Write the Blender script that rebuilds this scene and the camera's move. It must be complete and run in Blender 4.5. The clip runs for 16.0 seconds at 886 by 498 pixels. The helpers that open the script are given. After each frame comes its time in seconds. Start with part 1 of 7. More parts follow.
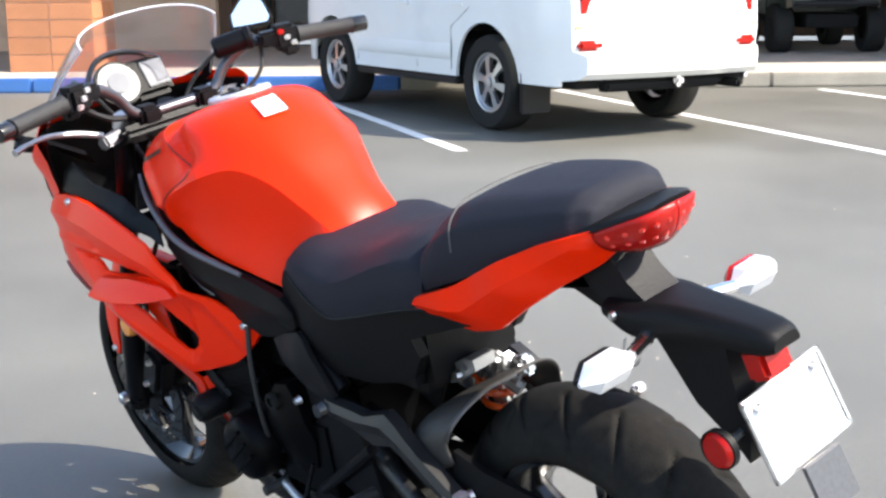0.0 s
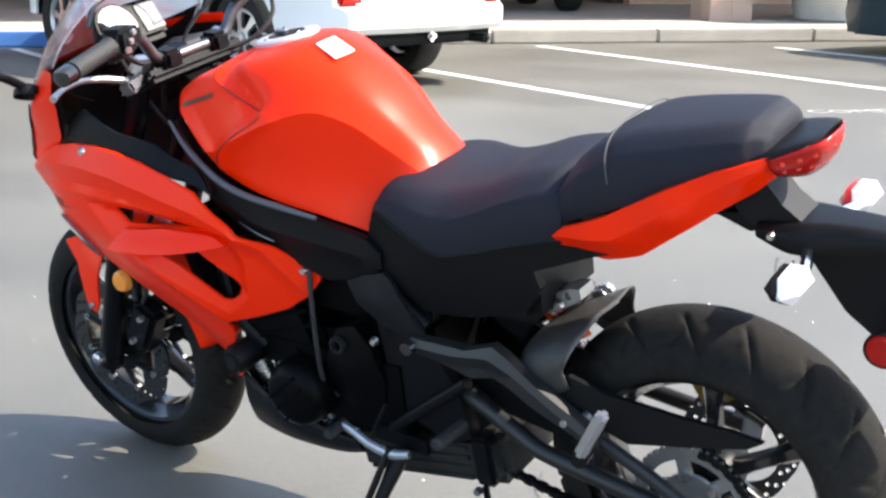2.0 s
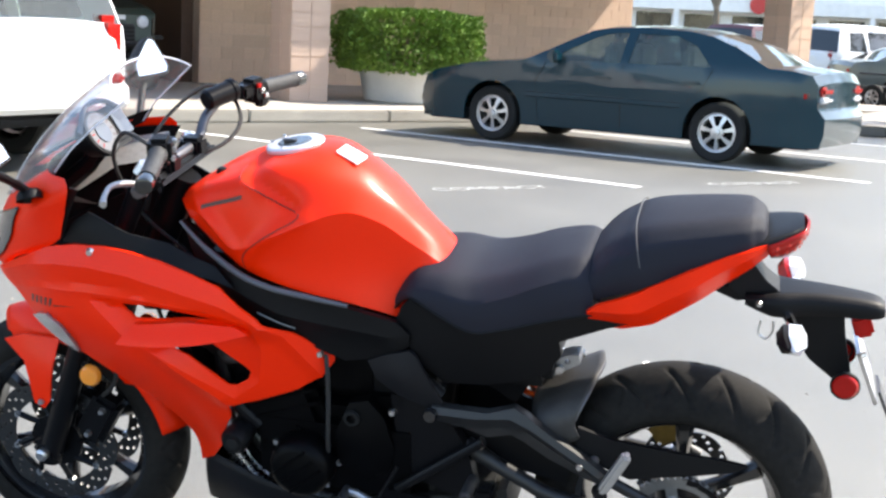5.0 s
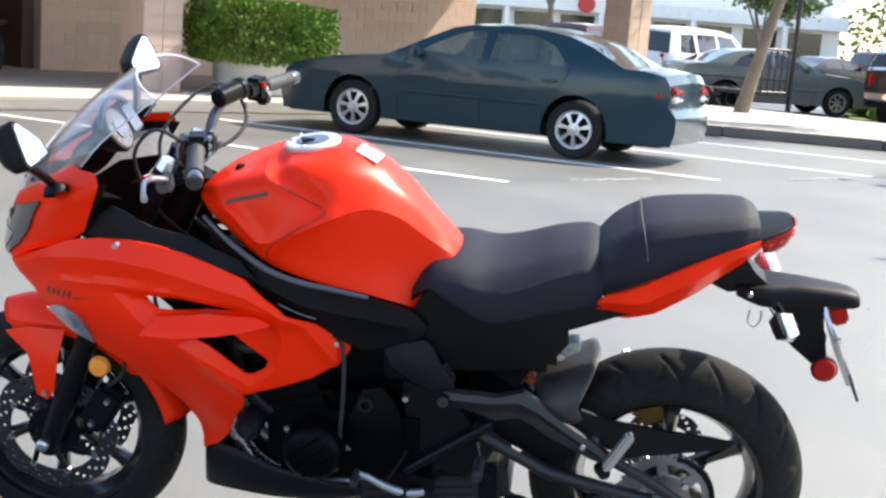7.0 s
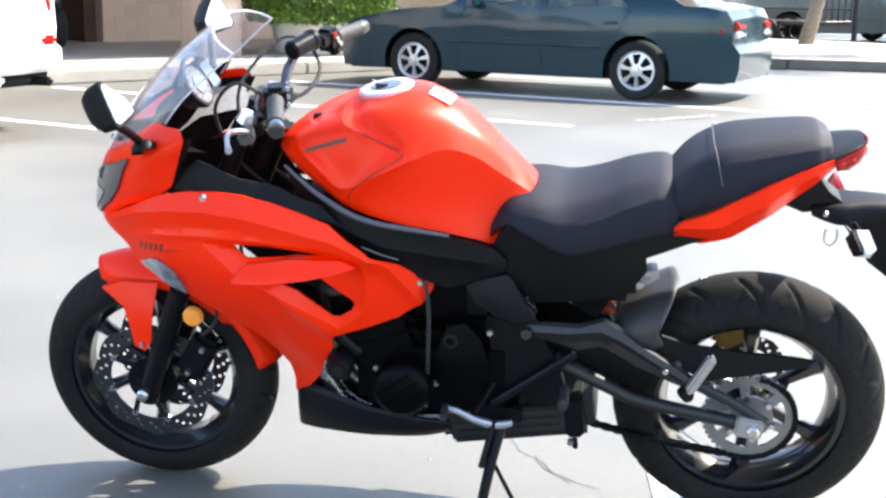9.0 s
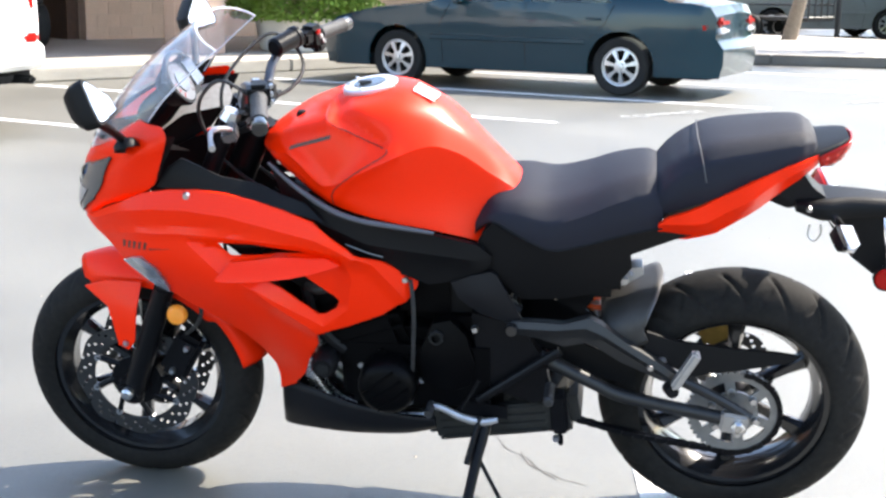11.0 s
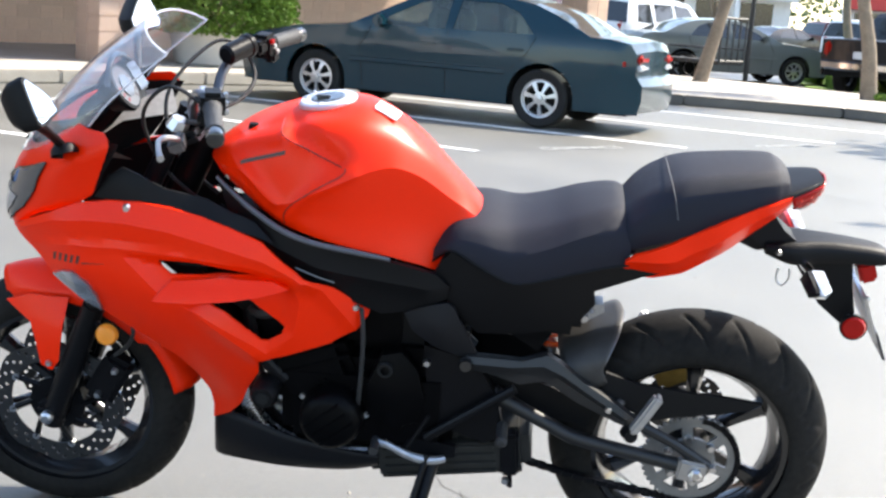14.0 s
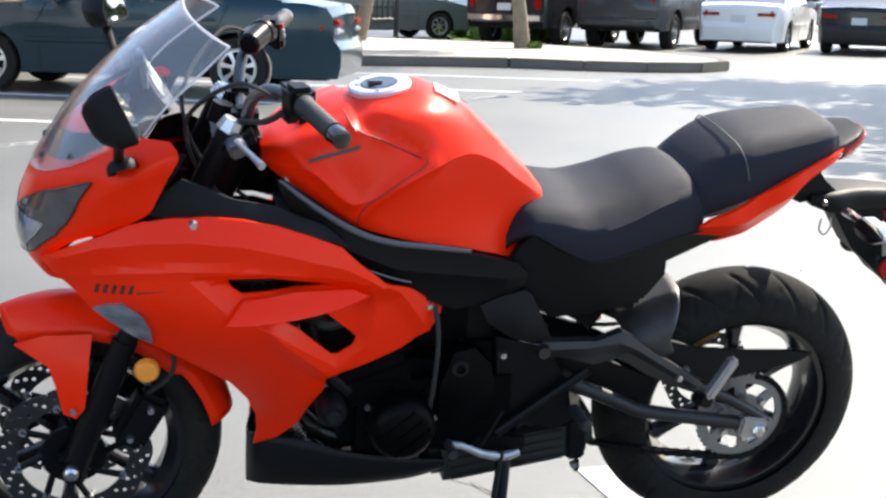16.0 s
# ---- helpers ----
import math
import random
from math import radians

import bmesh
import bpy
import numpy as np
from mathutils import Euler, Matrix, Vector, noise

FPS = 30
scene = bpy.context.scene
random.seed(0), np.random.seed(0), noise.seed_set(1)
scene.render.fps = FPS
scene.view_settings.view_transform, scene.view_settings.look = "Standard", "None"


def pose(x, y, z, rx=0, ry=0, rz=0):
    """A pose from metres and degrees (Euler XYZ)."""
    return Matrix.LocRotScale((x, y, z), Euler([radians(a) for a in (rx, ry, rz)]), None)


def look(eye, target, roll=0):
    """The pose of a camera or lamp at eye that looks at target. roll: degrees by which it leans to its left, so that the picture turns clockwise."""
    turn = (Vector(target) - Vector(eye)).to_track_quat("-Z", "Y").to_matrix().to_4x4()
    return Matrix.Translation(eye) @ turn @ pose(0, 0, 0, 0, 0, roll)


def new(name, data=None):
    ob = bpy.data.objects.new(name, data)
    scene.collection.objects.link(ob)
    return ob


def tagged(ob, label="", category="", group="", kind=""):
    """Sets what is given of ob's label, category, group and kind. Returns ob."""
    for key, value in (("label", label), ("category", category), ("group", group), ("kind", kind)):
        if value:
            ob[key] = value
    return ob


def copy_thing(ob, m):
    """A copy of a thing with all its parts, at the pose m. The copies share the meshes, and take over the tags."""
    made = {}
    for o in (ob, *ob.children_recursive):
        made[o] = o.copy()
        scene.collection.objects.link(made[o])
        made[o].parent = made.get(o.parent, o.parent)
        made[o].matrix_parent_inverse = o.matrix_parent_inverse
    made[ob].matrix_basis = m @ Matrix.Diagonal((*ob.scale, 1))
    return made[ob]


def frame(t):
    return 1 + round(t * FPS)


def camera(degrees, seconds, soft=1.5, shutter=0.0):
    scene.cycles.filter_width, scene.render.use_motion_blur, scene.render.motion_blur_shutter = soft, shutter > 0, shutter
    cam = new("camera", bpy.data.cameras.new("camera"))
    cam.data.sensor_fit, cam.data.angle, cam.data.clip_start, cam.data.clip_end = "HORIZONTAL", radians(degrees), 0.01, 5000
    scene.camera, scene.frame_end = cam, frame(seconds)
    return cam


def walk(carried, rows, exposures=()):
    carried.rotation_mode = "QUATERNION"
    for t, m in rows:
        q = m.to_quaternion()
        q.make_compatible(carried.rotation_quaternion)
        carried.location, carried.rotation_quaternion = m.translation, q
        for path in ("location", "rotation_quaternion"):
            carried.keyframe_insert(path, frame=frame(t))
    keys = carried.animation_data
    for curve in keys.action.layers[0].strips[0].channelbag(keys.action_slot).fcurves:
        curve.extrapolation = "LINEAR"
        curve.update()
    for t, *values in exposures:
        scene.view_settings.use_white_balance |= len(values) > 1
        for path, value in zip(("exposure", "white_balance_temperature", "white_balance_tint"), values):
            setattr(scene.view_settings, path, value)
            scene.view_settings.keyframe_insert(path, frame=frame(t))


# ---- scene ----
cam = camera(38.0, 16.0, soft=2.6)
PATH = [
    (0, (1.266, -1.413, 1.191), (-0.249, -0.175, 0.778), -0.5),
    (0.5, (1.172, -1.516, 1.181), (-0.276, -0.207, 0.747), 1.3),
    (1, (1.001, -1.607, 1.172), (-0.317, -0.154, 0.781), 0.8),
    (1.5, (0.877, -1.727, 1.168), (-0.389, -0.239, 0.741), 0.2),
    (2, (0.804, -1.944, 1.165), (-0.332, -0.367, 0.693), 0.8),
    (2.5, (0.723, -2.085, 1.19), (-0.346, -0.456, 0.74), 0.6),
    (3, (0.59, -2.158, 1.167), (-0.319, -0.429, 0.742), 0.4),
    (3.5, (0.448, -2.245, 1.183), (-0.385, -0.47, 0.785), -1.6),
    (4, (0.346, -2.379, 1.193), (-0.387, -0.554, 0.826), -0.1),
    (4.5, (0.244, -2.524, 1.224), (-0.357, -0.648, 0.877), 1.5),
    (7, (-0.213, -2.854, 1.236), (-0.436, -0.895, 0.903), 4.4),
    (7.5, (-0.231, -2.897, 1.219), (-0.526, -0.96, 0.814), -0.0),
    (8, (-0.226, -2.92, 1.218), (-0.548, -0.99, 0.808), 0.1),
    (8.5, (-0.219, -2.927, 1.213), (-0.537, -0.996, 0.802), 0.4),
    (9, (-0.225, -2.926, 1.214), (-0.546, -0.995, 0.805), 0.9),
    (9.5, (-0.223, -2.927, 1.212), (-0.534, -0.995, 0.796), 0.9),
    (12, (-0.229, -2.916, 1.215), (-0.522, -0.981, 0.802), 0.9),
    (12.5, (-0.238, -2.912, 1.214), (-0.529, -0.98, 0.79), 1.1),
    (13, (-0.243, -2.906, 1.214), (-0.532, -0.97, 0.8), 1.2),
    (13.5, (-0.265, -2.885, 1.2), (-0.508, -0.948, 0.768), 2.2),
    (14, (-0.356, -2.796, 1.187), (-0.504, -0.836, 0.818), 4.2),
    (14.5, (-0.546, -2.705, 1.167), (-0.543, -0.74, 0.794), 1.7),
    (15, (-0.692, -2.668, 1.159), (-0.587, -0.708, 0.776), 1.7),
    (15.5, (-0.971, -2.647, 1.172), (-0.679, -0.702, 0.805), 0.7),
    (16, (-1.195, -2.59, 1.166), (-0.781, -0.674, 0.769), 1.3),
]
walk(cam, [(t, look(eye, target, roll)) for t, eye, target, roll in PATH], [(0, 1.75, 6900, 10), (0.5, 1.42, 7100, 10), (1, 1.37, 7100, 10), (1.7, 1.65, 7000, 10), (2.5, 2.12, 6900, 10), (3.5, 1.96, 7000, 10), (4.2, 1.97, 7000, 10), (5.5, 1.74, 6900, 10), (7, 1.70, 6900, 10), (7.5, 1.90, 6850, 10), (8, 2.26, 6800, 10), (9.5, 2.27, 6800, 10), (12, 2.10, 6900, 10), (13.2, 2.05, 6900, 10), (14.1, 1.79, 6900, 10), (14.5, 1.63, 6900, 10), (15, 1.62, 6900, 10), (16, 1.55, 6900, 10)])

# ---- world and sun ----
SUN_AZ, SUN_EL = 36.0, 46.0      # degrees: towards the sun, from +x to +y; height above the horizon
world = bpy.data.worlds.new("sky")
scene.world = world
world.use_nodes = True
sky = world.node_tree.nodes.new("ShaderNodeTexSky")
sky.sky_type, sky.sun_disc = "NISHITA", False
sky.sun_elevation, sky.sun_rotation = radians(SUN_EL), radians(90 - SUN_AZ)
back = world.node_tree.nodes["Background"]
back.inputs["Strength"].default_value = 0.15
world.node_tree.links.new(sky.outputs["Color"], back.inputs["Color"])
sun = new("sun", bpy.data.lights.new("sun", "SUN"))
sun.data.energy, sun.data.angle, sun.data.color = 3.4, radians(0.5), (1.0, 0.95, 0.87)
az, el = radians(SUN_AZ), radians(SUN_EL)
to_sun = Vector((math.cos(az) * math.cos(el), math.sin(az) * math.cos(el), math.sin(el)))
sun.matrix_world = look(to_sun * 60, (0, 0, 0))


# ---- materials ----
def material(name, color, rough=0.5, metal=0.0, vary=0.12, grain=60.0, stain=4.0, bump=0.0, bump_scale=200.0,
             coat=0.0, second=None, spec=0.5, random_tone=0.0, transmission=0.0, alpha=1.0, rough_vary=0.1, coat_rough=0.06):
    """Principled surface with fine grain, broad stains, fine relief and, if asked, a tone that differs from piece to piece."""
    m = bpy.data.materials.new(name)
    m.use_nodes = True
    nt = m.node_tree
    p = nt.nodes["Principled BSDF"]
    link = nt.links.new
    co = nt.nodes.new("ShaderNodeTexCoord")
    fine, broad = nt.nodes.new("ShaderNodeTexNoise"), nt.nodes.new("ShaderNodeTexNoise")
    fine.inputs["Scale"].default_value, fine.inputs["Detail"].default_value = grain, 4
    broad.inputs["Scale"].default_value, broad.inputs["Detail"].default_value = stain, 5
    link(co.outputs["Object"], fine.inputs["Vector"])
    link(co.outputs["Object"], broad.inputs["Vector"])
    both = nt.nodes.new("ShaderNodeMath")
    both.operation = "MULTIPLY_ADD"
    link(fine.outputs["Fac"], both.inputs[0])
    both.inputs[1].default_value = 0.5
    half = nt.nodes.new("ShaderNodeMath")
    half.operation = "MULTIPLY"
    link(broad.outputs["Fac"], half.inputs[0])
    half.inputs[1].default_value = 0.5
    link(half.outputs[0], both.inputs[2])
    ramp = nt.nodes.new("ShaderNodeMapRange")
    ramp.inputs["From Min"].default_value, ramp.inputs["From Max"].default_value = 0.33, 0.67
    link(both.outputs[0], ramp.inputs["Value"])
    mix = nt.nodes.new("ShaderNodeMix")
    mix.data_type = "RGBA"
    a = [c * (1 - vary) for c in color]
    b = second if second else [min(1.0, c * (1 + vary)) for c in color]
    mix.inputs["A"].default_value, mix.inputs["B"].default_value = (*a, 1), (*b, 1)
    link(ramp.outputs["Result"], mix.inputs["Factor"])
    out = mix.outputs["Result"]
    if random_tone:
        info, tone = nt.nodes.new("ShaderNodeObjectInfo"), nt.nodes.new("ShaderNodeMapRange")
        tone.inputs["To Min"].default_value, tone.inputs["To Max"].default_value = 1 - random_tone, 1 + random_tone
        link(info.outputs["Random"], tone.inputs["Value"])
        mul = nt.nodes.new("ShaderNodeMix")
        mul.data_type, mul.blend_type = "RGBA", "MULTIPLY"
        mul.inputs["Factor"].default_value = 1
        link(out, mul.inputs["A"])
        link(tone.outputs["Result"], mul.inputs["B"])
        out = mul.outputs["Result"]
    link(out, p.inputs["Base Color"])
    rr = nt.nodes.new("ShaderNodeMapRange")
    rr.inputs["To Min"].default_value = max(0.02, rough * (1 - rough_vary))
    rr.inputs["To Max"].default_value = min(1, rough * (1 + rough_vary))
    link(ramp.outputs["Result"], rr.inputs["Value"])
    link(rr.outputs["Result"], p.inputs["Roughness"])
    p.inputs["Metallic"].default_value = metal
    p.inputs["Coat Weight"].default_value = coat
    p.inputs["Coat Roughness"].default_value = coat_rough
    p.inputs["Specular IOR Level"].default_value = spec
    p.inputs["Transmission Weight"].default_value = transmission
    p.inputs["Alpha"].default_value = alpha
    if bump:
        tex, bp = nt.nodes.new("ShaderNodeTexNoise"), nt.nodes.new("ShaderNodeBump")
        tex.inputs["Scale"].default_value, tex.inputs["Detail"].default_value = bump_scale, 3
        link(co.outputs["Object"], tex.inputs["Vector"])
        link(tex.outputs["Fac"], bp.inputs["Height"])
        bp.inputs["Strength"].default_value, bp.inputs["Distance"].default_value = bump, 0.004
        link(bp.outputs["Normal"], p.inputs["Normal"])
    return m


def clear(name, color, amount, rough=0.03):
    """Thin clear or tinted sheet: mostly seen through, glossy by its Fresnel."""
    m = bpy.data.materials.new(name)
    m.use_nodes = True
    nt = m.node_tree
    nt.nodes.remove(nt.nodes["Principled BSDF"])
    see, body, mix = nt.nodes.new("ShaderNodeBsdfTransparent"), nt.nodes.new("ShaderNodeBsdfDiffuse"), nt.nodes.new("ShaderNodeMixShader")
    see.inputs["Color"].default_value, body.inputs["Color"].default_value = (*color, 1), (*color, 1)
    mix.inputs[0].default_value = amount
    gloss, fres, top = nt.nodes.new("ShaderNodeBsdfGlossy"), nt.nodes.new("ShaderNodeMath"), nt.nodes.new("ShaderNodeMixShader")
    gloss.inputs["Roughness"].default_value = rough
    link = nt.links.new
    # gloss grows towards grazing sight, alike from both faces of the sheet
    facing, steep = nt.nodes.new("ShaderNodeLayerWeight"), nt.nodes.new("ShaderNodeMath")
    facing.inputs["Blend"].default_value = 0.5
    steep.operation, steep.inputs[1].default_value = "POWER", 4.0
    fres.operation, fres.inputs[1].default_value, fres.inputs[2].default_value = "MULTIPLY_ADD", 0.7, 0.04
    link(facing.outputs["Facing"], steep.inputs[0])
    link(steep.outputs[0], fres.inputs[0])
    link(see.outputs[0], mix.inputs[1])
    link(body.outputs[0], mix.inputs[2])
    link(fres.outputs[0], top.inputs[0])
    link(mix.outputs[0], top.inputs[1])
    link(gloss.outputs[0], top.inputs[2])
    link(top.outputs[0], nt.nodes["Material Output"].inputs["Surface"])
    return m


ASPHALT = material("asphalt", (0.097, 0.094, 0.081), 0.50, vary=0.2, grain=60, stain=0.9, bump=0.6, bump_scale=260, spec=1.0, second=(0.141, 0.136, 0.117))
LINE = material("line_paint", (0.74, 0.73, 0.70), 0.75, vary=0.15, grain=90, stain=6, bump=0.3)
FADED = material("faded_line_paint", (0.42, 0.42, 0.40), 0.8, vary=0.3, grain=60, stain=8, bump=0.3)
CONCRETE = material("pavement_concrete", (0.40, 0.36, 0.31), 0.9, vary=0.14, grain=70, stain=1.2, bump=0.3)
KERB = material("kerb_concrete", (0.34, 0.31, 0.26), 0.9, vary=0.2, grain=60, stain=2.5, bump=0.4)
# kerb concrete darkened: the island kerb's shaded face is put into its colour
SHADED_KERB = material("shaded_kerb_concrete", (0.15, 0.135, 0.115), 0.92, vary=0.25, grain=50, stain=2.5, bump=0.4)
BLUE_KERB = material("blue_kerb_paint", (0.05, 0.16, 0.42), 0.7, vary=0.15)
BLOCK = material("block_wall", (0.60, 0.42, 0.31), 0.92, vary=0.12, grain=45, stain=2, bump=0.8, bump_scale=70, random_tone=0.07)
MORTAR = material("mortar", (0.54, 0.40, 0.31), 0.95, vary=0.1, bump=0.4)
BRICK = material("orange_brick", (0.46, 0.19, 0.09), 0.9, vary=0.15, grain=50, stain=3, bump=0.6, bump_scale=90, random_tone=0.1)
STUCCO = material("brown_stucco", (0.50, 0.36, 0.28), 0.93, vary=0.1, grain=80, stain=2, bump=0.5, bump_scale=120)
DARK_WOOD = material("brown_panel", (0.10, 0.055, 0.035), 0.7, vary=0.25, grain=30, stain=6)
PLANTER = material("planter_concrete", (0.52, 0.50, 0.45), 0.85, vary=0.12, grain=80, stain=3, bump=0.3)
LEAF = material("hedge_leaf", (0.12, 0.20, 0.028), 0.6, vary=0.4, grain=30, stain=5, spec=0.3)
TREE_LEAF = material("tree_leaf", (0.05, 0.075, 0.02), 0.65, vary=0.4, grain=20, stain=2, spec=0.3)
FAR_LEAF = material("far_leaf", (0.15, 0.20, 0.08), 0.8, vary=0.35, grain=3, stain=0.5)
BARK = material("bark", (0.21, 0.165, 0.12), 0.95, vary=0.35, grain=40, stain=5, bump=0.9, bump_scale=40)
GRASS = material("grass", (0.12, 0.20, 0.03), 0.9, vary=0.35, grain=40, stain=2)
CHROME = material("chrome", (0.75, 0.75, 0.77), 0.12, metal=1, vary=0.05)
GLASS_CAR = clear("car_glass", (0.55, 0.62, 0.60), 0.06)
DARK_GLASS = material("dark_glass", (0.02, 0.024, 0.026), 0.06, vary=0.1, spec=0.8)
TYRE = material("tyre_rubber", (0.013, 0.013, 0.013), 0.8, vary=0.2, grain=90, stain=7, bump=0.25, spec=0.25, second=(0.021, 0.020, 0.019))
CAR_RIM = material("alloy_rim", (0.52, 0.52, 0.53), 0.32, metal=0.85, vary=0.08)
CABIN = material("cabin_trim", (0.33, 0.31, 0.28), 0.85, vary=0.2)
UNDER = material("underbody", (0.010, 0.010, 0.010), 0.9, spec=0.2, vary=0.2)
TAIL_RED = material("tail_lens", (0.32, 0.006, 0.004), 0.22, vary=0.15, coat=0.08, spec=0.2)
AMBER = material("amber_lens", (0.8, 0.27, 0.03), 0.2, vary=0.1, coat=0.5)
LAMP_WHITE = material("clear_lens", (0.52, 0.54, 0.58), 0.15, vary=0.1, coat=0.5)
PLATE_WHITE = material("plate_white", (0.60, 0.61, 0.63), 0.4, vary=0.03)
PLATE_BAR = material("plate_bar", (0.50, 0.51, 0.56), 0.45, vary=0.05)
TRIM_BLACK = material("trim_black", (0.013, 0.013, 0.014), 0.55, spec=0.3, vary=0.2, bump=0.15, bump_scale=400)


def paint(name, color, rough=0.28):
    return material(name, color, rough, vary=0.03, grain=300, stain=2, coat=0.40, spec=0.25, rough_vary=0.05)


# ---- mesh helpers ----
def part(name, data, mat, parent=None, label="", smooth=35.0):
    """ONE mesh object from (verts, faces) or a bmesh. smooth: degrees past which edges stay sharp, 0 for flat."""
    me = bpy.data.meshes.new(name)
    if isinstance(data, bmesh.types.BMesh):
        data.to_mesh(me)
        data.free()
    else:
        me.from_pydata([tuple(v) for v in data[0]], [], data[1])
    me.materials.append(mat)
    if smooth:
        me.shade_smooth()
        me.set_sharp_from_angle(angle=radians(smooth))
    me.update()
    ob = new(name, me)
    if parent:
        ob.parent = parent
    if label:
        ob["label"] = label
    return ob


def empty(name, m, label, category, group="", kind=""):
    ob = new(name)
    ob.empty_display_size = 0.1
    ob.matrix_world = m
    return tagged(ob, label, category, group, kind)


def turned(ob, m):
    ob.matrix_basis = m
    return ob


def both_sides(data):
    """The mirror image across the middle plane (y to -y)."""
    return [(x, -y, z) for x, y, z in data[0]], [tuple(reversed(f)) for f in data[1]]


def join(*many):
    verts, faces = [], []
    for v, f in many:
        n = len(verts)
        verts += [tuple(p) for p in v]
        faces += [tuple(i + n for i in q) for q in f]
    return verts, faces


def moved(data, m):
    return [tuple(m @ Vector(p)) for p in data[0]], data[1]


def box(x0, x1, y0, y1, z0, z1, bevel=0.0):
    bm = bmesh.new()
    bmesh.ops.create_cube(bm, size=1)
    for v in bm.verts:
        v.co = Vector(((x0 + x1) / 2 + v.co.x * (x1 - x0), (y0 + y1) / 2 + v.co.y * (y1 - y0), (z0 + z1) / 2 + v.co.z * (z1 - z0)))
    if bevel:
        bmesh.ops.bevel(bm, geom=bm.edges[:], offset=bevel, segments=2, affect="EDGES", clamp_overlap=True)
    bm.verts.ensure_lookup_table()
    out = [v.co.copy() for v in bm.verts], [tuple(v.index for v in f.verts) for f in bm.faces]
    bm.free()
    return out


def spline(points, n, closed=False):
    """n samples along a Catmull-Rom curve through points (any dimension)."""
    p = np.array(points, float)
    k = len(p)
    seg = k if closed else k - 1
    out = []
    for s in np.linspace(0, seg, n, endpoint=not closed):
        i = min(int(s), seg - 1)
        f = s - i
        q = [p[(i + d) % k] if closed else p[min(max(i + d, 0), k - 1)] for d in (-1, 0, 1, 2)]
        out.append(0.5 * (2 * q[1] + (q[2] - q[0]) * f + (2 * q[0] - 5 * q[1] + 4 * q[2] - q[3]) * f * f + (3 * q[1] - q[0] - 3 * q[2] + q[3]) * f ** 3))
    return np.array(out)


def tube(points, radius, n=10, steps=0, cap=True):
    """A round tube along points; radius a number or one per point."""
    pts = np.array(points, float)
    rad = np.full(len(pts), radius, float) if np.isscalar(radius) else np.array(radius, float)
    if steps:
        both = spline(np.column_stack([pts, rad]), steps)
        pts, rad = both[:, :3], both[:, 3]
    verts, faces = [], []
    up = Vector((0, 0, 1))
    for i, c in enumerate(pts):
        d = Vector(pts[min(i + 1, len(pts) - 1)] - pts[max(i - 1, 0)]).normalized()
        if i == 0:
            side = d.orthogonal().normalized()
        else:
            side = (side - d * side.dot(d)).normalized()
        up = d.cross(side)
        for j in range(n):
            a = 2 * math.pi * j / n
            verts.append(Vector(c) + (side * math.cos(a) + up * math.sin(a)) * rad[i])
    m = len(pts)
    for i in range(m - 1):
        for j in range(n):
            a, b = i * n + j, i * n + (j + 1) % n
            faces.append((a, b, b + n, a + n))
    if cap:
        faces += [tuple(reversed(range(n))), tuple(range((m - 1) * n, m * n))]
    return verts, faces


def lathe(profile, n=48, closed=False):
    """Profile of (radius, y) turned about the y axis."""
    verts, faces = [], []
    m = len(profile)
    for i in range(n):
        a = 2 * math.pi * i / n
        for r, y in profile:
            verts.append((r * math.cos(a), y, r * math.sin(a)))
    for i in range(n):
        for j in range(m if closed else m - 1):
            a, b = i * m + j, i * m + (j + 1) % m
            c, d = ((i + 1) % n) * m + (j + 1) % m, ((i + 1) % n) * m + j
            faces.append((a, b, c, d))
    return verts, faces


def grid_faces(rows, cols, wrap=False):
    faces = []
    for i in range(rows - 1):
        for j in range(cols if wrap else cols - 1):
            k = (j + 1) % cols
            faces.append((i * cols + j, i * cols + k, (i + 1) * cols + k, (i + 1) * cols + j))
    return faces


def loft(sections, closed=False, ends=True):
    """Sections of equal length, each a ring of 3D points."""
    verts = [tuple(p) for s in sections for p in s]
    n = len(sections[0])
    faces = grid_faces(len(sections), n, closed)
    if ends and closed:
        faces += [tuple(reversed(range(n))), tuple(range((len(sections) - 1) * n, len(sections) * n))]
    return verts, faces


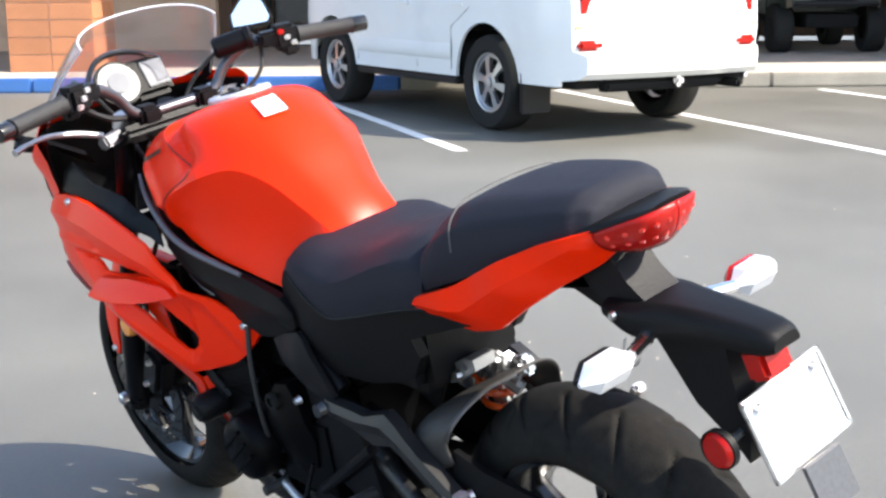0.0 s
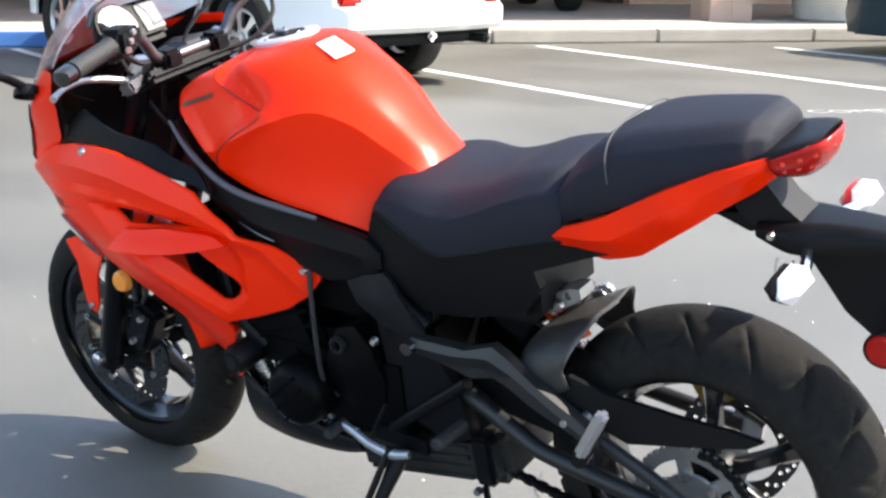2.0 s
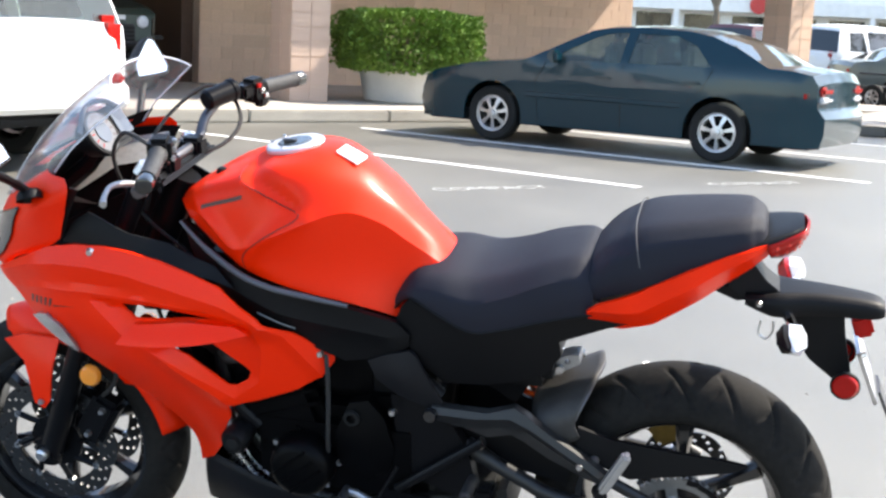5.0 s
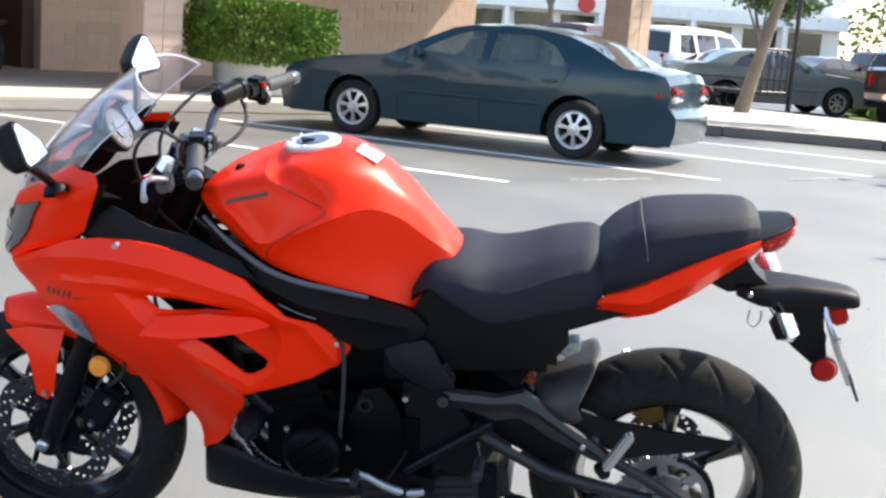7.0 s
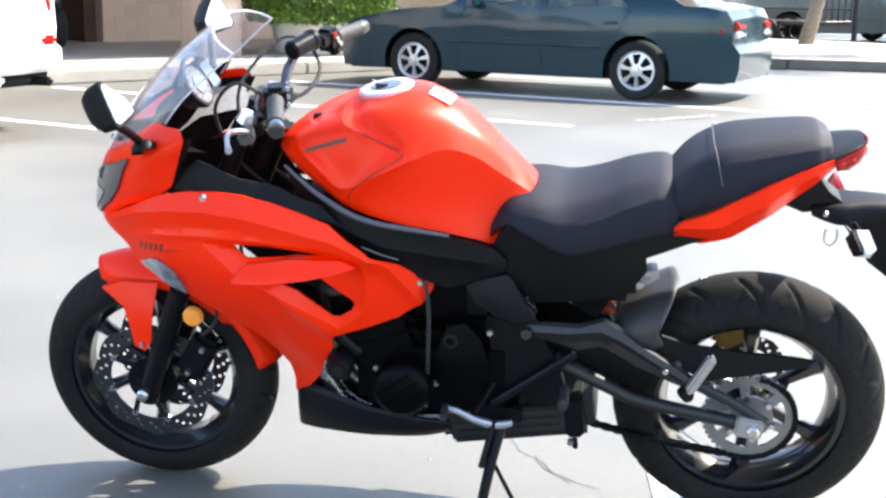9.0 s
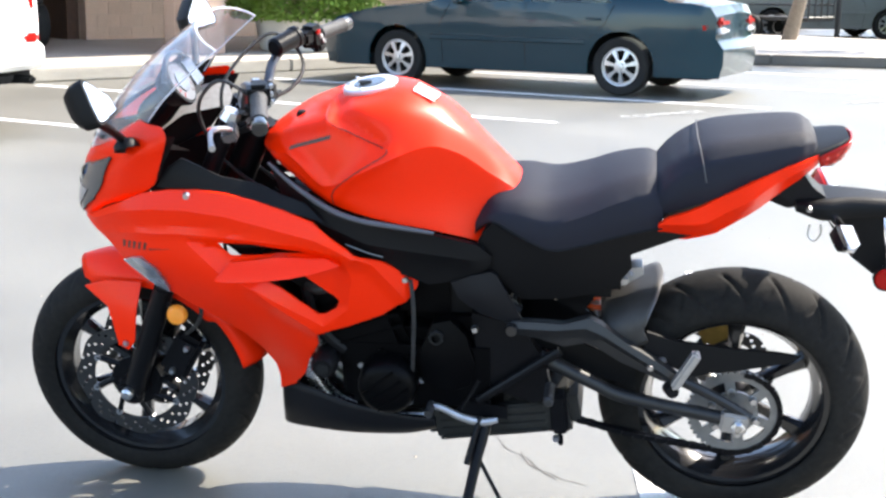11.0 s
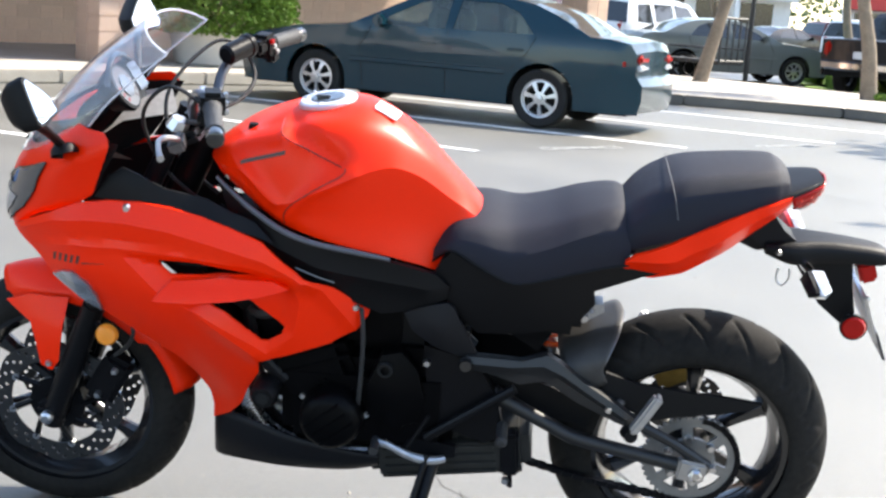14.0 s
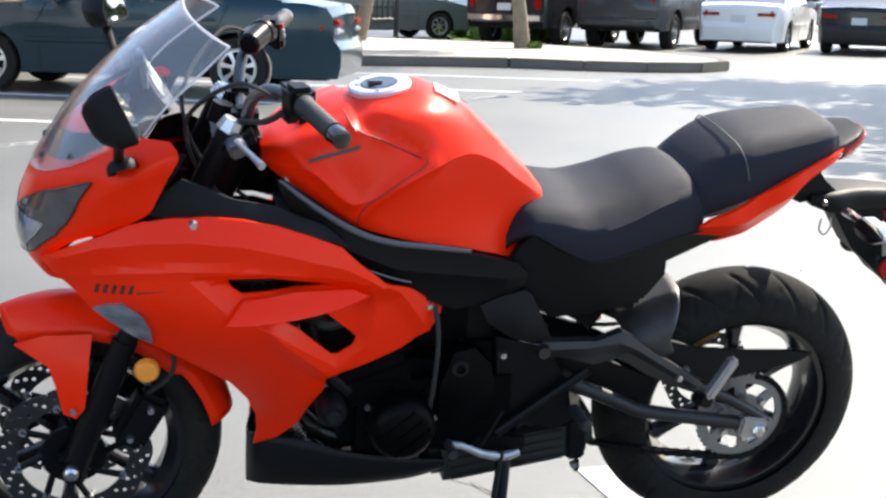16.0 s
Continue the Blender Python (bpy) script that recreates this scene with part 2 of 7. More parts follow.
def sheet_fill(outline, holes=(), creases=(), step=0.02):
    """Triangles of a flat outline with holes, with inner points every step; points are 2D."""
    from mathutils.geometry import delaunay_2d_cdt
    pts, edges = [], []

    def ring(r, close=True):
        dense = []
        for i in range(len(r) if close else len(r) - 1):
            a, b = Vector(r[i]), Vector(r[(i + 1) % len(r)])
            k = max(1, int((b - a).length / step))
            dense += [a.lerp(b, j / k) for j in range(k)]
        if not close:
            dense.append(Vector(r[-1]))
        n = len(pts)
        pts.extend(dense)
        m = len(dense)
        edges.extend((n + i, n + (i + 1) % m) for i in range(m if close else m - 1))

    def inside(x, y, r):
        hit = False
        for i in range(len(r)):
            (x1, y1), (x2, y2) = r[i], r[i - 1]
            if (y1 > y) != (y2 > y) and x < (x2 - x1) * (y - y1) / (y2 - y1) + x1:
                hit = not hit
        return hit
    ring(outline)
    for h in holes:
        ring(h)
    for c in creases:
        ring(c, False)
    xs, ys = [p[0] for p in outline], [p[1] for p in outline]
    border = [p.copy() for p in pts]
    bx = np.array([(p.x, p.y) for p in border])
    row = 0
    y = min(ys) + step / 2
    while y < max(ys):
        x = min(xs) + (step / 2 if row % 2 else 0)
        while x < max(xs):
            if inside(x, y, outline) and not any(inside(x, y, h) for h in holes) and np.min((bx[:, 0] - x) ** 2 + (bx[:, 1] - y) ** 2) > (0.45 * step) ** 2:
                pts.append(Vector((x, y)))
            x += step
        y += step * 0.87
        row += 1
    v, _, f, *_ = delaunay_2d_cdt(pts, edges, [], 0, 1e-6)
    keep = []
    for t in f:
        cx, cy = sum(v[i].x for i in t) / 3, sum(v[i].y for i in t) / 3
        if inside(cx, cy, outline) and not any(inside(cx, cy, h) for h in holes):
            keep.append(tuple(t))
    return [(p.x, p.y) for p in v], keep


def panel(outline, depth, thick, holes=(), creases=(), step=0.02, sign=-1):
    """A shell in x and z whose y is depth(x, z), thick metres deep towards the middle. sign: the side on which it lies."""
    v2, tri = sheet_fill(outline, holes, creases, step)
    outer = [(x, sign * depth(x, z), z) for x, z in v2]
    inner = [(x, sign * (depth(x, z) - thick), z) for x, z in v2]
    n = len(v2)
    flip = sign < 0
    faces, count = [], {}
    for a, b, c in tri:
        (x1, z1), (x2, z2), (x3, z3) = v2[a], v2[b], v2[c]
        if (x2 - x1) * (z3 - z1) - (x3 - x1) * (z2 - z1) < 0:
            b, c = c, b
        # seen from -y, counter-clockwise in (x, z) faces the viewer
        f = (a, b, c) if flip else (a, c, b)
        faces.append(f)
        faces.append((f[2] + n, f[1] + n, f[0] + n))
        for i in range(3):
            e = (f[i], f[(i + 1) % 3])
            count[e] = count.get(e, 0) + 1
    for a, b in list(count):
        if (b, a) not in count:
            faces.append((b, a, a + n, b + n))
    return outer + inner, faces


def flat_plate(outline, thick, holes=(), step=0.05):
    """A flat plate in x and z, from y = -thick/2 to thick/2."""
    return panel(outline, lambda x, z: thick / 2, thick, holes, (), step)


def circle(cx, cz, r, n=16, start=0.0):
    return [(cx + r * math.cos(start + 2 * math.pi * i / n), cz + r * math.sin(start + 2 * math.pi * i / n)) for i in range(n)]

# ---- the place: directions of the stalls and of the kerb ----
U = Vector((-0.937, 0.350, 0))            # into the stalls
K0, KD = Vector((-6.0, 11.7, 0)), Vector((0.64, 0.768, 0)).normalized()
KN = Vector((-KD.y, KD.x, 0))             # from the lot to the building
KERB_H = 0.15


def along(a, off, z=0.0):
    """A place a metres along the kerb and off metres behind it."""
    return K0 + KD * a + KN * off + Vector((0, 0, z))


ground = tagged(part("ground", ([(-400, -400, 0), (400, -400, 0), (400, 400, 0), (-400, 400, 0)], [(0, 1, 2, 3)]), ASPHALT),
                "worn grey asphalt of the parking lot", "ground", kind="structure")


def strip(name, a, b, width, z, mat, label):
    d = (b - a).normalized()
    s = Vector((-d.y, d.x, 0)) * width / 2
    n = max(2, int((b - a).length / 0.25))
    top = []
    for i in range(n + 1):
        p = a.lerp(b, i / n)
        w = 1 + 0.10 * noise.noise(p * 3)
        top += [p + s * w, p - s * w]
    verts = [(p.x, p.y, z) for p in top] + [(p.x, p.y, 0.0005) for p in top]
    m = len(top)
    faces = [(2 * i + 1, 2 * i + 3, 2 * i + 2, 2 * i) for i in range(n)]
    faces += [(2 * i, 2 * i + 2, 2 * i + 2 + m, 2 * i + m) for i in range(n)] + [(2 * i + 3, 2 * i + 1, 2 * i + 1 + m, 2 * i + 3 + m) for i in range(n)]
    return tagged(part(name, (verts, faces), mat, smooth=0), label, "line", "stall lines", "structure")


STALLS = [((-5.57, 4.35), 5.2), ((-2.85, 6.12), 6.2), ((-0.95, 8.14), 6.2), ((1.0, 9.96), 6.1), ((2.85, 11.92), 5.7), ((4.7, 13.8), 4.2)]
STEP = Vector((1.9, 1.92, 0))
for (x, y), length in STALLS:
    e = Vector((x, y, 0))
    strip("stall_line", e, e + U * length, 0.10, 0.004, LINE, "faded white painted stall line on asphalt")
strip("stall_line", Vector((-0.165, 0.30, 0)), Vector((-0.115, -0.25, 0)), 0.11, 0.004, LINE, "worn white painted line beside the motorcycle")

# the word COMPACT painted across the mouth of two stalls
for c in (Vector((-2.02, 7.24, 0)), Vector((-0.03, 9.12, 0)), Vector((2.19, 11.1, 0))):
    font = bpy.data.curves.new("stall_word", "FONT")
    font.body, font.size, font.align_x, font.align_y, font.extrude = "COMPACT", 0.225, "CENTER", "CENTER", 0.001
    word = new("stall_word", font)
    d = STEP.normalized()
    word.matrix_world = Matrix.Translation(c + Vector((0, 0, 0.004))) @ pose(0, 0, 0, 0, 0, math.degrees(math.atan2(d.y, d.x)))
    dg = bpy.context.evaluated_depsgraph_get()
    me = bpy.data.meshes.new_from_object(word.evaluated_get(dg))
    m = word.matrix_world.copy()
    bpy.data.objects.remove(word)
    word = new("stall_word", me)
    word.matrix_world = m
    me.materials.clear()
    me.materials.append(FADED)
    tagged(word, "faded white painted word on the asphalt", "marking", "stall words", "structure")


def cracks():
    """Thin dark filled cracks in the asphalt."""
    verts, faces = [], []
    rng = random.Random(4)
    for x, y, ang, ln in ((-0.58, 0.37, -52, 0.45), (-0.50, 0.26, -80, 0.25), (-0.95, 0.9, 20, 0.3)):
        a = radians(ang)
        p = Vector((x, y, 0.0015))
        n = int(ln / 0.03)
        for i in range(n):
            a += rng.uniform(-0.5, 0.5) * (0.6 if i % 3 else 1.2)
            a = a * 0.8 + radians(ang) * 0.2
            d = Vector((math.cos(a), math.sin(a), 0))
            w = Vector((-d.y, d.x, 0)) * rng.uniform(0.0008, 0.0022)
            k = len(verts)
            verts += [tuple(p + w), tuple(p - w)]
            if i:
                faces.append((k - 2, k - 1, k + 1, k))
            p = p + d * 0.03
    return verts, faces


tagged(part("cracks", cracks(), material("crack", (0.075, 0.07, 0.064), 0.95, vary=0.3), smooth=0), "fine dark cracks in the worn asphalt", "crack", kind="stuff")


def pebbles():
    verts, faces = [], []
    rng = random.Random(9)
    for _ in range(260):
        x, y, r = rng.uniform(-3, 3), rng.uniform(-1.5, 6), rng.uniform(0.003, 0.009)
        n = len(verts)
        verts += [(x + r * math.cos(a + r * 900), y + r * math.sin(a + r * 900), 0) for a in (0, 1.5, 3.1, 4.6)] + [(x, y, r * 0.8)]
        faces += [(n + i, n + (i + 1) % 4, n + 4) for i in range(4)]
    return verts, faces


tagged(part("grit", pebbles(), KERB, smooth=0), "scattered pale grit on the asphalt", "grit", kind="stuff")

# kerb and pavement along the building
pav = [along(-40, 0.15, KERB_H), along(12.4, 0.15, KERB_H), along(12.4, 7.1, KERB_H), along(-40, 7.1, KERB_H)]
low = [Vector((p.x, p.y, 0)) for p in pav]
tagged(part("pavement", ([*pav, *low], [(0, 1, 2, 3), (0, 4, 5, 1), (1, 5, 6, 2)]), CONCRETE, smooth=0), "pale concrete pavement in front of the building", "pavement", kind="structure")
kerb_home = empty("kerb", Matrix(), "weathered concrete kerb along the pavement", "kerb", kind="structure")


def kerb_stone(name, a, b, mat, parent, label=""):
    d = (b - a).normalized()
    m = Matrix.Translation(a) @ pose(0, 0, 0, 0, 0, math.degrees(math.atan2(d.y, d.x)))
    ob = part(name, box(0.004, (b - a).length - 0.004, 0, 0.152, 0, KERB_H + 0.004, 0.02), mat, parent, label, smooth=30)
    return turned(ob, m)


for i in range(-17, 6):
    a, b = along(i * 2.0, 0), along(i * 2.0 + 2.0, 0)
    blue = -12 <= i * 2.0 <= -6.5
    kerb_stone("kerb_stone", a, b, BLUE_KERB if blue else KERB, kerb_home, "blue painted kerb" if blue else "")
for i in range(-8, 5):
    a = i * 2.4
    g = part("pavement_joint", box(-0.006, 0.006, 0.16, 5.7, KERB_H, KERB_H + 0.0012), KERB, smooth=0)
    g.matrix_world = Matrix.Translation(along(a, 0)) @ pose(0, 0, 0, 0, 0, math.degrees(math.atan2(KD.y, KD.x)))
    tagged(g, "joint across the concrete pavement", "joint", "pavement joints", "structure")

# ---- the building: walls of split blocks, a dark recess, pillars and the arcade's roof ----
KTURN = math.degrees(math.atan2(KD.y, KD.x))


def frame_at(a, off, z=KERB_H):
    return Matrix.Translation(along(a, off, z)) @ pose(0, 0, 0, 0, 0, KTURN)


def block_wall(name, a0, a1, off, height, label, bl=0.40, bh=0.20):
    home = empty(name, frame_at(a0, off), label, "wall", kind="structure")
    part("mortar_bed", box(0, a1 - a0, 0.006, 0.25, 0, height), MORTAR, home, smooth=0)
    stone = {}
    rows = int(height / bh)
    near = [(i, j) for i in range(rows) for j in range(int((a1 - a0) / bl) + 2)]
    rest = []
    for i, j in near:
        x0 = max(0, j * bl - (bl / 2 if i % 2 else 0))
        x1 = min(a1 - a0, (j + 1) * bl - (bl / 2 if i % 2 else 0))
        if x1 - x0 < 0.05:
            continue
        data = box(0.003, x1 - x0 - 0.003, 0, 0.03, 0.003, bh - 0.003, 0.004)
        if i < 12 and len(home.children) < 260:
            key = round(x1 - x0, 3)
            if key not in stone:
                ob = part("block", data, BLOCK, home, smooth=0)
                stone[key] = ob.data
            else:
                ob = new("block", stone[key])
                ob.parent = home
            ob.location = (x0, 0.004 * noise.noise((i * 3.1, j * 1.7, 0)), i * bh)
        else:
            rest.append(moved(data, Matrix.Translation((x0, 0, i * bh))))
    if rest:
        tagged(part("upper_blocks", join(*rest), BLOCK, home, smooth=0), kind="stuff")
    return home


block_wall("wall_north", 1.97, 11.55, 5.7, 4.2, "wall of tan split-face concrete blocks behind the pavement")
block_wall("wall_south", -40.0, -9.0, 5.7, 4.2, "wall of tan split-face concrete blocks behind the pavement")
rec = empty("wall_recess", frame_at(-9.0, 8.5), "dark brown recessed shopfront in the block wall", "wall", kind="structure")
part("back_panel", box(0, 10.97, 0, 0.2, 0, 4.2), DARK_WOOD, rec, smooth=0)
part("side_panel", box(10.77, 10.97, -2.55, 0, 0, 4.2), DARK_WOOD, rec, smooth=0)
part("side_panel", box(0, 0.2, -2.55, 0, 0, 4.2), DARK_WOOD, rec, smooth=0)
for k in range(5):
    part("shop_pane", box(0.5 + k * 1.9, 2.2 + k * 1.9, -0.03, -0.01, 0.3, 2.7), DARK_GLASS, rec, smooth=0)
    part("mullion", box(0.36 + k * 1.9, 0.46 + k * 1.9, -0.06, 0, 0, 3.0, 0.008), TRIM_BLACK, rec, smooth=0)


def pillar(a, off, w, mat, label, height=3.3, dep=None):
    """A square brick pillar: core and courses."""
    dep = dep or w
    home = empty("pillar", frame_at(a, off), label, "pillar", "arcade pillars", "structure")
    part("pillar_core", box(-w / 2 + 0.012, w / 2 - 0.012, -dep / 2 + 0.012, dep / 2 - 0.012, 0, height), MORTAR, home, smooth=0)
    shared = {}
    for i in range(int(height / 0.2)):
        for side in range(4):
            run, deep = (w, dep) if side % 2 == 0 else (dep, w)
            n = 2
            for j in range(n):
                x0 = -run / 2 + run * j / n
                key = (side % 2, j)
                if key not in shared:
                    shared[key] = part("block", box(x0 + 0.004, x0 + run / n - 0.004, -deep / 2, -deep / 2 + 0.02, 0.004, 0.196, 0.005), mat, home, smooth=0)
                    ob = shared[key]
                else:
                    ob = new("block", shared[key].data)
                    ob.parent = home
                ob.matrix_basis = pose(0, 0, i * 0.2, 0, 0, side * 90)
    return home


pillar(1.68, 1.84, 0.60, STUCCO, "square brown stucco-faced pillar on the pavement")
pillar(11.75, 1.84, 0.62, BLOCK, "square tan block pillar carrying the arcade roof")
pillar(-10.1, 1.6, 1.0, BRICK, "square orange brick pillar on the pavement")
roof = empty("arcade_roof", frame_at(-40, 0), "flat brown roof over the pavement arcade", "roof", kind="structure")
part("soffit", box(0, 52.4, 1.05, 8.6, 3.3, 3.5), STUCCO, roof, smooth=0)
part("fascia", box(0, 52.4, 0.95, 1.05, 3.2, 4.2), STUCCO, roof, smooth=0)

# hedge in a round planter
planter = empty("planter", frame_at(3.30, 1.60), "white round concrete planter on the pavement", "planter")
part("bowl", lathe([(0.0, 0.0), (0.56, 0.0), (0.6, 0.03), (0.66, 0.38), (0.69, 0.42), (0.69, 0.47), (0.64, 0.47), (0.61, 0.44), (0.0, 0.42)], 48), PLANTER, planter)
planter.children[0].matrix_basis = pose(0, 0, 0, 90, 0, 0)


def leaves(count, place, size, seed):
    """Small folded leaves: place(rng) gives a point and an outward way."""
    rng = random.Random(seed)
    verts, faces = [], []
    for _ in range(count):
        p, out = place(rng)
        d = (out + Vector((rng.uniform(-1, 1), rng.uniform(-1, 1), rng.uniform(-0.6, 1))) * 0.9).normalized()
        s = d.orthogonal().normalized()
        s.rotate(Matrix.Rotation(rng.uniform(0, 6.28), 3, d))
        q = d.cross(s)
        w, l = size * rng.uniform(0.35, 0.6), size * rng.uniform(0.8, 1.5)
        n = len(verts)
        verts += [tuple(p), tuple(p + d * l * 0.5 + s * w), tuple(p + d * l), tuple(p + d * l * 0.5 - s * w + q * w * 0.5)]
        faces += [(n, n + 1, n + 2), (n, n + 2, n + 3)]
    return verts, faces


def hedge_place(rng):
    a, h = rng.uniform(0, 6.283), rng.uniform(-1, 1)
    out = Vector((math.cos(a) * math.sqrt(1 - h * h), math.sin(a) * math.sqrt(1 - h * h), h))
    k = max(abs(out.x), abs(out.y), abs(out.z))
    e = out / k ** 0.72
    r = 1 + 0.10 * noise.noise(out * 3.5) + rng.uniform(-0.14, 0.04)
    return Vector((e.x * 0.90 * r, e.y * 0.80 * r, 0.86 + e.z * 0.42 * r)), out


hedge = empty("hedge", frame_at(3.30, 1.60), "clipped green box hedge growing in the planter", "hedge")
part("foliage", leaves(20000, hedge_place, 0.048, 3), LEAF, hedge, smooth=0)
for k in range(6):
    a = k * 1.05
    part("stem", tube([(0.1 * math.cos(a), 0.1 * math.sin(a), 0.4), (0.3 * math.cos(a), 0.3 * math.sin(a), 0.6), (0.45 * math.cos(a), 0.4 * math.sin(a), 0.95)], [0.025, 0.018, 0.01], 6), BARK, hedge)


# ---- cars ----
def wheel(name, parent, x, y, r, w, rim_r, mat, side, spokes=7, rot=0.2, dish=0.02):
    """Tyre with rounded shoulders, and a rim with spokes; side: +1 when the outside looks to +y."""
    home = new(name)
    home.parent = parent
    home.matrix_basis = pose(x, y, r, 0, 0, 0 if side > 0 else 180)
    h = w / 2
    prof = [(rim_r, -h * 0.8), (rim_r + 0.02, -h * 0.95), (r * 0.93, -h), (r * 0.985, -h * 0.82), (r, -h * 0.6), (r, h * 0.6), (r * 0.985, h * 0.82), (r * 0.93, h), (rim_r + 0.02, h * 0.95), (rim_r, h * 0.8)]
    part("tyre", lathe(prof, 48), TYRE, home)
    part("rim_barrel", lathe([(rim_r, h * 0.82), (rim_r * 0.96, h * 0.80), (rim_r * 0.90, h * 0.6), (rim_r * 0.86, -h * 0.6)], 40), mat, home)
    holes = []
    for k in range(spokes):
        a0, a1 = rot + 2 * math.pi * (k + 0.17) / spokes, rot + 2 * math.pi * (k + 0.83) / spokes
        hole = [(rim_r * 0.84 * math.cos(a), rim_r * 0.84 * math.sin(a)) for a in np.linspace(a0, a1, 6)]
        m = (a0 + a1) / 2
        hole += [(rim_r * 0.34 * math.cos(a), rim_r * 0.34 * math.sin(a)) for a in np.linspace(m + 0.28, m - 0.28, 3)]
        holes.append(hole)
    face = panel(circle(0, 0, rim_r * 0.97, 40), lambda px, pz: h * 0.62 + 0.03 * (1 - math.hypot(px, pz) / rim_r), 0.03, holes, (), 0.06, sign=1)
    part("rim_face", face, mat, home)
    part("hub_cap", lathe([(0.0, h * 0.62 + 0.05), (rim_r * 0.18, h * 0.62 + 0.045), (rim_r * 0.2, h * 0.62 + 0.02)], 16), mat, home)
    part("brake_drum", lathe([(0.0, h * 0.1), (rim_r * 0.8, h * 0.1), (rim_r * 0.8, -h * 0.2)], 24), UNDER, home)
    return home


def car(name, m, label, P):
    """A car from its side view P, x forward from the rear bumper, y to the left."""
    home = empty(name, m, label, P.get("category", "car"), P.get("group", ""))
    ln, hw, belt, roof_in = P["length"], P["width"] / 2, P["belt"], P["tumble"]
    body = P["paint"]

    def half(x, z):
        e = min(x, ln - x) / P.get("round", 0.55)
        taper = 0 if e >= 1 else P.get("nose", 0.16) * (1 - max(e, 0)) ** 2.2
        if z > belt:
            inn = roof_in * ((z - belt) / (P["height"] - belt)) ** 1.15
        else:
            inn = 0.05 * ((belt - z) / belt) ** 2 + 0.012 * math.cos(min(1, abs(z - belt * 0.72) / 0.16) * math.pi / 2) * -1
        return hw - taper - inn

    arches = []
    for ax in P["axles"]:
        arches.append([(ax + P["arch"] * math.cos(t), P["tyre"] + P["arch"] * math.sin(t) * 1.0) for t in np.linspace(math.pi, 0, 15)])
    top = P["top"]
    low = P["sill"]
    outline = [(top[0][0], max(low, top[0][1]))] + [(x, z) for x, z, *_ in top[1:]]
    outline = [(x, max(z, low)) for x, z in outline]
    path = [(outline[-1][0], low)]
    for arch in reversed(arches):
        path += [(min(arch[-1][0], ln - 0.05), low)] + [(x, max(z, low)) for x, z in reversed(arch)] + [(arch[0][0], low)]
    path += [(outline[0][0], low)]
    ring = outline + path[:]
    clean = [ring[0]]
    for q in ring[1:]:
        if (Vector(q) - Vector(clean[-1])).length > 0.012:
            clean.append(q)
    if (Vector(clean[0]) - Vector(clean[-1])).length < 0.012:
        clean.pop()
    holes = [[tuple(q) for q in w] for w in P["windows"]]
    for sgn in (1, -1):
        side = part("body_side", panel(clean, half, 0.025, holes, (), 0.11, sgn), body, home)
        for w in holes:
            part("side_window", panel(w, lambda x, z: half(x, z) - 0.008, 0.005, (), (), 0.15, sgn), P.get("glass", GLASS_CAR), side)
        for line in P.get("seams", ()):
            part("door_seam", tube([(x, sgn * (half(x, z) - 0.001), z) for x, z in line], 0.004, 4), UNDER, side)
        for hx, hz in P.get("handles", ()):
            part("door_handle", moved(box(-0.09, 0.09, -0.012, 0.018, -0.018, 0.018, 0.008), Matrix.Translation((hx, sgn * (half(hx, hz) + 0.003), hz))), P.get("handle_paint", body), side)
        if "moulding" in P:
            x0, x1, mz, mh = P["moulding"]
            xs = np.linspace(x0, x1, 14)
            part("side_moulding", loft([[(x, sgn * (half(x, mz) - 0.002), mz - mh), (x, sgn * (half(x, mz) + 0.012), mz - mh * 0.7), (x, sgn * (half(x, mz) + 0.012), mz + mh * 0.7), (x, sgn * (half(x, mz) - 0.002), mz + mh)] for x in xs]), P.get("moulding_paint", body), side)
        mx, mz = P["mirror"]
        mir = part("mirror", moved(box(-0.06, 0.06, -0.10, 0.10, -0.07, 0.07, 0.035), Matrix.Translation((mx, sgn * (half(mx, mz) + 0.10), mz))), P.get("mirror_paint", body), home)
    # the skin over the top, from end to end
    start = 0
    for i in range(1, len(top)):
        kind = top[i][2]
        if i == len(top) - 1 or top[i + 1][2] != kind:
            rows = []
            for x, z, *_ in top[start:i + 1]:
                y = half(x, max(z, low)) - (0.002 if kind != "glass" else 0.012)
                rows.append([(x - 0.0 + P.get("bow", 0.05) * (1 - (t * t)) * (-1 if x < ln / 2 and z < belt + 0.02 and x < 0.25 else (1 if x > ln - 0.3 else 0)), t * y, z + (0.035 if z > belt * 0.9 else 0.0) * (1 - t * t)) for t in np.linspace(-1, 1, 9)])
            names = {"hood": "bonnet", "glass": "windscreen", "roof": "roof", "trunk": "boot_lid", "front": "front_bumper", "rear": "rear_bumper", "tailgate": "tailgate", "bed": "bed_cover"}
            mat = {"glass": P.get("screen", GLASS_CAR)}.get(kind, P.get(kind + "_paint", body))
            part(names.get(kind, kind), loft(rows), mat, home, smooth=28)
            start = i
    part("underbody", box(0.15, ln - 0.15, -hw + 0.16, hw - 0.16, low - 0.02, low + 0.12), UNDER, home, smooth=0)
    mid = (min(P["axles"]) + P["arch"] + 0.02, max(P["axles"]) - P["arch"] - 0.02)
    part("floor_pan", box(mid[0], mid[1], -hw + 0.08, hw - 0.08, low, belt * 0.62), UNDER, home, smooth=0)
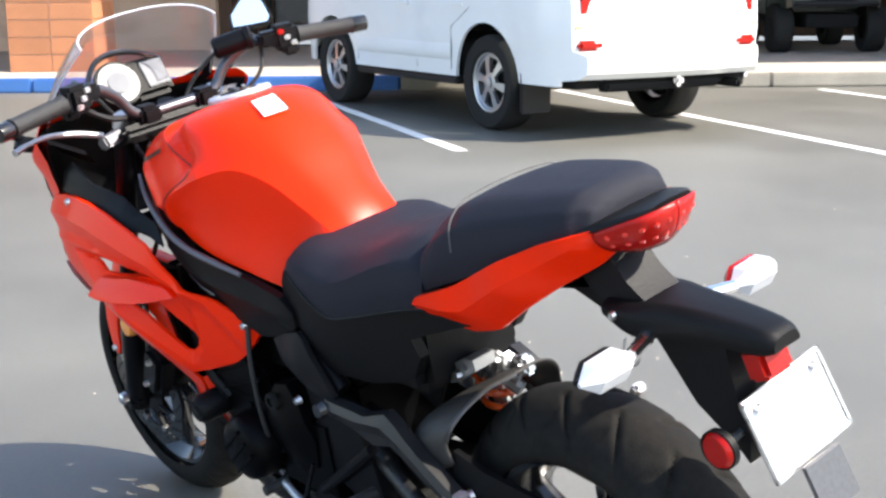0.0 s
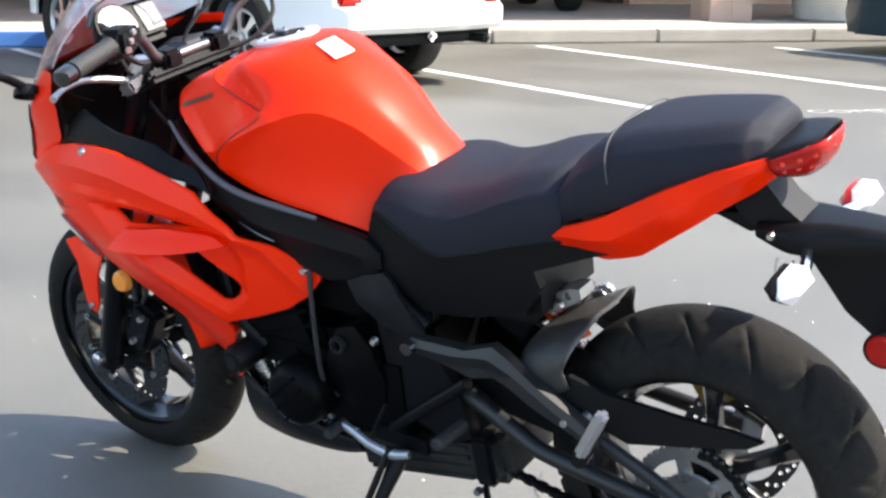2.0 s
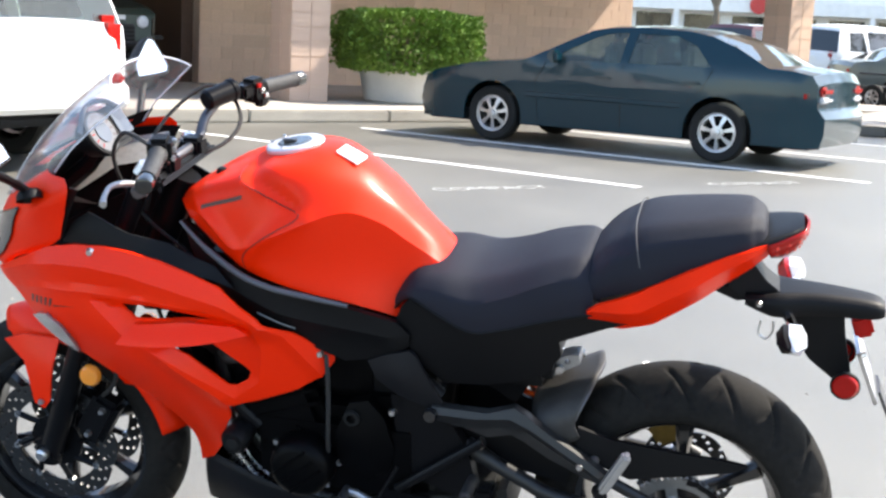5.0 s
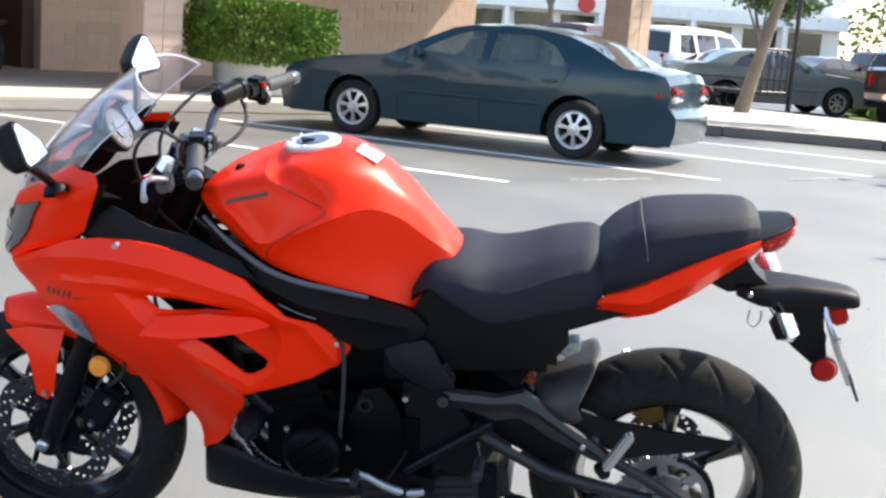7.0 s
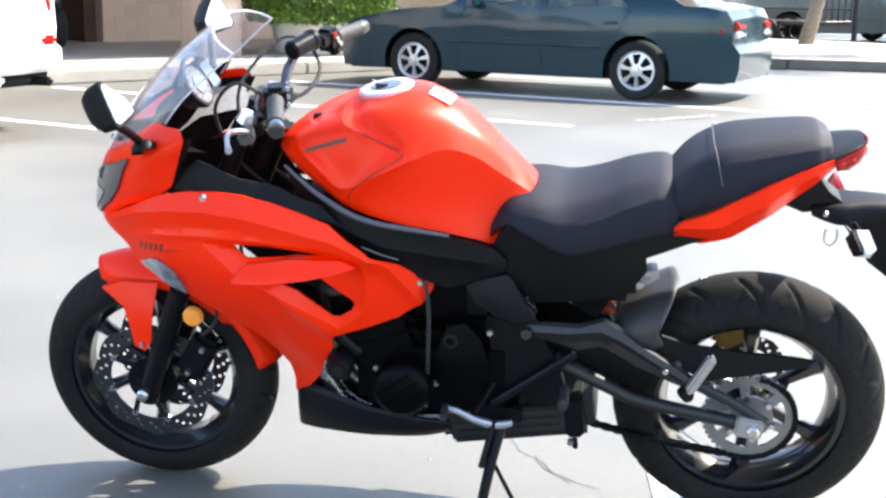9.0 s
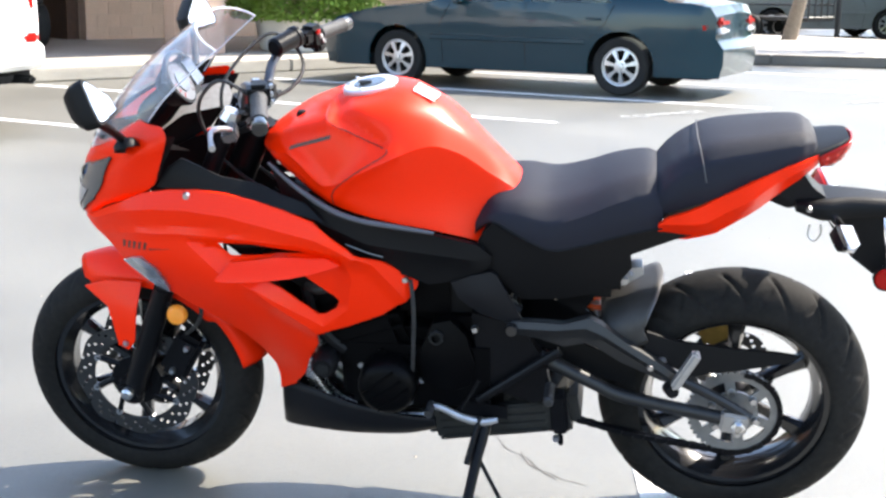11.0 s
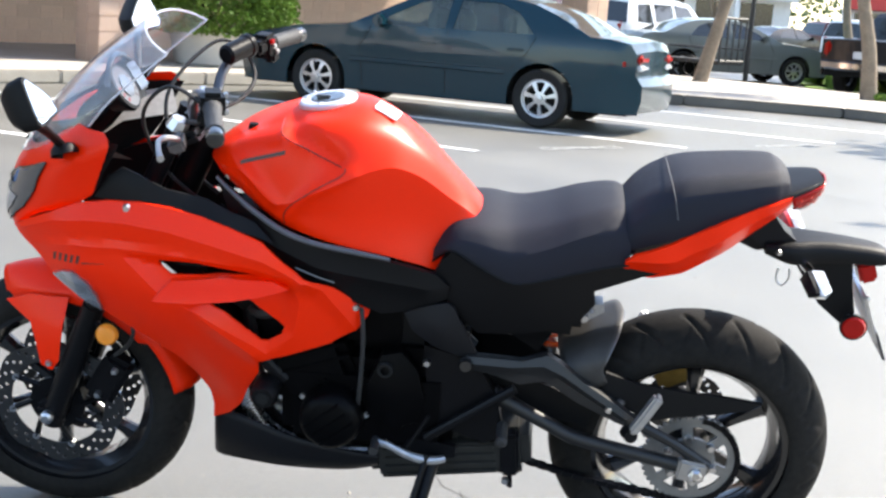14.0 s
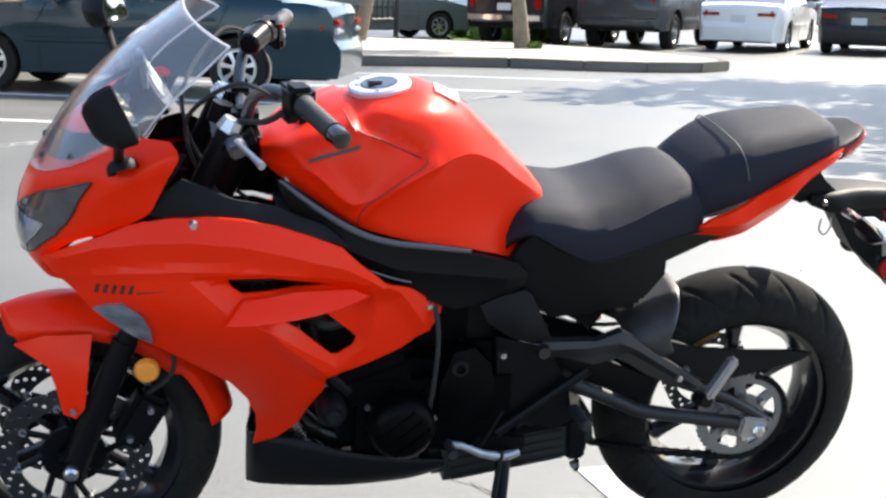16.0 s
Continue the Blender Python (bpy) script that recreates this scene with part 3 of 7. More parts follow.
    if P.get("cabin", True):
        c0, c1 = P["seats"]
        part("cabin_floor", box(c0 - 0.6, c1 + 0.9, -hw + 0.12, hw - 0.12, belt - 0.12, belt - 0.1), CABIN, home, smooth=0)
        for sx in (c0, c1):
            for sy in (-0.36, 0.36):
                part("seat_back", moved(box(-0.07, 0.07, -0.24, 0.24, 0, 0.34, 0.05), Matrix.Translation((sx, sy, belt - 0.1))), CABIN, home)
                part("headrest", moved(box(-0.045, 0.045, -0.12, 0.12, 0.35, 0.5, 0.04), Matrix.Translation((sx - 0.02, sy, belt - 0.1))), CABIN, home)
    for ax in P["axles"]:
        for sgn in (1, -1):
            wheel("wheel", home, ax, sgn * (hw - 0.02 - P["tyre_w"] / 2), P["tyre"], P["tyre_w"], P["rim"], P.get("rim_paint", CAR_RIM), sgn, P.get("spokes", 7))
    for nm, mat, (x, y, z), (dx, dy, dz) in P.get("fittings", ()):
        part(nm, moved(box(-dx / 2, dx / 2, -dy / 2, dy / 2, -dz / 2, dz / 2, min(dx, dy, dz) * 0.3), Matrix.Translation((x, y, z))), mat, home)
    return home


def heading(x, y, way):
    return Matrix.Translation((x, y, 0)) @ pose(0, 0, 0, 0, 0, way)


TEAL = paint("dark_teal_paint", (0.0012, 0.024, 0.037), 0.22)
TAIL_PINK = material("pale_lens", (0.75, 0.30, 0.18), 0.18, vary=0.1, coat=0.5)
WHITE = paint("white_paint", (0.78, 0.78, 0.77))
SEDAN = dict(length=4.78, width=1.78, height=1.345, belt=0.93, tumble=0.22, sill=0.22, axles=(1.06, 3.73), arch=0.37, tyre=0.31, tyre_w=0.2, rim=0.205,
             paint=TEAL, seats=(1.55, 2.45), mirror=(2.92, 0.99), spokes=7,
             top=[(0.03, 0.24, "rear"), (0.0, 0.36, "rear"), (0.0, 0.52, "rear"), (0.05, 0.60, "rear"), (0.07, 0.62, "trunk"), (0.08, 0.85, "trunk"), (0.14, 0.945, "trunk"), (0.35, 0.985, "trunk"), (0.52, 0.99, "trunk"),
                  (0.56, 0.99, "glass"), (0.94, 1.18, "glass"), (1.24, 1.285, "glass"), (1.50, 1.325, "roof"), (1.95, 1.345, "roof"), (2.40, 1.325, "roof"), (2.60, 1.285, "roof"),
                  (2.94, 1.12, "glass"), (3.27, 0.96, "glass"), (3.36, 0.93, "hood"), (4.0, 0.87, "hood"), (4.5, 0.76, "hood"), (4.66, 0.68, "hood"), (4.74, 0.55, "front"), (4.78, 0.42, "front"), (4.72, 0.24, "front")],
             windows=[[(1.17, 0.97), (2.09, 0.96), (2.06, 1.275), (1.62, 1.27), (1.38, 1.18)], [(2.18, 0.96), (3.02, 0.95), (2.80, 1.08), (2.52, 1.22), (2.32, 1.272), (2.17, 1.278)]],
             seams=[[(2.14, 0.95), (2.15, 0.6), (2.14, 0.27)], [(3.06, 0.93), (3.18, 0.7), (3.14, 0.27)], [(1.14, 0.95), (1.24, 0.75), (1.40, 0.6)]],
             handles=((1.36, 0.80), (2.36, 0.79)), moulding=(1.46, 3.30, 0.56, 0.03),
             fittings=[("tail_lamp", TAIL_RED, (0.105, 0.56, 0.79), (0.16, 0.34, 0.10)), ("tail_lamp", TAIL_RED, (0.105, -0.56, 0.79), (0.16, 0.34, 0.10)), ("tail_lamp_clear", LAMP_WHITE, (0.105, 0.56, 0.705), (0.16, 0.34, 0.065)), ("tail_lamp_clear", LAMP_WHITE, (0.105, -0.56, 0.705), (0.16, 0.34, 0.065)),
                       ("side_marker", TAIL_RED, (0.26, 0.806, 0.74), (0.22, 0.06, 0.085)), ("side_marker", TAIL_RED, (0.26, -0.806, 0.74), (0.22, 0.06, 0.085)),
                       ("corner_lamp", AMBER, (4.52, 0.70, 0.64), (0.2, 0.14, 0.11)), ("corner_lamp", AMBER, (4.52, -0.70, 0.64), (0.2, 0.14, 0.11)),
                       ("number_plate", PLATE_WHITE, (0.06, 0, 0.73), (0.03, 0.31, 0.155)), ("exhaust", CHROME, (0.1, 0.45, 0.25), (0.2, 0.06, 0.06))])
W1 = 162.6


def placed_by_wheels(spec, rear_hub, way):
    """Where the car's origin lies when its left rear hub stands at rear_hub."""
    a = radians(way)
    f, l = Vector((math.cos(a), math.sin(a), 0)), Vector((-math.sin(a), math.cos(a), 0))
    o = Vector((*rear_hub, 0)) - f * min(spec["axles"]) - l * (spec["width"] / 2 - 0.02)
    return heading(o.x, o.y, way)


car("sedan", placed_by_wheels(SEDAN, (-0.495, 10.90), W1), "dark teal four-door sedan parked in a stall", SEDAN)

SUV = dict(length=4.80, width=1.94, height=1.78, belt=1.10, tumble=0.24, sill=0.40, axles=(1.16, 3.95), arch=0.47, tyre=0.375, tyre_w=0.265, rim=0.235, round=0.50, nose=0.15, bow=0.07,
           paint=WHITE, seats=(1.9, 2.9), mirror=(3.3, 1.18), spokes=6, category="car", front_paint=WHITE,
           top=[(0.22, 0.44, "rear"), (0.07, 0.455, "rear"), (0.01, 0.50, "rear"), (0.0, 0.57, "rear"), (0.01, 0.63, "rear"), (0.07, 0.655, "rear"), (0.105, 0.66, "tailgate"), (0.10, 0.80, "tailgate"), (0.11, 1.0, "tailgate"), (0.14, 1.12, "tailgate"),
                (0.17, 1.14, "glass"), (0.34, 1.62, "glass"), (0.38, 1.68, "roof"), (0.46, 1.73, "roof"), (1.5, 1.78, "roof"), (2.6, 1.77, "roof"), (3.05, 1.70, "roof"),
                (3.4, 1.40, "glass"), (3.7, 1.16, "glass"), (3.78, 1.12, "hood"), (4.35, 1.06, "hood"), (4.64, 0.98, "hood"), (4.74, 0.80, "front"), (4.8, 0.6, "front"), (4.7, 0.42, "front")],
           windows=[[(0.55, 1.16), (1.25, 1.15), (1.25, 1.62), (0.70, 1.60)], [(1.37, 1.15), (2.22, 1.14), (2.22, 1.64), (1.40, 1.63)], [(2.32, 1.14), (3.42, 1.13), (2.97, 1.60), (2.34, 1.64)]],
           seams=[[(2.28, 1.13), (2.28, 0.45)], [(1.32, 1.13), (1.40, 0.95), (1.66, 0.8), (1.70, 0.45)], [(3.42, 1.1), (3.42, 0.45)]],
           handles=((1.56, 0.98), (2.47, 0.98)), moulding=(1.68, 3.42, 0.60, 0.07),
           fittings=[("tail_lamp", TAIL_RED, (0.20, 0.735, 1.03), (0.22, 0.29, 0.34)), ("tail_lamp", TAIL_RED, (0.20, -0.735, 1.03), (0.22, 0.29, 0.34)),
                     ("tail_lamp_clear", TAIL_PINK, (0.20, 0.735, 0.828), (0.22, 0.29, 0.06)), ("tail_lamp_clear", TAIL_PINK, (0.20, -0.735, 0.828), (0.22, 0.29, 0.06)),
                     ("reflector", TAIL_RED, (0.115, 0.735, 0.700), (0.12, 0.22, 0.075)), ("reflector", TAIL_RED, (0.115, -0.735, 0.700), (0.12, 0.22, 0.075)),
                     ("tow_bar", UNDER, (0.14, 0.05, 0.40), (0.16, 1.10, 0.09)), ("hitch", CHROME, (0.05, -0.05, 0.42), (0.10, 0.09, 0.09)), ("exhaust", UNDER, (0.12, -0.62, 0.38), (0.3, 0.07, 0.07)),
                     ("mud_flap", TRIM_BLACK, (0.66, 0.82, 0.33), (0.03, 0.27, 0.32)),
                     ("side_step", TRIM_BLACK, (2.55, 0.88, 0.36), (1.85, 0.14, 0.06)), ("side_step", TRIM_BLACK, (2.55, -0.88, 0.36), (1.85, 0.14, 0.06)),
                     ("number_plate", PLATE_WHITE, (0.085, 0, 0.86), (0.03, 0.31, 0.155)), ("rear_axle", UNDER, (1.16, 0, 0.37), (0.14, 1.4, 0.14)),
                     ("roof_rail", TRIM_BLACK, (1.6, 0.62, 1.80), (1.8, 0.04, 0.04)), ("roof_rail", TRIM_BLACK, (1.6, -0.62, 1.80), (1.8, 0.04, 0.04))])
car("suv", placed_by_wheels(SUV, (-6.415, 5.32), 170.6), "white off-road estate car with alloy wheels parked in a stall", SUV)

# ---- the far side of the lot: island, trees, parked cars, shops ----
island_out = [(-4.5, 17.8), (1.6, 16.75), (3.9, 16.55), (4.9, 15.95), (5.8, 15.7), (6.7, 15.75), (7.4, 16.3), (7.6, 17.2), (7.2, 19.6), (5.5, 22.2), (2.5, 24.3), (-4.5, 25.4)]
v2, tri = sheet_fill(island_out, (), (), 1.2)
top = ([(x, y, KERB_H) for x, y in v2], [(a, b, c) if (v2[b][0] - v2[a][0]) * (v2[c][1] - v2[a][1]) > (v2[c][0] - v2[a][0]) * (v2[b][1] - v2[a][1]) else (a, c, b) for a, b, c in tri])
tagged(part("island", top, CONCRETE, smooth=0), "pale concrete traffic island across the lot", "island", kind="structure")
island_kerb = empty("island_kerb", Matrix(), "weathered concrete kerb round the traffic island, coloured as in shade", "kerb", kind="structure")
for i in range(len(island_out) - 1):
    a, b = Vector((*island_out[i], 0)), Vector((*island_out[i + 1], 0))
    n = max(1, round((b - a).length / 2.0))
    for k in range(n):
        kerb_stone("kerb_stone", a.lerp(b, k / n), a.lerp(b, (k + 1) / n), SHADED_KERB, island_kerb)


def tree(x, y, lean, height, seed, label, crown=1.0, base=KERB_H, leaves_n=2600, leaf=0.11, mat=None, low=2.4):
    """Tapered trunk, forking limbs, and a loose crown of small leaves."""
    rng = random.Random(seed)
    home = empty("tree", pose(x, y, base, 0, 0, 0), label, "tree", "trees of the lot")
    l = Vector((*lean, 0))
    fork = l * low + Vector((0, 0, low))
    part("trunk", tube([(0, 0, -0.05), l * low * 0.3 + Vector((0.02, 0, low * 0.35)), l * low * 0.7 + Vector((-0.02, 0.01, low * 0.7)), fork], [0.15, 0.12, 0.105, 0.095], 12, 16), BARK, home)
    tips = []
    for k in range(6):
        a = k * 1.05 + rng.uniform(-0.3, 0.3)
        r = rng.uniform(0.9, 1.6) * crown
        mid = fork + Vector((math.cos(a) * r * 0.5, math.sin(a) * r * 0.5, (height - low) * rng.uniform(0.25, 0.4)))
        end = fork + Vector((math.cos(a) * r * 1.3, math.sin(a) * r * 1.3, (height - low) * rng.uniform(0.55, 0.95)))
        part("limb", tube([fork - Vector((0, 0, 0.1)), mid, end], [0.07, 0.045, 0.012], 7, 10), BARK, home)
        for _ in range(4):
            t = rng.uniform(0.35, 0.9)
            s = mid.lerp(end, t)
            tip = s + Vector((rng.uniform(-1, 1), rng.uniform(-1, 1), rng.uniform(-0.2, 0.8))) * 0.9 * crown
            part("branch", tube([s, s.lerp(tip, 0.5) + Vector((0, 0, 0.1)), tip], [0.022, 0.014, 0.005], 5), BARK, home)
            tips += [tip, s.lerp(tip, 0.6)]
        tips += [end, mid.lerp(end, 0.7)]

    def place(r2):
        c = tips[r2.randrange(len(tips))]
        d = Vector((r2.gauss(0, 1), r2.gauss(0, 1), r2.gauss(0, 0.7)))
        return c + d * 0.28 * crown, d.normalized()
    tagged(part("crown", leaves(leaves_n, place, leaf, seed), mat or TREE_LEAF, home, smooth=0), kind="stuff")
    return home


tree(2.40, 22.2, (0.24, 0.0), 6.5, 1, "slender leaning tree with a loose green crown on the island")
tree(5.02, 19.85, (-0.16, 0.02), 6.8, 2, "slender leaning tree with a loose green crown on the island")
tree(11.4, 14.6, (-0.05, 0.0), 7.5, 3, "slender street tree with a loose green crown", crown=1.5, base=0, leaves_n=1900, leaf=0.30)
tree(11.6, 10.6, (-0.05, 0.0), 7.5, 13, "slender street tree with a loose green crown", crown=1.5, base=0, leaves_n=1700, leaf=0.30)
tree(-2.0, 41.5, (-0.1, 0.0), 7.0, 4, "slender forked tree far across the lot", base=0)
tree(0.3, 45.0, (0.15, 0.0), 7.0, 5, "slender forked tree far across the lot", base=0)
tree(7.3, 32.0, (-0.12, 0.0), 6.0, 6, "slender leaning tree beside the grass", base=0)
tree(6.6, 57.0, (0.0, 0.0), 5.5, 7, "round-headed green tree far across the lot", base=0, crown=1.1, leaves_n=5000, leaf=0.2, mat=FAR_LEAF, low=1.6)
weed_spot = Vector((5.20, 19.75, KERB_H))
tagged(part("weeds", leaves(90, lambda r: (weed_spot + Vector((r.uniform(-0.09, 0.09), r.uniform(-0.08, 0.08), 0)), Vector((0, 0, 1.2))), 0.10, 8), GRASS, smooth=0), "tuft of green weeds at the foot of the tree", "weeds", kind="stuff")


def lawn(cx, cy, w, d, n, seed):
    return leaves(n, lambda r: (Vector((cx + r.uniform(-w, w), cy + r.uniform(-d, d), 0.02)), Vector((0, 0, 2))), 0.22, seed)


tagged(part("lawn", ([(5.2, 26.4, 0.03), (7.0, 25.0, 0.03), (10.4, 39.0, 0.03), (6.5, 39.0, 0.03), (5.2, 26.4, 0), (7.0, 25.0, 0), (10.4, 39.0, 0), (6.5, 39.0, 0)], [(0, 1, 2, 3), (0, 4, 5, 1), (1, 5, 6, 2), (2, 6, 7, 3), (3, 7, 4, 0)]), GRASS, smooth=0), "strip of bright green grass between the stalls", "grass", kind="stuff")
tagged(part("grass_blades", lawn(6.8, 29.4, 1.0, 3.2, 5000, 5), GRASS, smooth=0), "short bright green grass", "grass", kind="stuff")

# parked cars
PICKUP_BLACK, SUV_BLACK = paint("black_paint", (0.012, 0.012, 0.014)), paint("charcoal_paint", (0.045, 0.047, 0.05))
SILVER, MAROON = paint("silver_green_paint", (0.13, 0.145, 0.135)), paint("maroon_paint", (0.07, 0.015, 0.015))


def variant(base, **changes):
    p = dict(base)
    p.update(changes)
    return p


def tail_lamps(z, hw, dx=0.12, h=0.16, w=0.2):
    return [("tail_lamp", TAIL_RED, (dx, hw - w / 2 - 0.14, z), (0.16, w, h)), ("tail_lamp", TAIL_RED, (dx, -hw + w / 2 + 0.14, z), (0.16, w, h)), ("number_plate", PLATE_WHITE, (dx - 0.07, 0, z - 0.1), (0.04, 0.31, 0.155))]


SUV2 = variant(SUV, paint=SUV_BLACK, front_paint=SUV_BLACK, glass=DARK_GLASS, screen=DARK_GLASS, cabin=False, group="cars across the lot", fittings=tail_lamps(1.0, 0.97, 0.17, 0.3) + [("rear_trim", TRIM_BLACK, (0.03, 0, 0.58), (0.1, 1.6, 0.1))])
PICKUP = variant(SUV, paint=PICKUP_BLACK, front_paint=PICKUP_BLACK, glass=DARK_GLASS, screen=DARK_GLASS, cabin=False, length=5.6, axles=(1.2, 4.5), mirror=(3.9, 1.18), group="cars across the lot", belt=1.08,
                 top=[(0.10, 0.50, "rear"), (0.0, 0.55, "rear"), (0.0, 0.66, "rear"), (0.06, 0.68, "rear"), (0.08, 0.70, "tailgate"), (0.08, 1.10, "tailgate"), (0.12, 1.12, "bed"), (1.9, 1.14, "bed"), (2.0, 1.16, "glass"), (2.18, 1.62, "glass"), (2.3, 1.72, "roof"), (3.0, 1.76, "roof"), (3.4, 1.70, "roof"),
                      (3.8, 1.40, "glass"), (4.1, 1.14, "glass"), (4.2, 1.12, "hood"), (5.0, 1.06, "hood"), (5.4, 0.98, "hood"), (5.54, 0.80, "front"), (5.6, 0.6, "front"), (5.5, 0.42, "front")],
                 windows=[[(2.2, 1.18), (2.9, 1.17), (2.9, 1.62), (2.32, 1.60)], [(3.0, 1.17), (3.8, 1.15), (3.45, 1.55), (3.02, 1.62)]], seams=[[(2.95, 1.13), (2.95, 0.5)], [(2.1, 1.13), (2.1, 0.5)]], handles=((2.3, 1.0), (3.1, 1.0)), moulding=(2.1, 3.9, 0.62, 0.05),
                 rear_paint=CHROME, fittings=tail_lamps(0.92, 0.94, 0.1, 0.3, 0.14))
COUPE = variant(SEDAN, paint=WHITE, glass=DARK_GLASS, screen=DARK_GLASS, cabin=False, group="cars across the lot", height=1.36, fittings=tail_lamps(0.78, 0.89, 0.1, 0.15, 0.4))
BLACK_SEDAN = variant(SEDAN, paint=PICKUP_BLACK, glass=DARK_GLASS, screen=DARK_GLASS, cabin=False, group="cars across the lot", fittings=tail_lamps(0.78, 0.89, 0.1, 0.16, 0.34))
SILVER_SEDAN = variant(SEDAN, paint=SILVER, glass=DARK_GLASS, screen=DARK_GLASS, cabin=False, group="cars across the lot", fittings=tail_lamps(0.78, 0.89))
WHITE_SUV = variant(SUV, glass=DARK_GLASS, screen=DARK_GLASS, cabin=False, group="cars across the lot", fittings=tail_lamps(1.0, 0.97, 0.17, 0.3))


def by_right_rear(spec, hub, way):
    a = radians(way)
    f, l = Vector((math.cos(a), math.sin(a), 0)), Vector((-math.sin(a), math.cos(a), 0))
    o = Vector((*hub, 0)) - f * min(spec["axles"]) + l * (spec["width"] / 2 - 0.02)
    return heading(o.x, o.y, way)


car("pickup", by_right_rear(PICKUP, (7.15, 24.1), 52), "black pickup truck with a chrome bumper, parked across the lot", PICKUP)
car("suv", by_right_rear(SUV2, (9.35, 23.4), 52), "charcoal off-road estate car parked across the lot", SUV2)
car("coupe", by_right_rear(COUPE, (11.67, 22.84), 53), "white low coupe parked across the lot", COUPE)
black_car = car("sedan", by_right_rear(BLACK_SEDAN, (14.0, 22.1), 53), "black sedan parked across the lot", BLACK_SEDAN)
silver_car = car("sedan", by_right_rear(SILVER_SEDAN, (2.45, 26.3), 16), "grey-green sedan parked beside the trailer", SILVER_SEDAN)
white_car = car("suv", by_right_rear(WHITE_SUV, (1.95, 30.2), 52), "white estate car parked across the lot", WHITE_SUV)
maroon_car = car("pickup", by_right_rear(PICKUP, (-1.3, 34.5), 55), "dark maroon pickup truck parked across the lot", variant(PICKUP, paint=MAROON, rear_paint=MAROON, tailgate_paint=MAROON))
for k, (src, x, y, way) in enumerate(((white_car, 9.5, 44, 40), (silver_car, 12.5, 43, 40), (black_car, 6.5, 47, 40), (white_car, 15.5, 41, 40), (silver_car, 3.4, 50, 30), (white_car, 0.0, 52, 30), (black_car, 18.5, 40, 40), (silver_car, 21.5, 39, 40), (white_car, 24.5, 37, 40), (silver_car, -3.5, 55, 20), (maroon_car, 9.0, 56, 20))):
    tagged(copy_thing(src, heading(x, y, way)), group="cars far across the lot")

# trailer with a mesh gate, and a lamp pole
trailer = empty("trailer", pose(3.20, 24.75, 0, 0, 0, 143), "black utility trailer with an upright ramp gate", "trailer")
BLACK_METAL_FAR = material("black_iron", (0.02, 0.02, 0.02), 0.5, vary=0.2)
part("bed", box(-0.1, 1.6, -0.5, 0.5, 0.42, 0.5, 0.01), BLACK_METAL_FAR, trailer)
for y in (-0.5, -0.25, 0.0, 0.25, 0.5):
    part("gate_bar", tube([(-0.1, y, 0.45), (-0.1, y, 1.38)], 0.022, 6), BLACK_METAL_FAR, trailer)
for z in (0.5, 1.38):
    part("gate_rail", tube([(-0.1, -0.5, z), (-0.1, 0.5, z)], 0.025, 6), BLACK_METAL_FAR, trailer)
for y in (-0.55, 0.55):
    wheel("wheel", trailer, 1.2, y, 0.27, 0.14, 0.16, CAR_RIM, 1 if y > 0 else -1, 6)
    part("side_rail", tube([(-0.1, y * 0.9, 0.75), (1.6, y * 0.9, 0.75)], 0.02, 6), BLACK_METAL_FAR, trailer)
pole = empty("lamp_pole", pose(3.80, 26.0, 0), "tall thin black lamp pole at the lot", "lamp pole")
part("shaft", tube([(0, 0, 0), (0, 0, 3), (0.02, 0, 6.5)], [0.06, 0.05, 0.035], 10), BLACK_METAL_FAR, pole)
part("lamp_head", moved(box(-0.3, 0.3, -0.12, 0.12, 6.45, 6.6, 0.03), Matrix()), BLACK_METAL_FAR, pole)

# shops at the end of the lot
STORE = material("store_wall", (0.85, 0.83, 0.79), 0.85, vary=0.08, grain=3, stain=0.3)
STORE_RED = material("store_red", (0.55, 0.06, 0.05), 0.7, vary=0.1)
STORE_TAN = material("store_tan", (0.50, 0.34, 0.24), 0.85, vary=0.1)


def shop(x, y, way, w, h, mat, band, label):
    home = empty("shop", pose(x, y, 0, 0, 0, way), label, "building", "shops at the end of the lot")
    part("wall", box(-w / 2, w / 2, 0, 12, 0, h), mat, home, smooth=0)
    part("parapet", box(-w / 2 - 0.2, w / 2 + 0.2, -0.2, 12.2, h, h + 0.5, 0.05), STORE, home, smooth=0)
    part("fascia", box(-w / 2 - 0.1, w / 2 + 0.1, -1.2, 0, h * 0.62, h * 0.80, 0.05), band, home, smooth=0)
    for k in range(int(w / 3)):
        x0 = -w / 2 + 0.6 + k * 3.0
        pane = part("shop_window", box(x0, x0 + 2.2, -0.06, -0.01, 0.4, h * 0.58), DARK_GLASS, home, smooth=0)
        part("window_frame", box(x0 - 0.1, x0 + 2.3, -0.05, 0.01, h * 0.58, h * 0.61), STORE, pane, smooth=0)
    for k in range(int(w / 6) + 1):
        part("post", box(-w / 2 + k * 6.0 - 0.15, -w / 2 + k * 6.0 + 0.15, -1.2, -0.9, 0, h * 0.62, 0.02), STORE, home, smooth=0)
    part("sign", tube([(0, -1.35, h * 0.72), (0, -1.22, h * 0.72)], 0.55, 24), STORE_RED, home)


shop(-2.0, 82.0, 10, 34.0, 5.0, STORE, STORE, "long white shop with a round red sign, far off")
shop(29.0, 78.0, -12, 24.0, 4.6, STORE, STORE_RED, "white shop with a red fascia, far off")
shop(52.0, 66.0, -30, 24.0, 5.0, STORE_TAN, STORE_RED, "tan shop with a red fascia, far off")


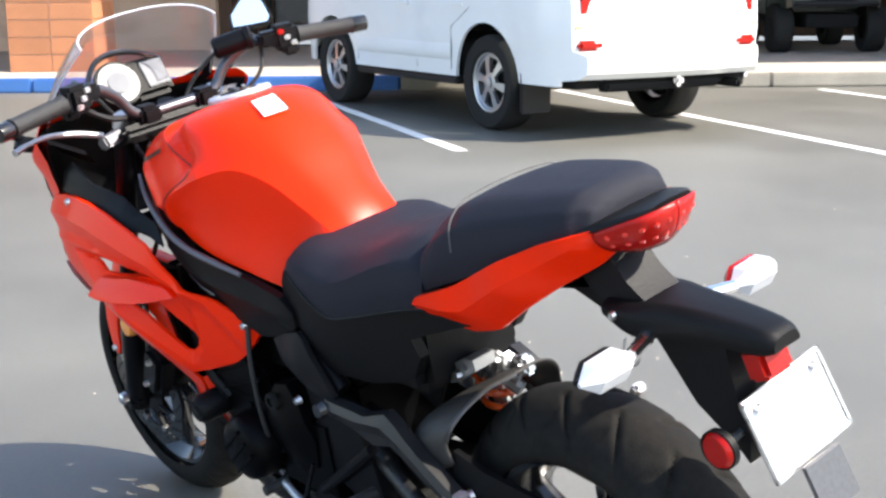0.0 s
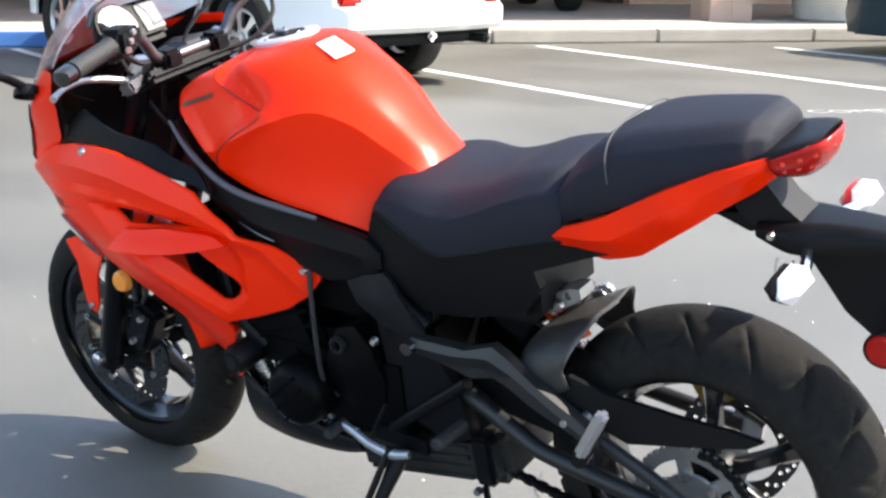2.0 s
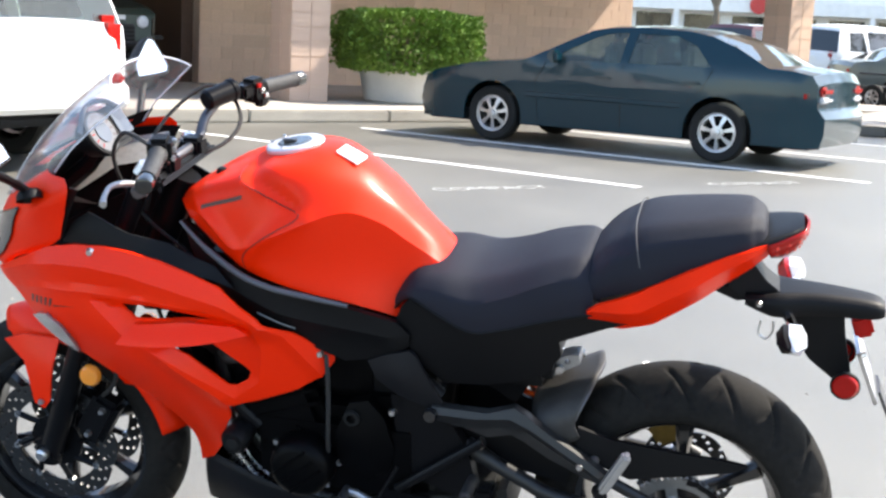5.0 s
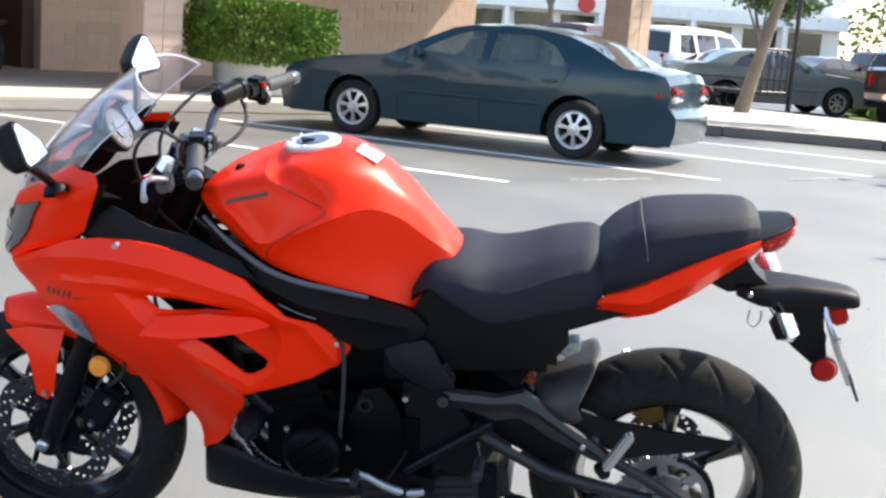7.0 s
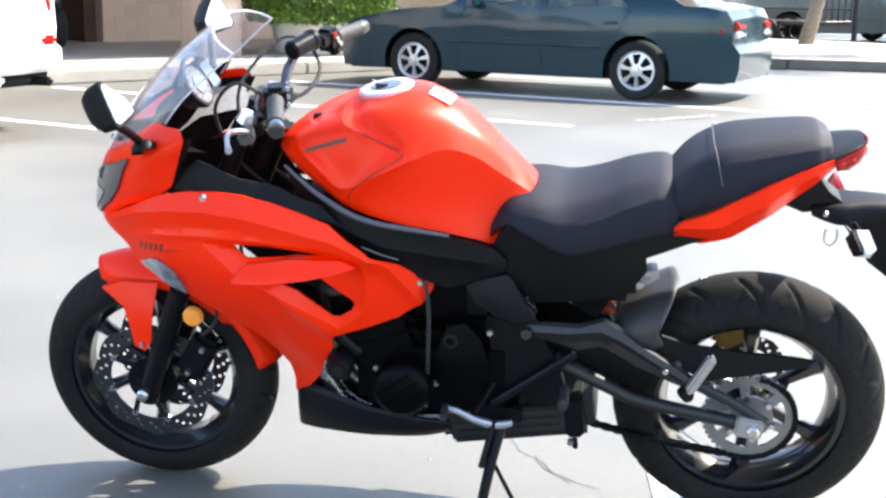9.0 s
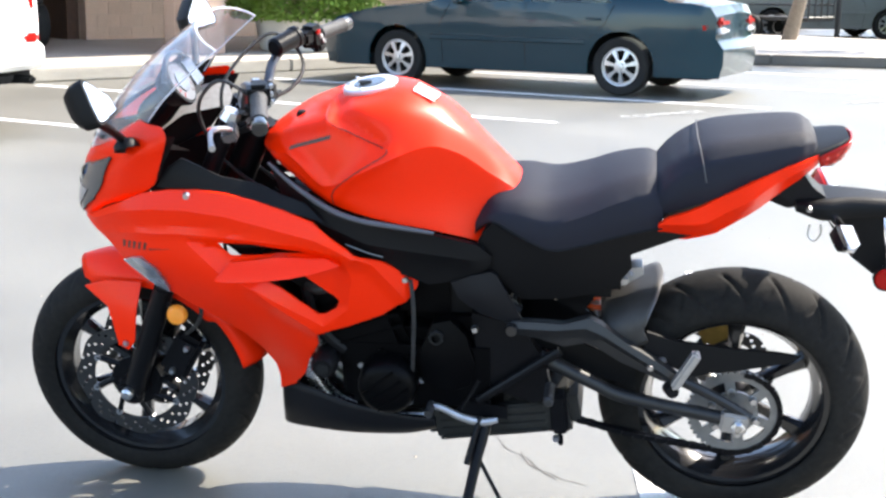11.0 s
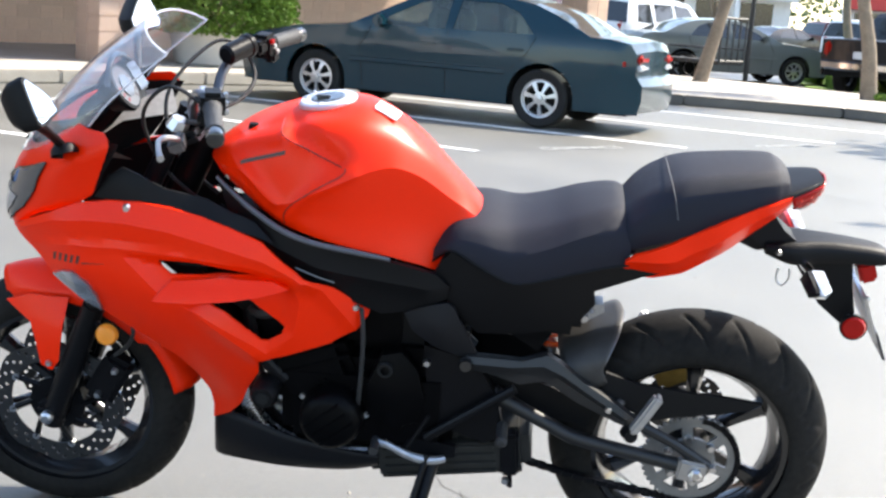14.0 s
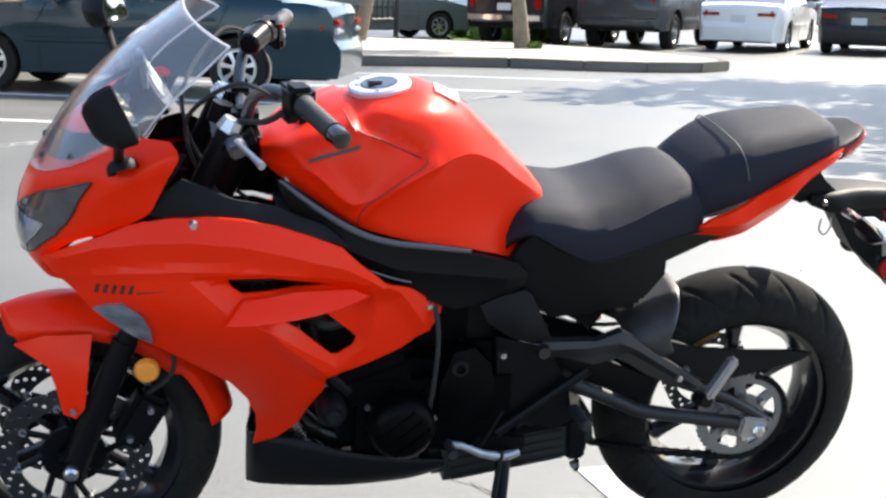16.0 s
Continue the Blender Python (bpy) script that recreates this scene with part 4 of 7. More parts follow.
def far_wood(seed, x0, x1, y, h):
    def place(r):
        x = r.uniform(x0, x1)
        top = h * (0.55 + 0.45 * noise.noise((x * 0.13, seed, 0.0))) + 1.0
        return Vector((x, y + r.uniform(-3, 3), r.uniform(0, 1) ** 0.6 * top)), Vector((r.uniform(-1, 1), -1, r.uniform(0, 1)))
    return leaves(9000, place, 0.55, seed)


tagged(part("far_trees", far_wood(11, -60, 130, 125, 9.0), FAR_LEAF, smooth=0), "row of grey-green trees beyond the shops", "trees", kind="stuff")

# ---- the utility vehicle on the pavement before the recess ----
GREEN = material("dark_green_paint", (0.018, 0.034, 0.028), 0.35, vary=0.08, coat=0.4)
front = along(-0.38, 3.8, KERB_H)
way = math.degrees(math.atan2(-KN.y, -KN.x))
utv = empty("utility_vehicle", Matrix.Translation(front) @ pose(0, 0, 0, 0, 0, way), "dark green off-road utility vehicle on big tyres, on the pavement", "utility vehicle")
for x in (0.0, -1.9):
    for sgn in (-1, 1):
        wheel("wheel", utv, x, sgn * 0.62, 0.33, 0.26, 0.15, TRIM_BLACK, sgn, 5)
hood = [[(x, -y, z0), (x, -y * 1.02, z1 - 0.06), (x, -y * 0.8, z1), (x, y * 0.8, z1), (x, y * 1.02, z1 - 0.06), (x, y, z0)] for x, y, z0, z1 in ((0.42, 0.56, 0.62, 1.05), (0.36, 0.62, 0.60, 1.14), (0.0, 0.66, 0.60, 1.22), (-0.5, 0.68, 0.60, 1.28))]
part("bonnet", loft(hood), GREEN, utv)
part("nose_panel", box(0.36, 0.42, -0.56, 0.56, 0.62, 1.06, 0.02), GREEN, utv)
part("tub", box(-2.3, -0.5, -0.68, 0.68, 0.50, 1.02, 0.04), GREEN, utv)
part("chassis", box(-2.2, 0.35, -0.35, 0.35, 0.34, 0.52, 0.02), UNDER, utv)
part("bumper", join(tube([(0.50, -0.55, 0.66), (0.54, -0.4, 0.66), (0.54, 0.4, 0.66), (0.50, 0.55, 0.66)], 0.035, 8), box(0.46, 0.52, -0.28, 0.28, 0.60, 0.92, 0.02)), TRIM_BLACK, utv)
for k in range(5):
    part("grille_bar", box(0.52, 0.535, -0.26, 0.26, 0.64 + k * 0.055, 0.66 + k * 0.055, 0.005), UNDER, utv, smooth=0)
for sgn in (-1, 1):
    part("headlight", moved(lathe([(0, -0.03), (0.07, -0.02), (0.085, 0.0), (0.085, 0.05)], 20), pose(0.43, sgn * 0.42, 0.96, 0, 0, 90)), LAMP_WHITE, utv)
    part("fender", box(-0.36, 0.34, sgn * 0.64 - 0.14, sgn * 0.64 + 0.14, 0.72, 0.78, 0.02), TRIM_BLACK, utv)
    part("roll_post", tube([(-0.5, sgn * 0.62, 1.0), (-0.8, sgn * 0.58, 1.9), (-2.0, sgn * 0.58, 1.9), (-2.2, sgn * 0.62, 1.0)], 0.03, 8), TRIM_BLACK, utv)
    part("seat", box(-1.5, -1.0, sgn * 0.34 - 0.26, sgn * 0.34 + 0.26, 0.9, 1.5, 0.08), TRIM_BLACK, utv)
part("number_tag", box(0.535, 0.545, -0.12, 0.12, 0.98, 1.04), LAMP_WHITE, utv, smooth=0)
part("canopy", box(-2.1, -0.7, -0.62, 0.62, 1.9, 1.95, 0.02), TRIM_BLACK, utv)

# ---- the motorcycle, built upright: x to its rear, y to its right, z up; it leans on its stand ----
RED = material("red_paint", (0.84, 0.022, 0.0014), 0.40, vary=0.03, grain=300, stain=2, coat=0.27, spec=0.06, rough_vary=0.05, coat_rough=0.23)
BLACK_PLASTIC = material("black_plastic", (0.0038, 0.0038, 0.0045), 0.48, spec=0.15, vary=0.15, grain=200, bump=0.12, bump_scale=700)
BLACK_GLOSS = material("black_gloss", (0.008, 0.008, 0.009), 0.18, vary=0.1, coat=0.4)
BLACK_METAL = material("black_metal", (0.0045, 0.0045, 0.0055), 0.36, spec=0.12, metal=0.05, vary=0.25, grain=120, bump=0.1)
ENGINE = material("engine_black", (0.0018, 0.0018, 0.0022), 0.36, spec=0.06, metal=0.02, vary=0.25, grain=90, stain=12, bump=0.15, bump_scale=300)
SEAT = material("seat_vinyl", (0.012, 0.0128, 0.020), 0.60, spec=0.17, vary=0.15, grain=300, bump=0.35, bump_scale=900)
GREY_PLASTIC = material("grey_plastic", (0.007, 0.007, 0.0085), 0.5, spec=0.16, vary=0.15, grain=200, bump=0.1)
STEEL = material("steel", (0.55, 0.55, 0.56), 0.28, metal=1, vary=0.12, grain=200)
DISC = material("brake_steel", (0.095, 0.095, 0.095), 0.34, metal=1, vary=0.12, grain=300)
ALU = material("cast_aluminium", (0.42, 0.42, 0.43), 0.42, metal=0.9, vary=0.15, bump=0.1)
GOLD = material("brass_caliper", (0.42, 0.27, 0.07), 0.4, metal=0.6, vary=0.2)
SEAT_THREAD = material("seat_thread", (0.06, 0.06, 0.062), 0.6, vary=0.1)
WHITE_PATCH = material("white_patch", (0.85, 0.85, 0.83), 0.45, vary=0.05)
BADGE = material("dark_badge", (0.05, 0.012, 0.010), 0.35, vary=0.1)
DIAL = material("dial_face", (0.10, 0.10, 0.105), 0.35, vary=0.03)
LCD = material("lcd", (0.09, 0.10, 0.115), 0.15, vary=0.05, coat=0.5)
SPROCKET = material("sprocket_steel", (0.20, 0.20, 0.20), 0.4, metal=0.6, vary=0.15)
RUBBER = material("grip_rubber", (0.012, 0.012, 0.013), 0.6, vary=0.15, bump=0.5, bump_scale=500)
BIKE_TYRE = material("sport_tyre", (0.006, 0.0058, 0.0056), 0.8, vary=0.2, grain=70, stain=6, bump=0.2, bump_scale=300, spec=0.14, second=(0.018, 0.0165, 0.015))
SCREEN = clear("smoke_screen", (0.93, 0.93, 0.95), 0.07, 0.03)
MIRROR = material("mirror_glass", (0.9, 0.9, 0.9), 0.02, metal=1, vary=0.0)
LENS = material("headlight_lens", (0.05, 0.05, 0.055), 0.05, metal=0.3, vary=0.5, grain=25, stain=9, coat=1.0)
LED_RED = material("led_red", (0.60, 0.014, 0.006), 0.15, vary=0.2, coat=0.6)
GUNMETAL = material("dark_bar_metal", (0.11, 0.11, 0.12), 0.35, metal=0.8, vary=0.15, grain=150)
# pale tone that stands for sunlight on the right inner panel
SUNLIT_PLASTIC = material("sunlit_inner_plastic", (0.30, 0.29, 0.27), 0.6, vary=0.2, grain=80)
SILENCER = material("silencer_grey", (0.020, 0.020, 0.019), 0.5, spec=0.35, metal=0.2, vary=0.4, grain=40, stain=14, bump=0.1)
ARM = material("swingarm_grey", (0.011, 0.011, 0.012), 0.42, spec=0.4, vary=0.2, grain=90)
HUGGER = material("dusty_plastic", (0.028, 0.026, 0.025), 0.55, spec=0.4, vary=0.3, grain=60, stain=10, bump=0.1)
FRONT_LENS = material("front_signal_lens", (0.30, 0.32, 0.36), 0.10, metal=0.6, vary=0.5, grain=30, stain=25, coat=0.8)
# grey that imitates the reflection on top of the frame rail
RAIL_SHEEN = material("rail_sheen_grey", (0.075, 0.08, 0.095), 0.40, spec=0.5, vary=0.15, grain=120)
CAP_RING = material("cap_ring", (0.62, 0.62, 0.66), 0.38, metal=0.5, vary=0.08)
SEAM_RED = material("seam_red", (0.20, 0.008, 0.004), 0.5, vary=0.1)
SPRING = material("orange_spring", (0.75, 0.09, 0.01), 0.35, vary=0.08, coat=0.4)

bike = empty("motorcycle", Matrix.Translation((0, 0.03, -0.011)) @ pose(0, 0, 0, 0, 0, 1.2) @ pose(0, 0, 0, 12.0), "red and black sport motorcycle leaning on its side stand", "motorcycle")


def tps(points):
    """A smooth height over (x, z) through control points (x, z, y)."""
    p = np.array(points, float)
    n = len(p)

    def u(d2):
        return np.where(d2 > 1e-12, d2 * np.log(np.maximum(d2, 1e-12)), 0.0)
    d2 = ((p[:, None, :2] - p[None, :, :2]) ** 2).sum(-1)
    a = np.zeros((n + 3, n + 3))
    a[:n, :n] = u(d2) + np.eye(n) * 1e-5
    a[:n, n], a[:n, n + 1:], a[n, :n], a[n + 1:, :n] = 1, p[:, :2], 1, p[:, :2].T
    w = np.linalg.solve(a, np.concatenate([p[:, 2], np.zeros(3)]))

    def f(x, z):
        d = (p[:, 0] - x) ** 2 + (p[:, 1] - z) ** 2
        return float(u(d) @ w[:n] + w[n] + w[n + 1] * x + w[n + 2] * z)
    return f


def ridge(line, high, wide):
    """A fold along a line in (x, z): its height falls to nothing over wide metres."""
    q = np.array(line, float)

    def f(x, z):
        best = 9.0
        for a, b in zip(q[:-1], q[1:]):
            d = b - a
            t = min(1.0, max(0.0, ((x - a[0]) * d[0] + (z - a[1]) * d[1]) / (d @ d)))
            best = min(best, math.hypot(x - a[0] - t * d[0], z - a[1] - t * d[1]))
        return high * max(0.0, 1 - best / wide)
    return f


def mirrored(name, data, mat, parent, label="", smooth=35.0):
    part(name, data, mat, parent, label, smooth)
    part(name, both_sides(data), mat, parent, label, smooth)


def body(stations, n=44, low=7, high=12, smooth=30.0):
    """A symmetric body lofted along x. Each station: x, then (half width, z) of rim, flank, fold, shoulder, and the top's z."""
    rows = spline([[s[0], *s[1], *s[2], *s[3], *s[4], s[5]] for s in stations], n)
    rings = []
    for x, y0, z0, y1, z1, y2, z2, y3, z3, zt in rows:
        lowpart = spline([(y0, z0), (y1, z1), (y2, z2)], low)
        # above the fold: over the shoulder to the middle
        up = spline([(y2, z2), (y3, z3), (y3 * 0.5, z3 + (zt - z3) * 0.8), (0, zt), (-y3 * 0.5, z3 + (zt - z3) * 0.8)], high * 4 // 3 + 1)
        up = up[:high + 1]
        up[-1] = (0, zt)
        side = [*lowpart, *up[1:]]
        ring = [(x, -y, z) for y, z in side] + [(x, y, z) for y, z in reversed(side[:-1])]
        rings.append(ring)
    verts, faces = loft(rings, False)
    k = len(rings[0])
    return verts, faces + [tuple(reversed(range(k))), tuple(range(len(verts) - k, len(verts)))]


# wheels
def bike_tyre(r, w, rim, cuts, deep=0.005, lean=1.0, seed=0):
    """Round-crowned tyre with slanting grooves cut into its tread."""
    nu, nv = 360, 46
    verts = []
    h = w / 2
    crown = h * 1.02
    for i in range(nu):
        a = 2 * math.pi * i / nu
        for j in range(nv):
            s = -1 + 2 * j / (nv - 1)
            t = s * 1.95
            y = crown * math.sin(t) * (1.0 if abs(t) < 1.57 else 0.985)
            rr = r - crown + crown * math.cos(t) if abs(t) < 1.57 else r - crown - (abs(t) - 1.57) / 0.38 * (r - crown - rim)
            g = 0.0
            k = abs(s)
            if k < 0.66:
                side = 0.0 if s < 0 else 0.5
                ph = (a / (2 * math.pi) * cuts + side + lean * (k * 1.5 - 0.5 * k * k)) % 1.0
                wide = 0.055 + 0.02 * k
                if 0.10 < k < 0.62 and ph < wide * 2:
                    g = deep * min(1.0, 4 * (1 - abs(ph / wide - 1)))
                ph2 = (a / (2 * math.pi) * cuts + side + 0.5 - lean * (k * 0.9)) % 1.0
                if 0.30 < k < 0.60 and ph2 < 0.08:
                    g = deep * 0.8
            rr -= g
            verts.append((rr * math.cos(a), y, rr * math.sin(a)))
    faces = []
    for i in range(nu):
        for j in range(nv - 1):
            a, b = i * nv + j, i * nv + j + 1
            c, d = ((i + 1) % nu) * nv + j + 1, ((i + 1) % nu) * nv + j
            faces.append((a, b, c, d))
    return verts, faces


def spoke_rim(home, r, w, spokes, rot):
    h = w / 2
    part("rim", lathe([(r + 0.004, -h), (r + 0.006, -h + 0.006), (r - 0.010, -h + 0.012), (r - 0.024, -h * 0.35), (r - 0.024, h * 0.35), (r - 0.010, h - 0.012), (r + 0.006, h - 0.006), (r + 0.004, h), (r - 0.012, h - 0.002), (r - 0.032, h * 0.4), (r - 0.032, -h * 0.4), (r - 0.012, -h + 0.002)], 72, True), BLACK_GLOSS, home)
    part("hub", lathe([(0.012, -0.06), (0.035, -0.06), (0.045, -0.03), (0.05, 0), (0.045, 0.03), (0.035, 0.06), (0.012, 0.06)], 32), BLACK_METAL, home)
    for k in range(spokes):
        a = rot + 2 * math.pi * k / spokes
        rows = []
        for t in np.linspace(0, 1, 6):
            rad = 0.04 + t * (r - 0.065)
            ww, tt = 0.017 - 0.006 * math.sin(t * math.pi) + 0.006 * t, 0.020 - 0.006 * t
            c = Vector((rad * math.cos(a), 0, rad * math.sin(a)))
            s = Vector((-math.sin(a), 0, math.cos(a)))
            rows.append([tuple(c + s * (ww * x) + Vector((0, tt * y, 0))) for x, y in ((-1, -0.3), (-0.5, -1), (0.5, -1), (1, -0.3), (1, 0.3), (0.5, 1), (-0.5, 1), (-1, 0.3))])
        part("spoke", loft(rows, True), BLACK_GLOSS, home)


def brake_disc(home, y, r0, r1, holes_n, lobes, name="brake_disc", mat=None):
    """A wavy disc with drilled holes and a carrier."""
    out = []
    for i in range(lobes * 12):
        a = 2 * math.pi * i / (lobes * 12)
        out.append(((r1 - 0.004 + 0.004 * math.cos(lobes * a)) * math.cos(a), (r1 - 0.004 + 0.004 * math.cos(lobes * a)) * math.sin(a)))
    holes = [circle(0, 0, r0, 40)]
    for k in range(holes_n):
        a = 2 * math.pi * k / holes_n
        rad = r0 + (r1 - r0) * (0.3, 0.55, 0.78)[k % 3]
        holes.append(circle(rad * math.cos(a), rad * math.sin(a), 0.0048, 7))
    ob = part(name, flat_plate(out, 0.005, holes, 0.03), mat or DISC, home, smooth=30)
    ob.location.y = y
    return ob


front_wheel = new("front_wheel")
front_wheel.parent = bike
front_wheel.location = (-1.390, 0, 0.299)
part("tyre", bike_tyre(0.288, 0.120, 0.211, 22, lean=-1.0), BIKE_TYRE, front_wheel, "black sport tyre with slanting grooves", 50)
spoke_rim(front_wheel, 0.211, 0.095, 6, radians(24))
for y in (-0.072, 0.072):
    brake_disc(front_wheel, y, 0.105, 0.150, 66, 8)
    carrier = part("disc_carrier", moved(lathe([(0.03, -0.004), (0.062, -0.004), (0.062, 0.004), (0.03, 0.004)], 28, True), Matrix.Translation((0, y, 0))), BLACK_METAL, front_wheel)
    for a in np.linspace(0, 2 * math.pi, 9)[:-1]:
        turned(part("carrier_arm", tube([(0.055 * math.cos(a), 0, 0.055 * math.sin(a)), (0.108 * math.cos(a + 0.25), 0, 0.108 * math.sin(a + 0.25))], 0.007, 6), BLACK_METAL, front_wheel), Matrix.Translation((0, y, 0)))
    for a in np.linspace(0, 2 * math.pi, 9)[:-1]:
        part("disc_bobbin", moved(lathe([(0.0, -0.006), (0.008, -0.006), (0.008, 0.006), (0.0, 0.006)], 10), Matrix.Translation((0.106 * math.cos(a + 0.25), y, 0.106 * math.sin(a + 0.25)))), STEEL, front_wheel)
rear_wheel = new("rear_wheel")
rear_wheel.parent = bike
rear_wheel.location = (0.001, 0, 0.314)
part("tyre", bike_tyre(0.3035, 0.160, 0.211, 18, 0.006, lean=1.0), BIKE_TYRE, rear_wheel, "black sport tyre with slanting grooves, dusty tread", 50)
spoke_rim(rear_wheel, 0.211, 0.125, 6, radians(30))
brake_disc(rear_wheel, 0.095, 0.075, 0.110, 42, 6)
# sprocket with teeth and openings
teeth = []
for k in range(46):
    a = 2 * math.pi * k / 46
    teeth += [(0.097 * math.cos(a), 0.097 * math.sin(a)), (0.1045 * math.cos(a + 0.045), 0.1045 * math.sin(a + 0.045)), (0.1045 * math.cos(a + 0.08), 0.1045 * math.sin(a + 0.08))]
windows = []
for k in range(6):
    m = 2 * math.pi * k / 6 + 0.2
    windows.append([(0.079 * math.cos(a), 0.079 * math.sin(a)) for a in np.linspace(m - 0.38, m + 0.38, 7)] + [(0.052 * math.cos(a), 0.052 * math.sin(a)) for a in np.linspace(m + 0.30, m - 0.30, 5)])
sprocket = part("sprocket", flat_plate(teeth, 0.007, windows, 0.03), SPROCKET, rear_wheel, "grey steel sprocket with six openings", 30)
sprocket.location.y = -0.095
for k in range(6):
    a = 2 * math.pi * (k + 0.5) / 6 + 0.2
    part("sprocket_bolt", moved(lathe([(0.0, -0.012), (0.007, -0.012), (0.009, -0.006), (0.009, 0)], 8), Matrix.Translation((0.052 * math.cos(a), -0.098, 0.052 * math.sin(a)))), STEEL, rear_wheel)


def chain():
    """Links round the sprocket, along both runs and round the gearbox."""
    pts = []
    for a in np.linspace(radians(80), radians(-98), 26):
        pts.append((0.101 * math.cos(a), 0.312 + 0.101 * math.sin(a)))
    for t in np.linspace(0, 1, 44)[1:]:
        pts.append((-0.014 - 0.546 * t, 0.212 + 0.132 * t - 0.02 * math.sin(t * math.pi)))
    for a in np.linspace(radians(-100), radians(-260), 8)[1:]:
        pts.append((-0.56 + 0.035 * math.cos(a), 0.379 + 0.035 * math.sin(a)))
    many = []
    for i in range(len(pts) - 1):
        a, b = Vector((pts[i][0], -0.095, pts[i][1])), Vector((pts[i + 1][0], -0.095, pts[i + 1][1]))
        d = b - a
        m = Matrix.Translation((a + b) / 2) @ Matrix.Rotation(-math.atan2(d.z, d.x), 4, "Y")
        o = 0.004 if i % 2 else 0.007
        many.append(moved(box(-0.0078, 0.0078, -o - 0.0016, -o + 0.0016, -0.006, 0.006), m))
        many.append(moved(box(-0.0078, 0.0078, o - 0.0016, o + 0.0016, -0.006, 0.006), m))
        many.append(moved(box(-0.0035, 0.0035, -0.005, 0.005, -0.004, 0.004), m))
    return join(*many)


tagged(part("chain", chain(), BLACK_METAL, bike, "dark oiled drive chain", 0), kind="stuff")

# tank
TANK = [(-1.035, (0.060, 0.893), (0.068, 0.898), (0.072, 0.905), (0.05, 0.915), 0.918),
        (-1.005, (0.098, 0.876), (0.108, 0.888), (0.114, 0.902), (0.094, 0.930), 0.938),
        (-0.955, (0.128, 0.850), (0.143, 0.875), (0.150, 0.905), (0.118, 0.955), 0.966),
        (-0.885, (0.148, 0.804), (0.162, 0.825), (0.174, 0.852), (0.140, 0.968), 0.998),
        (-0.810, (0.158, 0.780), (0.162, 0.825), (0.184, 0.882), (0.136, 0.988), 1.018),
        (-0.735, (0.160, 0.764), (0.151, 0.830), (0.170, 0.915), (0.122, 0.990), 1.024),
        (-0.665, (0.152, 0.750), (0.132, 0.832), (0.136, 0.930), (0.088, 0.972), 0.996),
        (-0.605, (0.138, 0.732), (0.112, 0.815), (0.106, 0.905), (0.066, 0.936), 0.948),
        (-0.550, (0.118, 0.718), (0.096, 0.795), (0.084, 0.860), (0.052, 0.884), 0.893),
        (-0.505, (0.094, 0.770), (0.086, 0.805), (0.074, 0.828), (0.044, 0.842), 0.848),
        (-0.478, (0.080, 0.785), (0.074, 0.795), (0.066, 0.804), (0.04, 0.812), 0.815)]


def soft_ridge(line, high, wide):
    """As ridge, but rounded at its crest and foot."""
    f = ridge(line, 1.0, wide)

    def g(x, z):
        u = f(x, z)
        return high * u * u * (3 - 2 * u)
    return g


SHOULDER_POCKET = soft_ridge([(-0.862, 0.990), (-0.822, 0.980), (-0.785, 0.958), (-0.765, 0.943)], -0.015, 0.024)
TANK_FOLDS = [soft_ridge([(-0.872, 0.815), (-0.838, 0.862), (-0.775, 0.903), (-0.734, 0.922)], 0.006, 0.022),
              soft_ridge([(-0.877, 0.979), (-0.831, 0.962), (-0.793, 0.949), (-0.752, 0.929)], 0.005, 0.014),
              soft_ridge([(-0.995, 0.936), (-0.971, 0.920), (-0.922, 0.885), (-0.885, 0.852)], 0.006, 0.022)]


def tank_skin(x, y, z):
    """The lofted tank with its pressed-in shoulder pockets and raised folds."""
    side = min(1.0, abs(y) / 0.06)
    way = 1 if y > 0 else -1
    pocket = SHOULDER_POCKET(x, z) * side
    return x, y + way * (0.75 * pocket + side * sum(f(x, z) for f in TANK_FOLDS)), z + 0.6 * pocket


tank_verts, tank_faces = body(TANK, 130, 18, 30)
tank = part("tank", ([tank_skin(*p) for p in tank_verts], tank_faces), RED, bike, "glossy red fuel tank with knee hollows", 24)
part("tank_cap_ring", moved(lathe([(0.036, 0.004), (0.056, 0.004), (0.06, 0.0), (0.058, -0.02), (0.036, -0.02)], 40, True), pose(-0.812, 0, 1.020, 0, -9, 0) @ pose(0, 0, 0, 90)), CAP_RING, tank)
part("tank_cap", moved(lathe([(0.0, 0.006), (0.034, 0.006), (0.037, 0.0), (0.037, -0.02)], 32), pose(-0.812, 0, 1.020, 0, -9, 0) @ pose(0, 0, 0, 90)), BLACK_GLOSS, tank)
part("key_flap", moved(box(-0.016, 0.016, -0.008, 0.008, 0, 0.006, 0.003), Matrix.Translation((-0.822, -0.004, 1.024))), GUNMETAL, tank)
for k in range(6):
    a = k * math.pi / 3 + 0.3
    part("cap_bolt", moved(lathe([(0, 0.0015), (0.004, 0.0015), (0.004, -0.002)], 8), Matrix.Translation((-0.812 + 0.047 * math.cos(a), 0.047 * math.sin(a), 1.024)) @ pose(0, 0, 0, 90)), STEEL, tank)


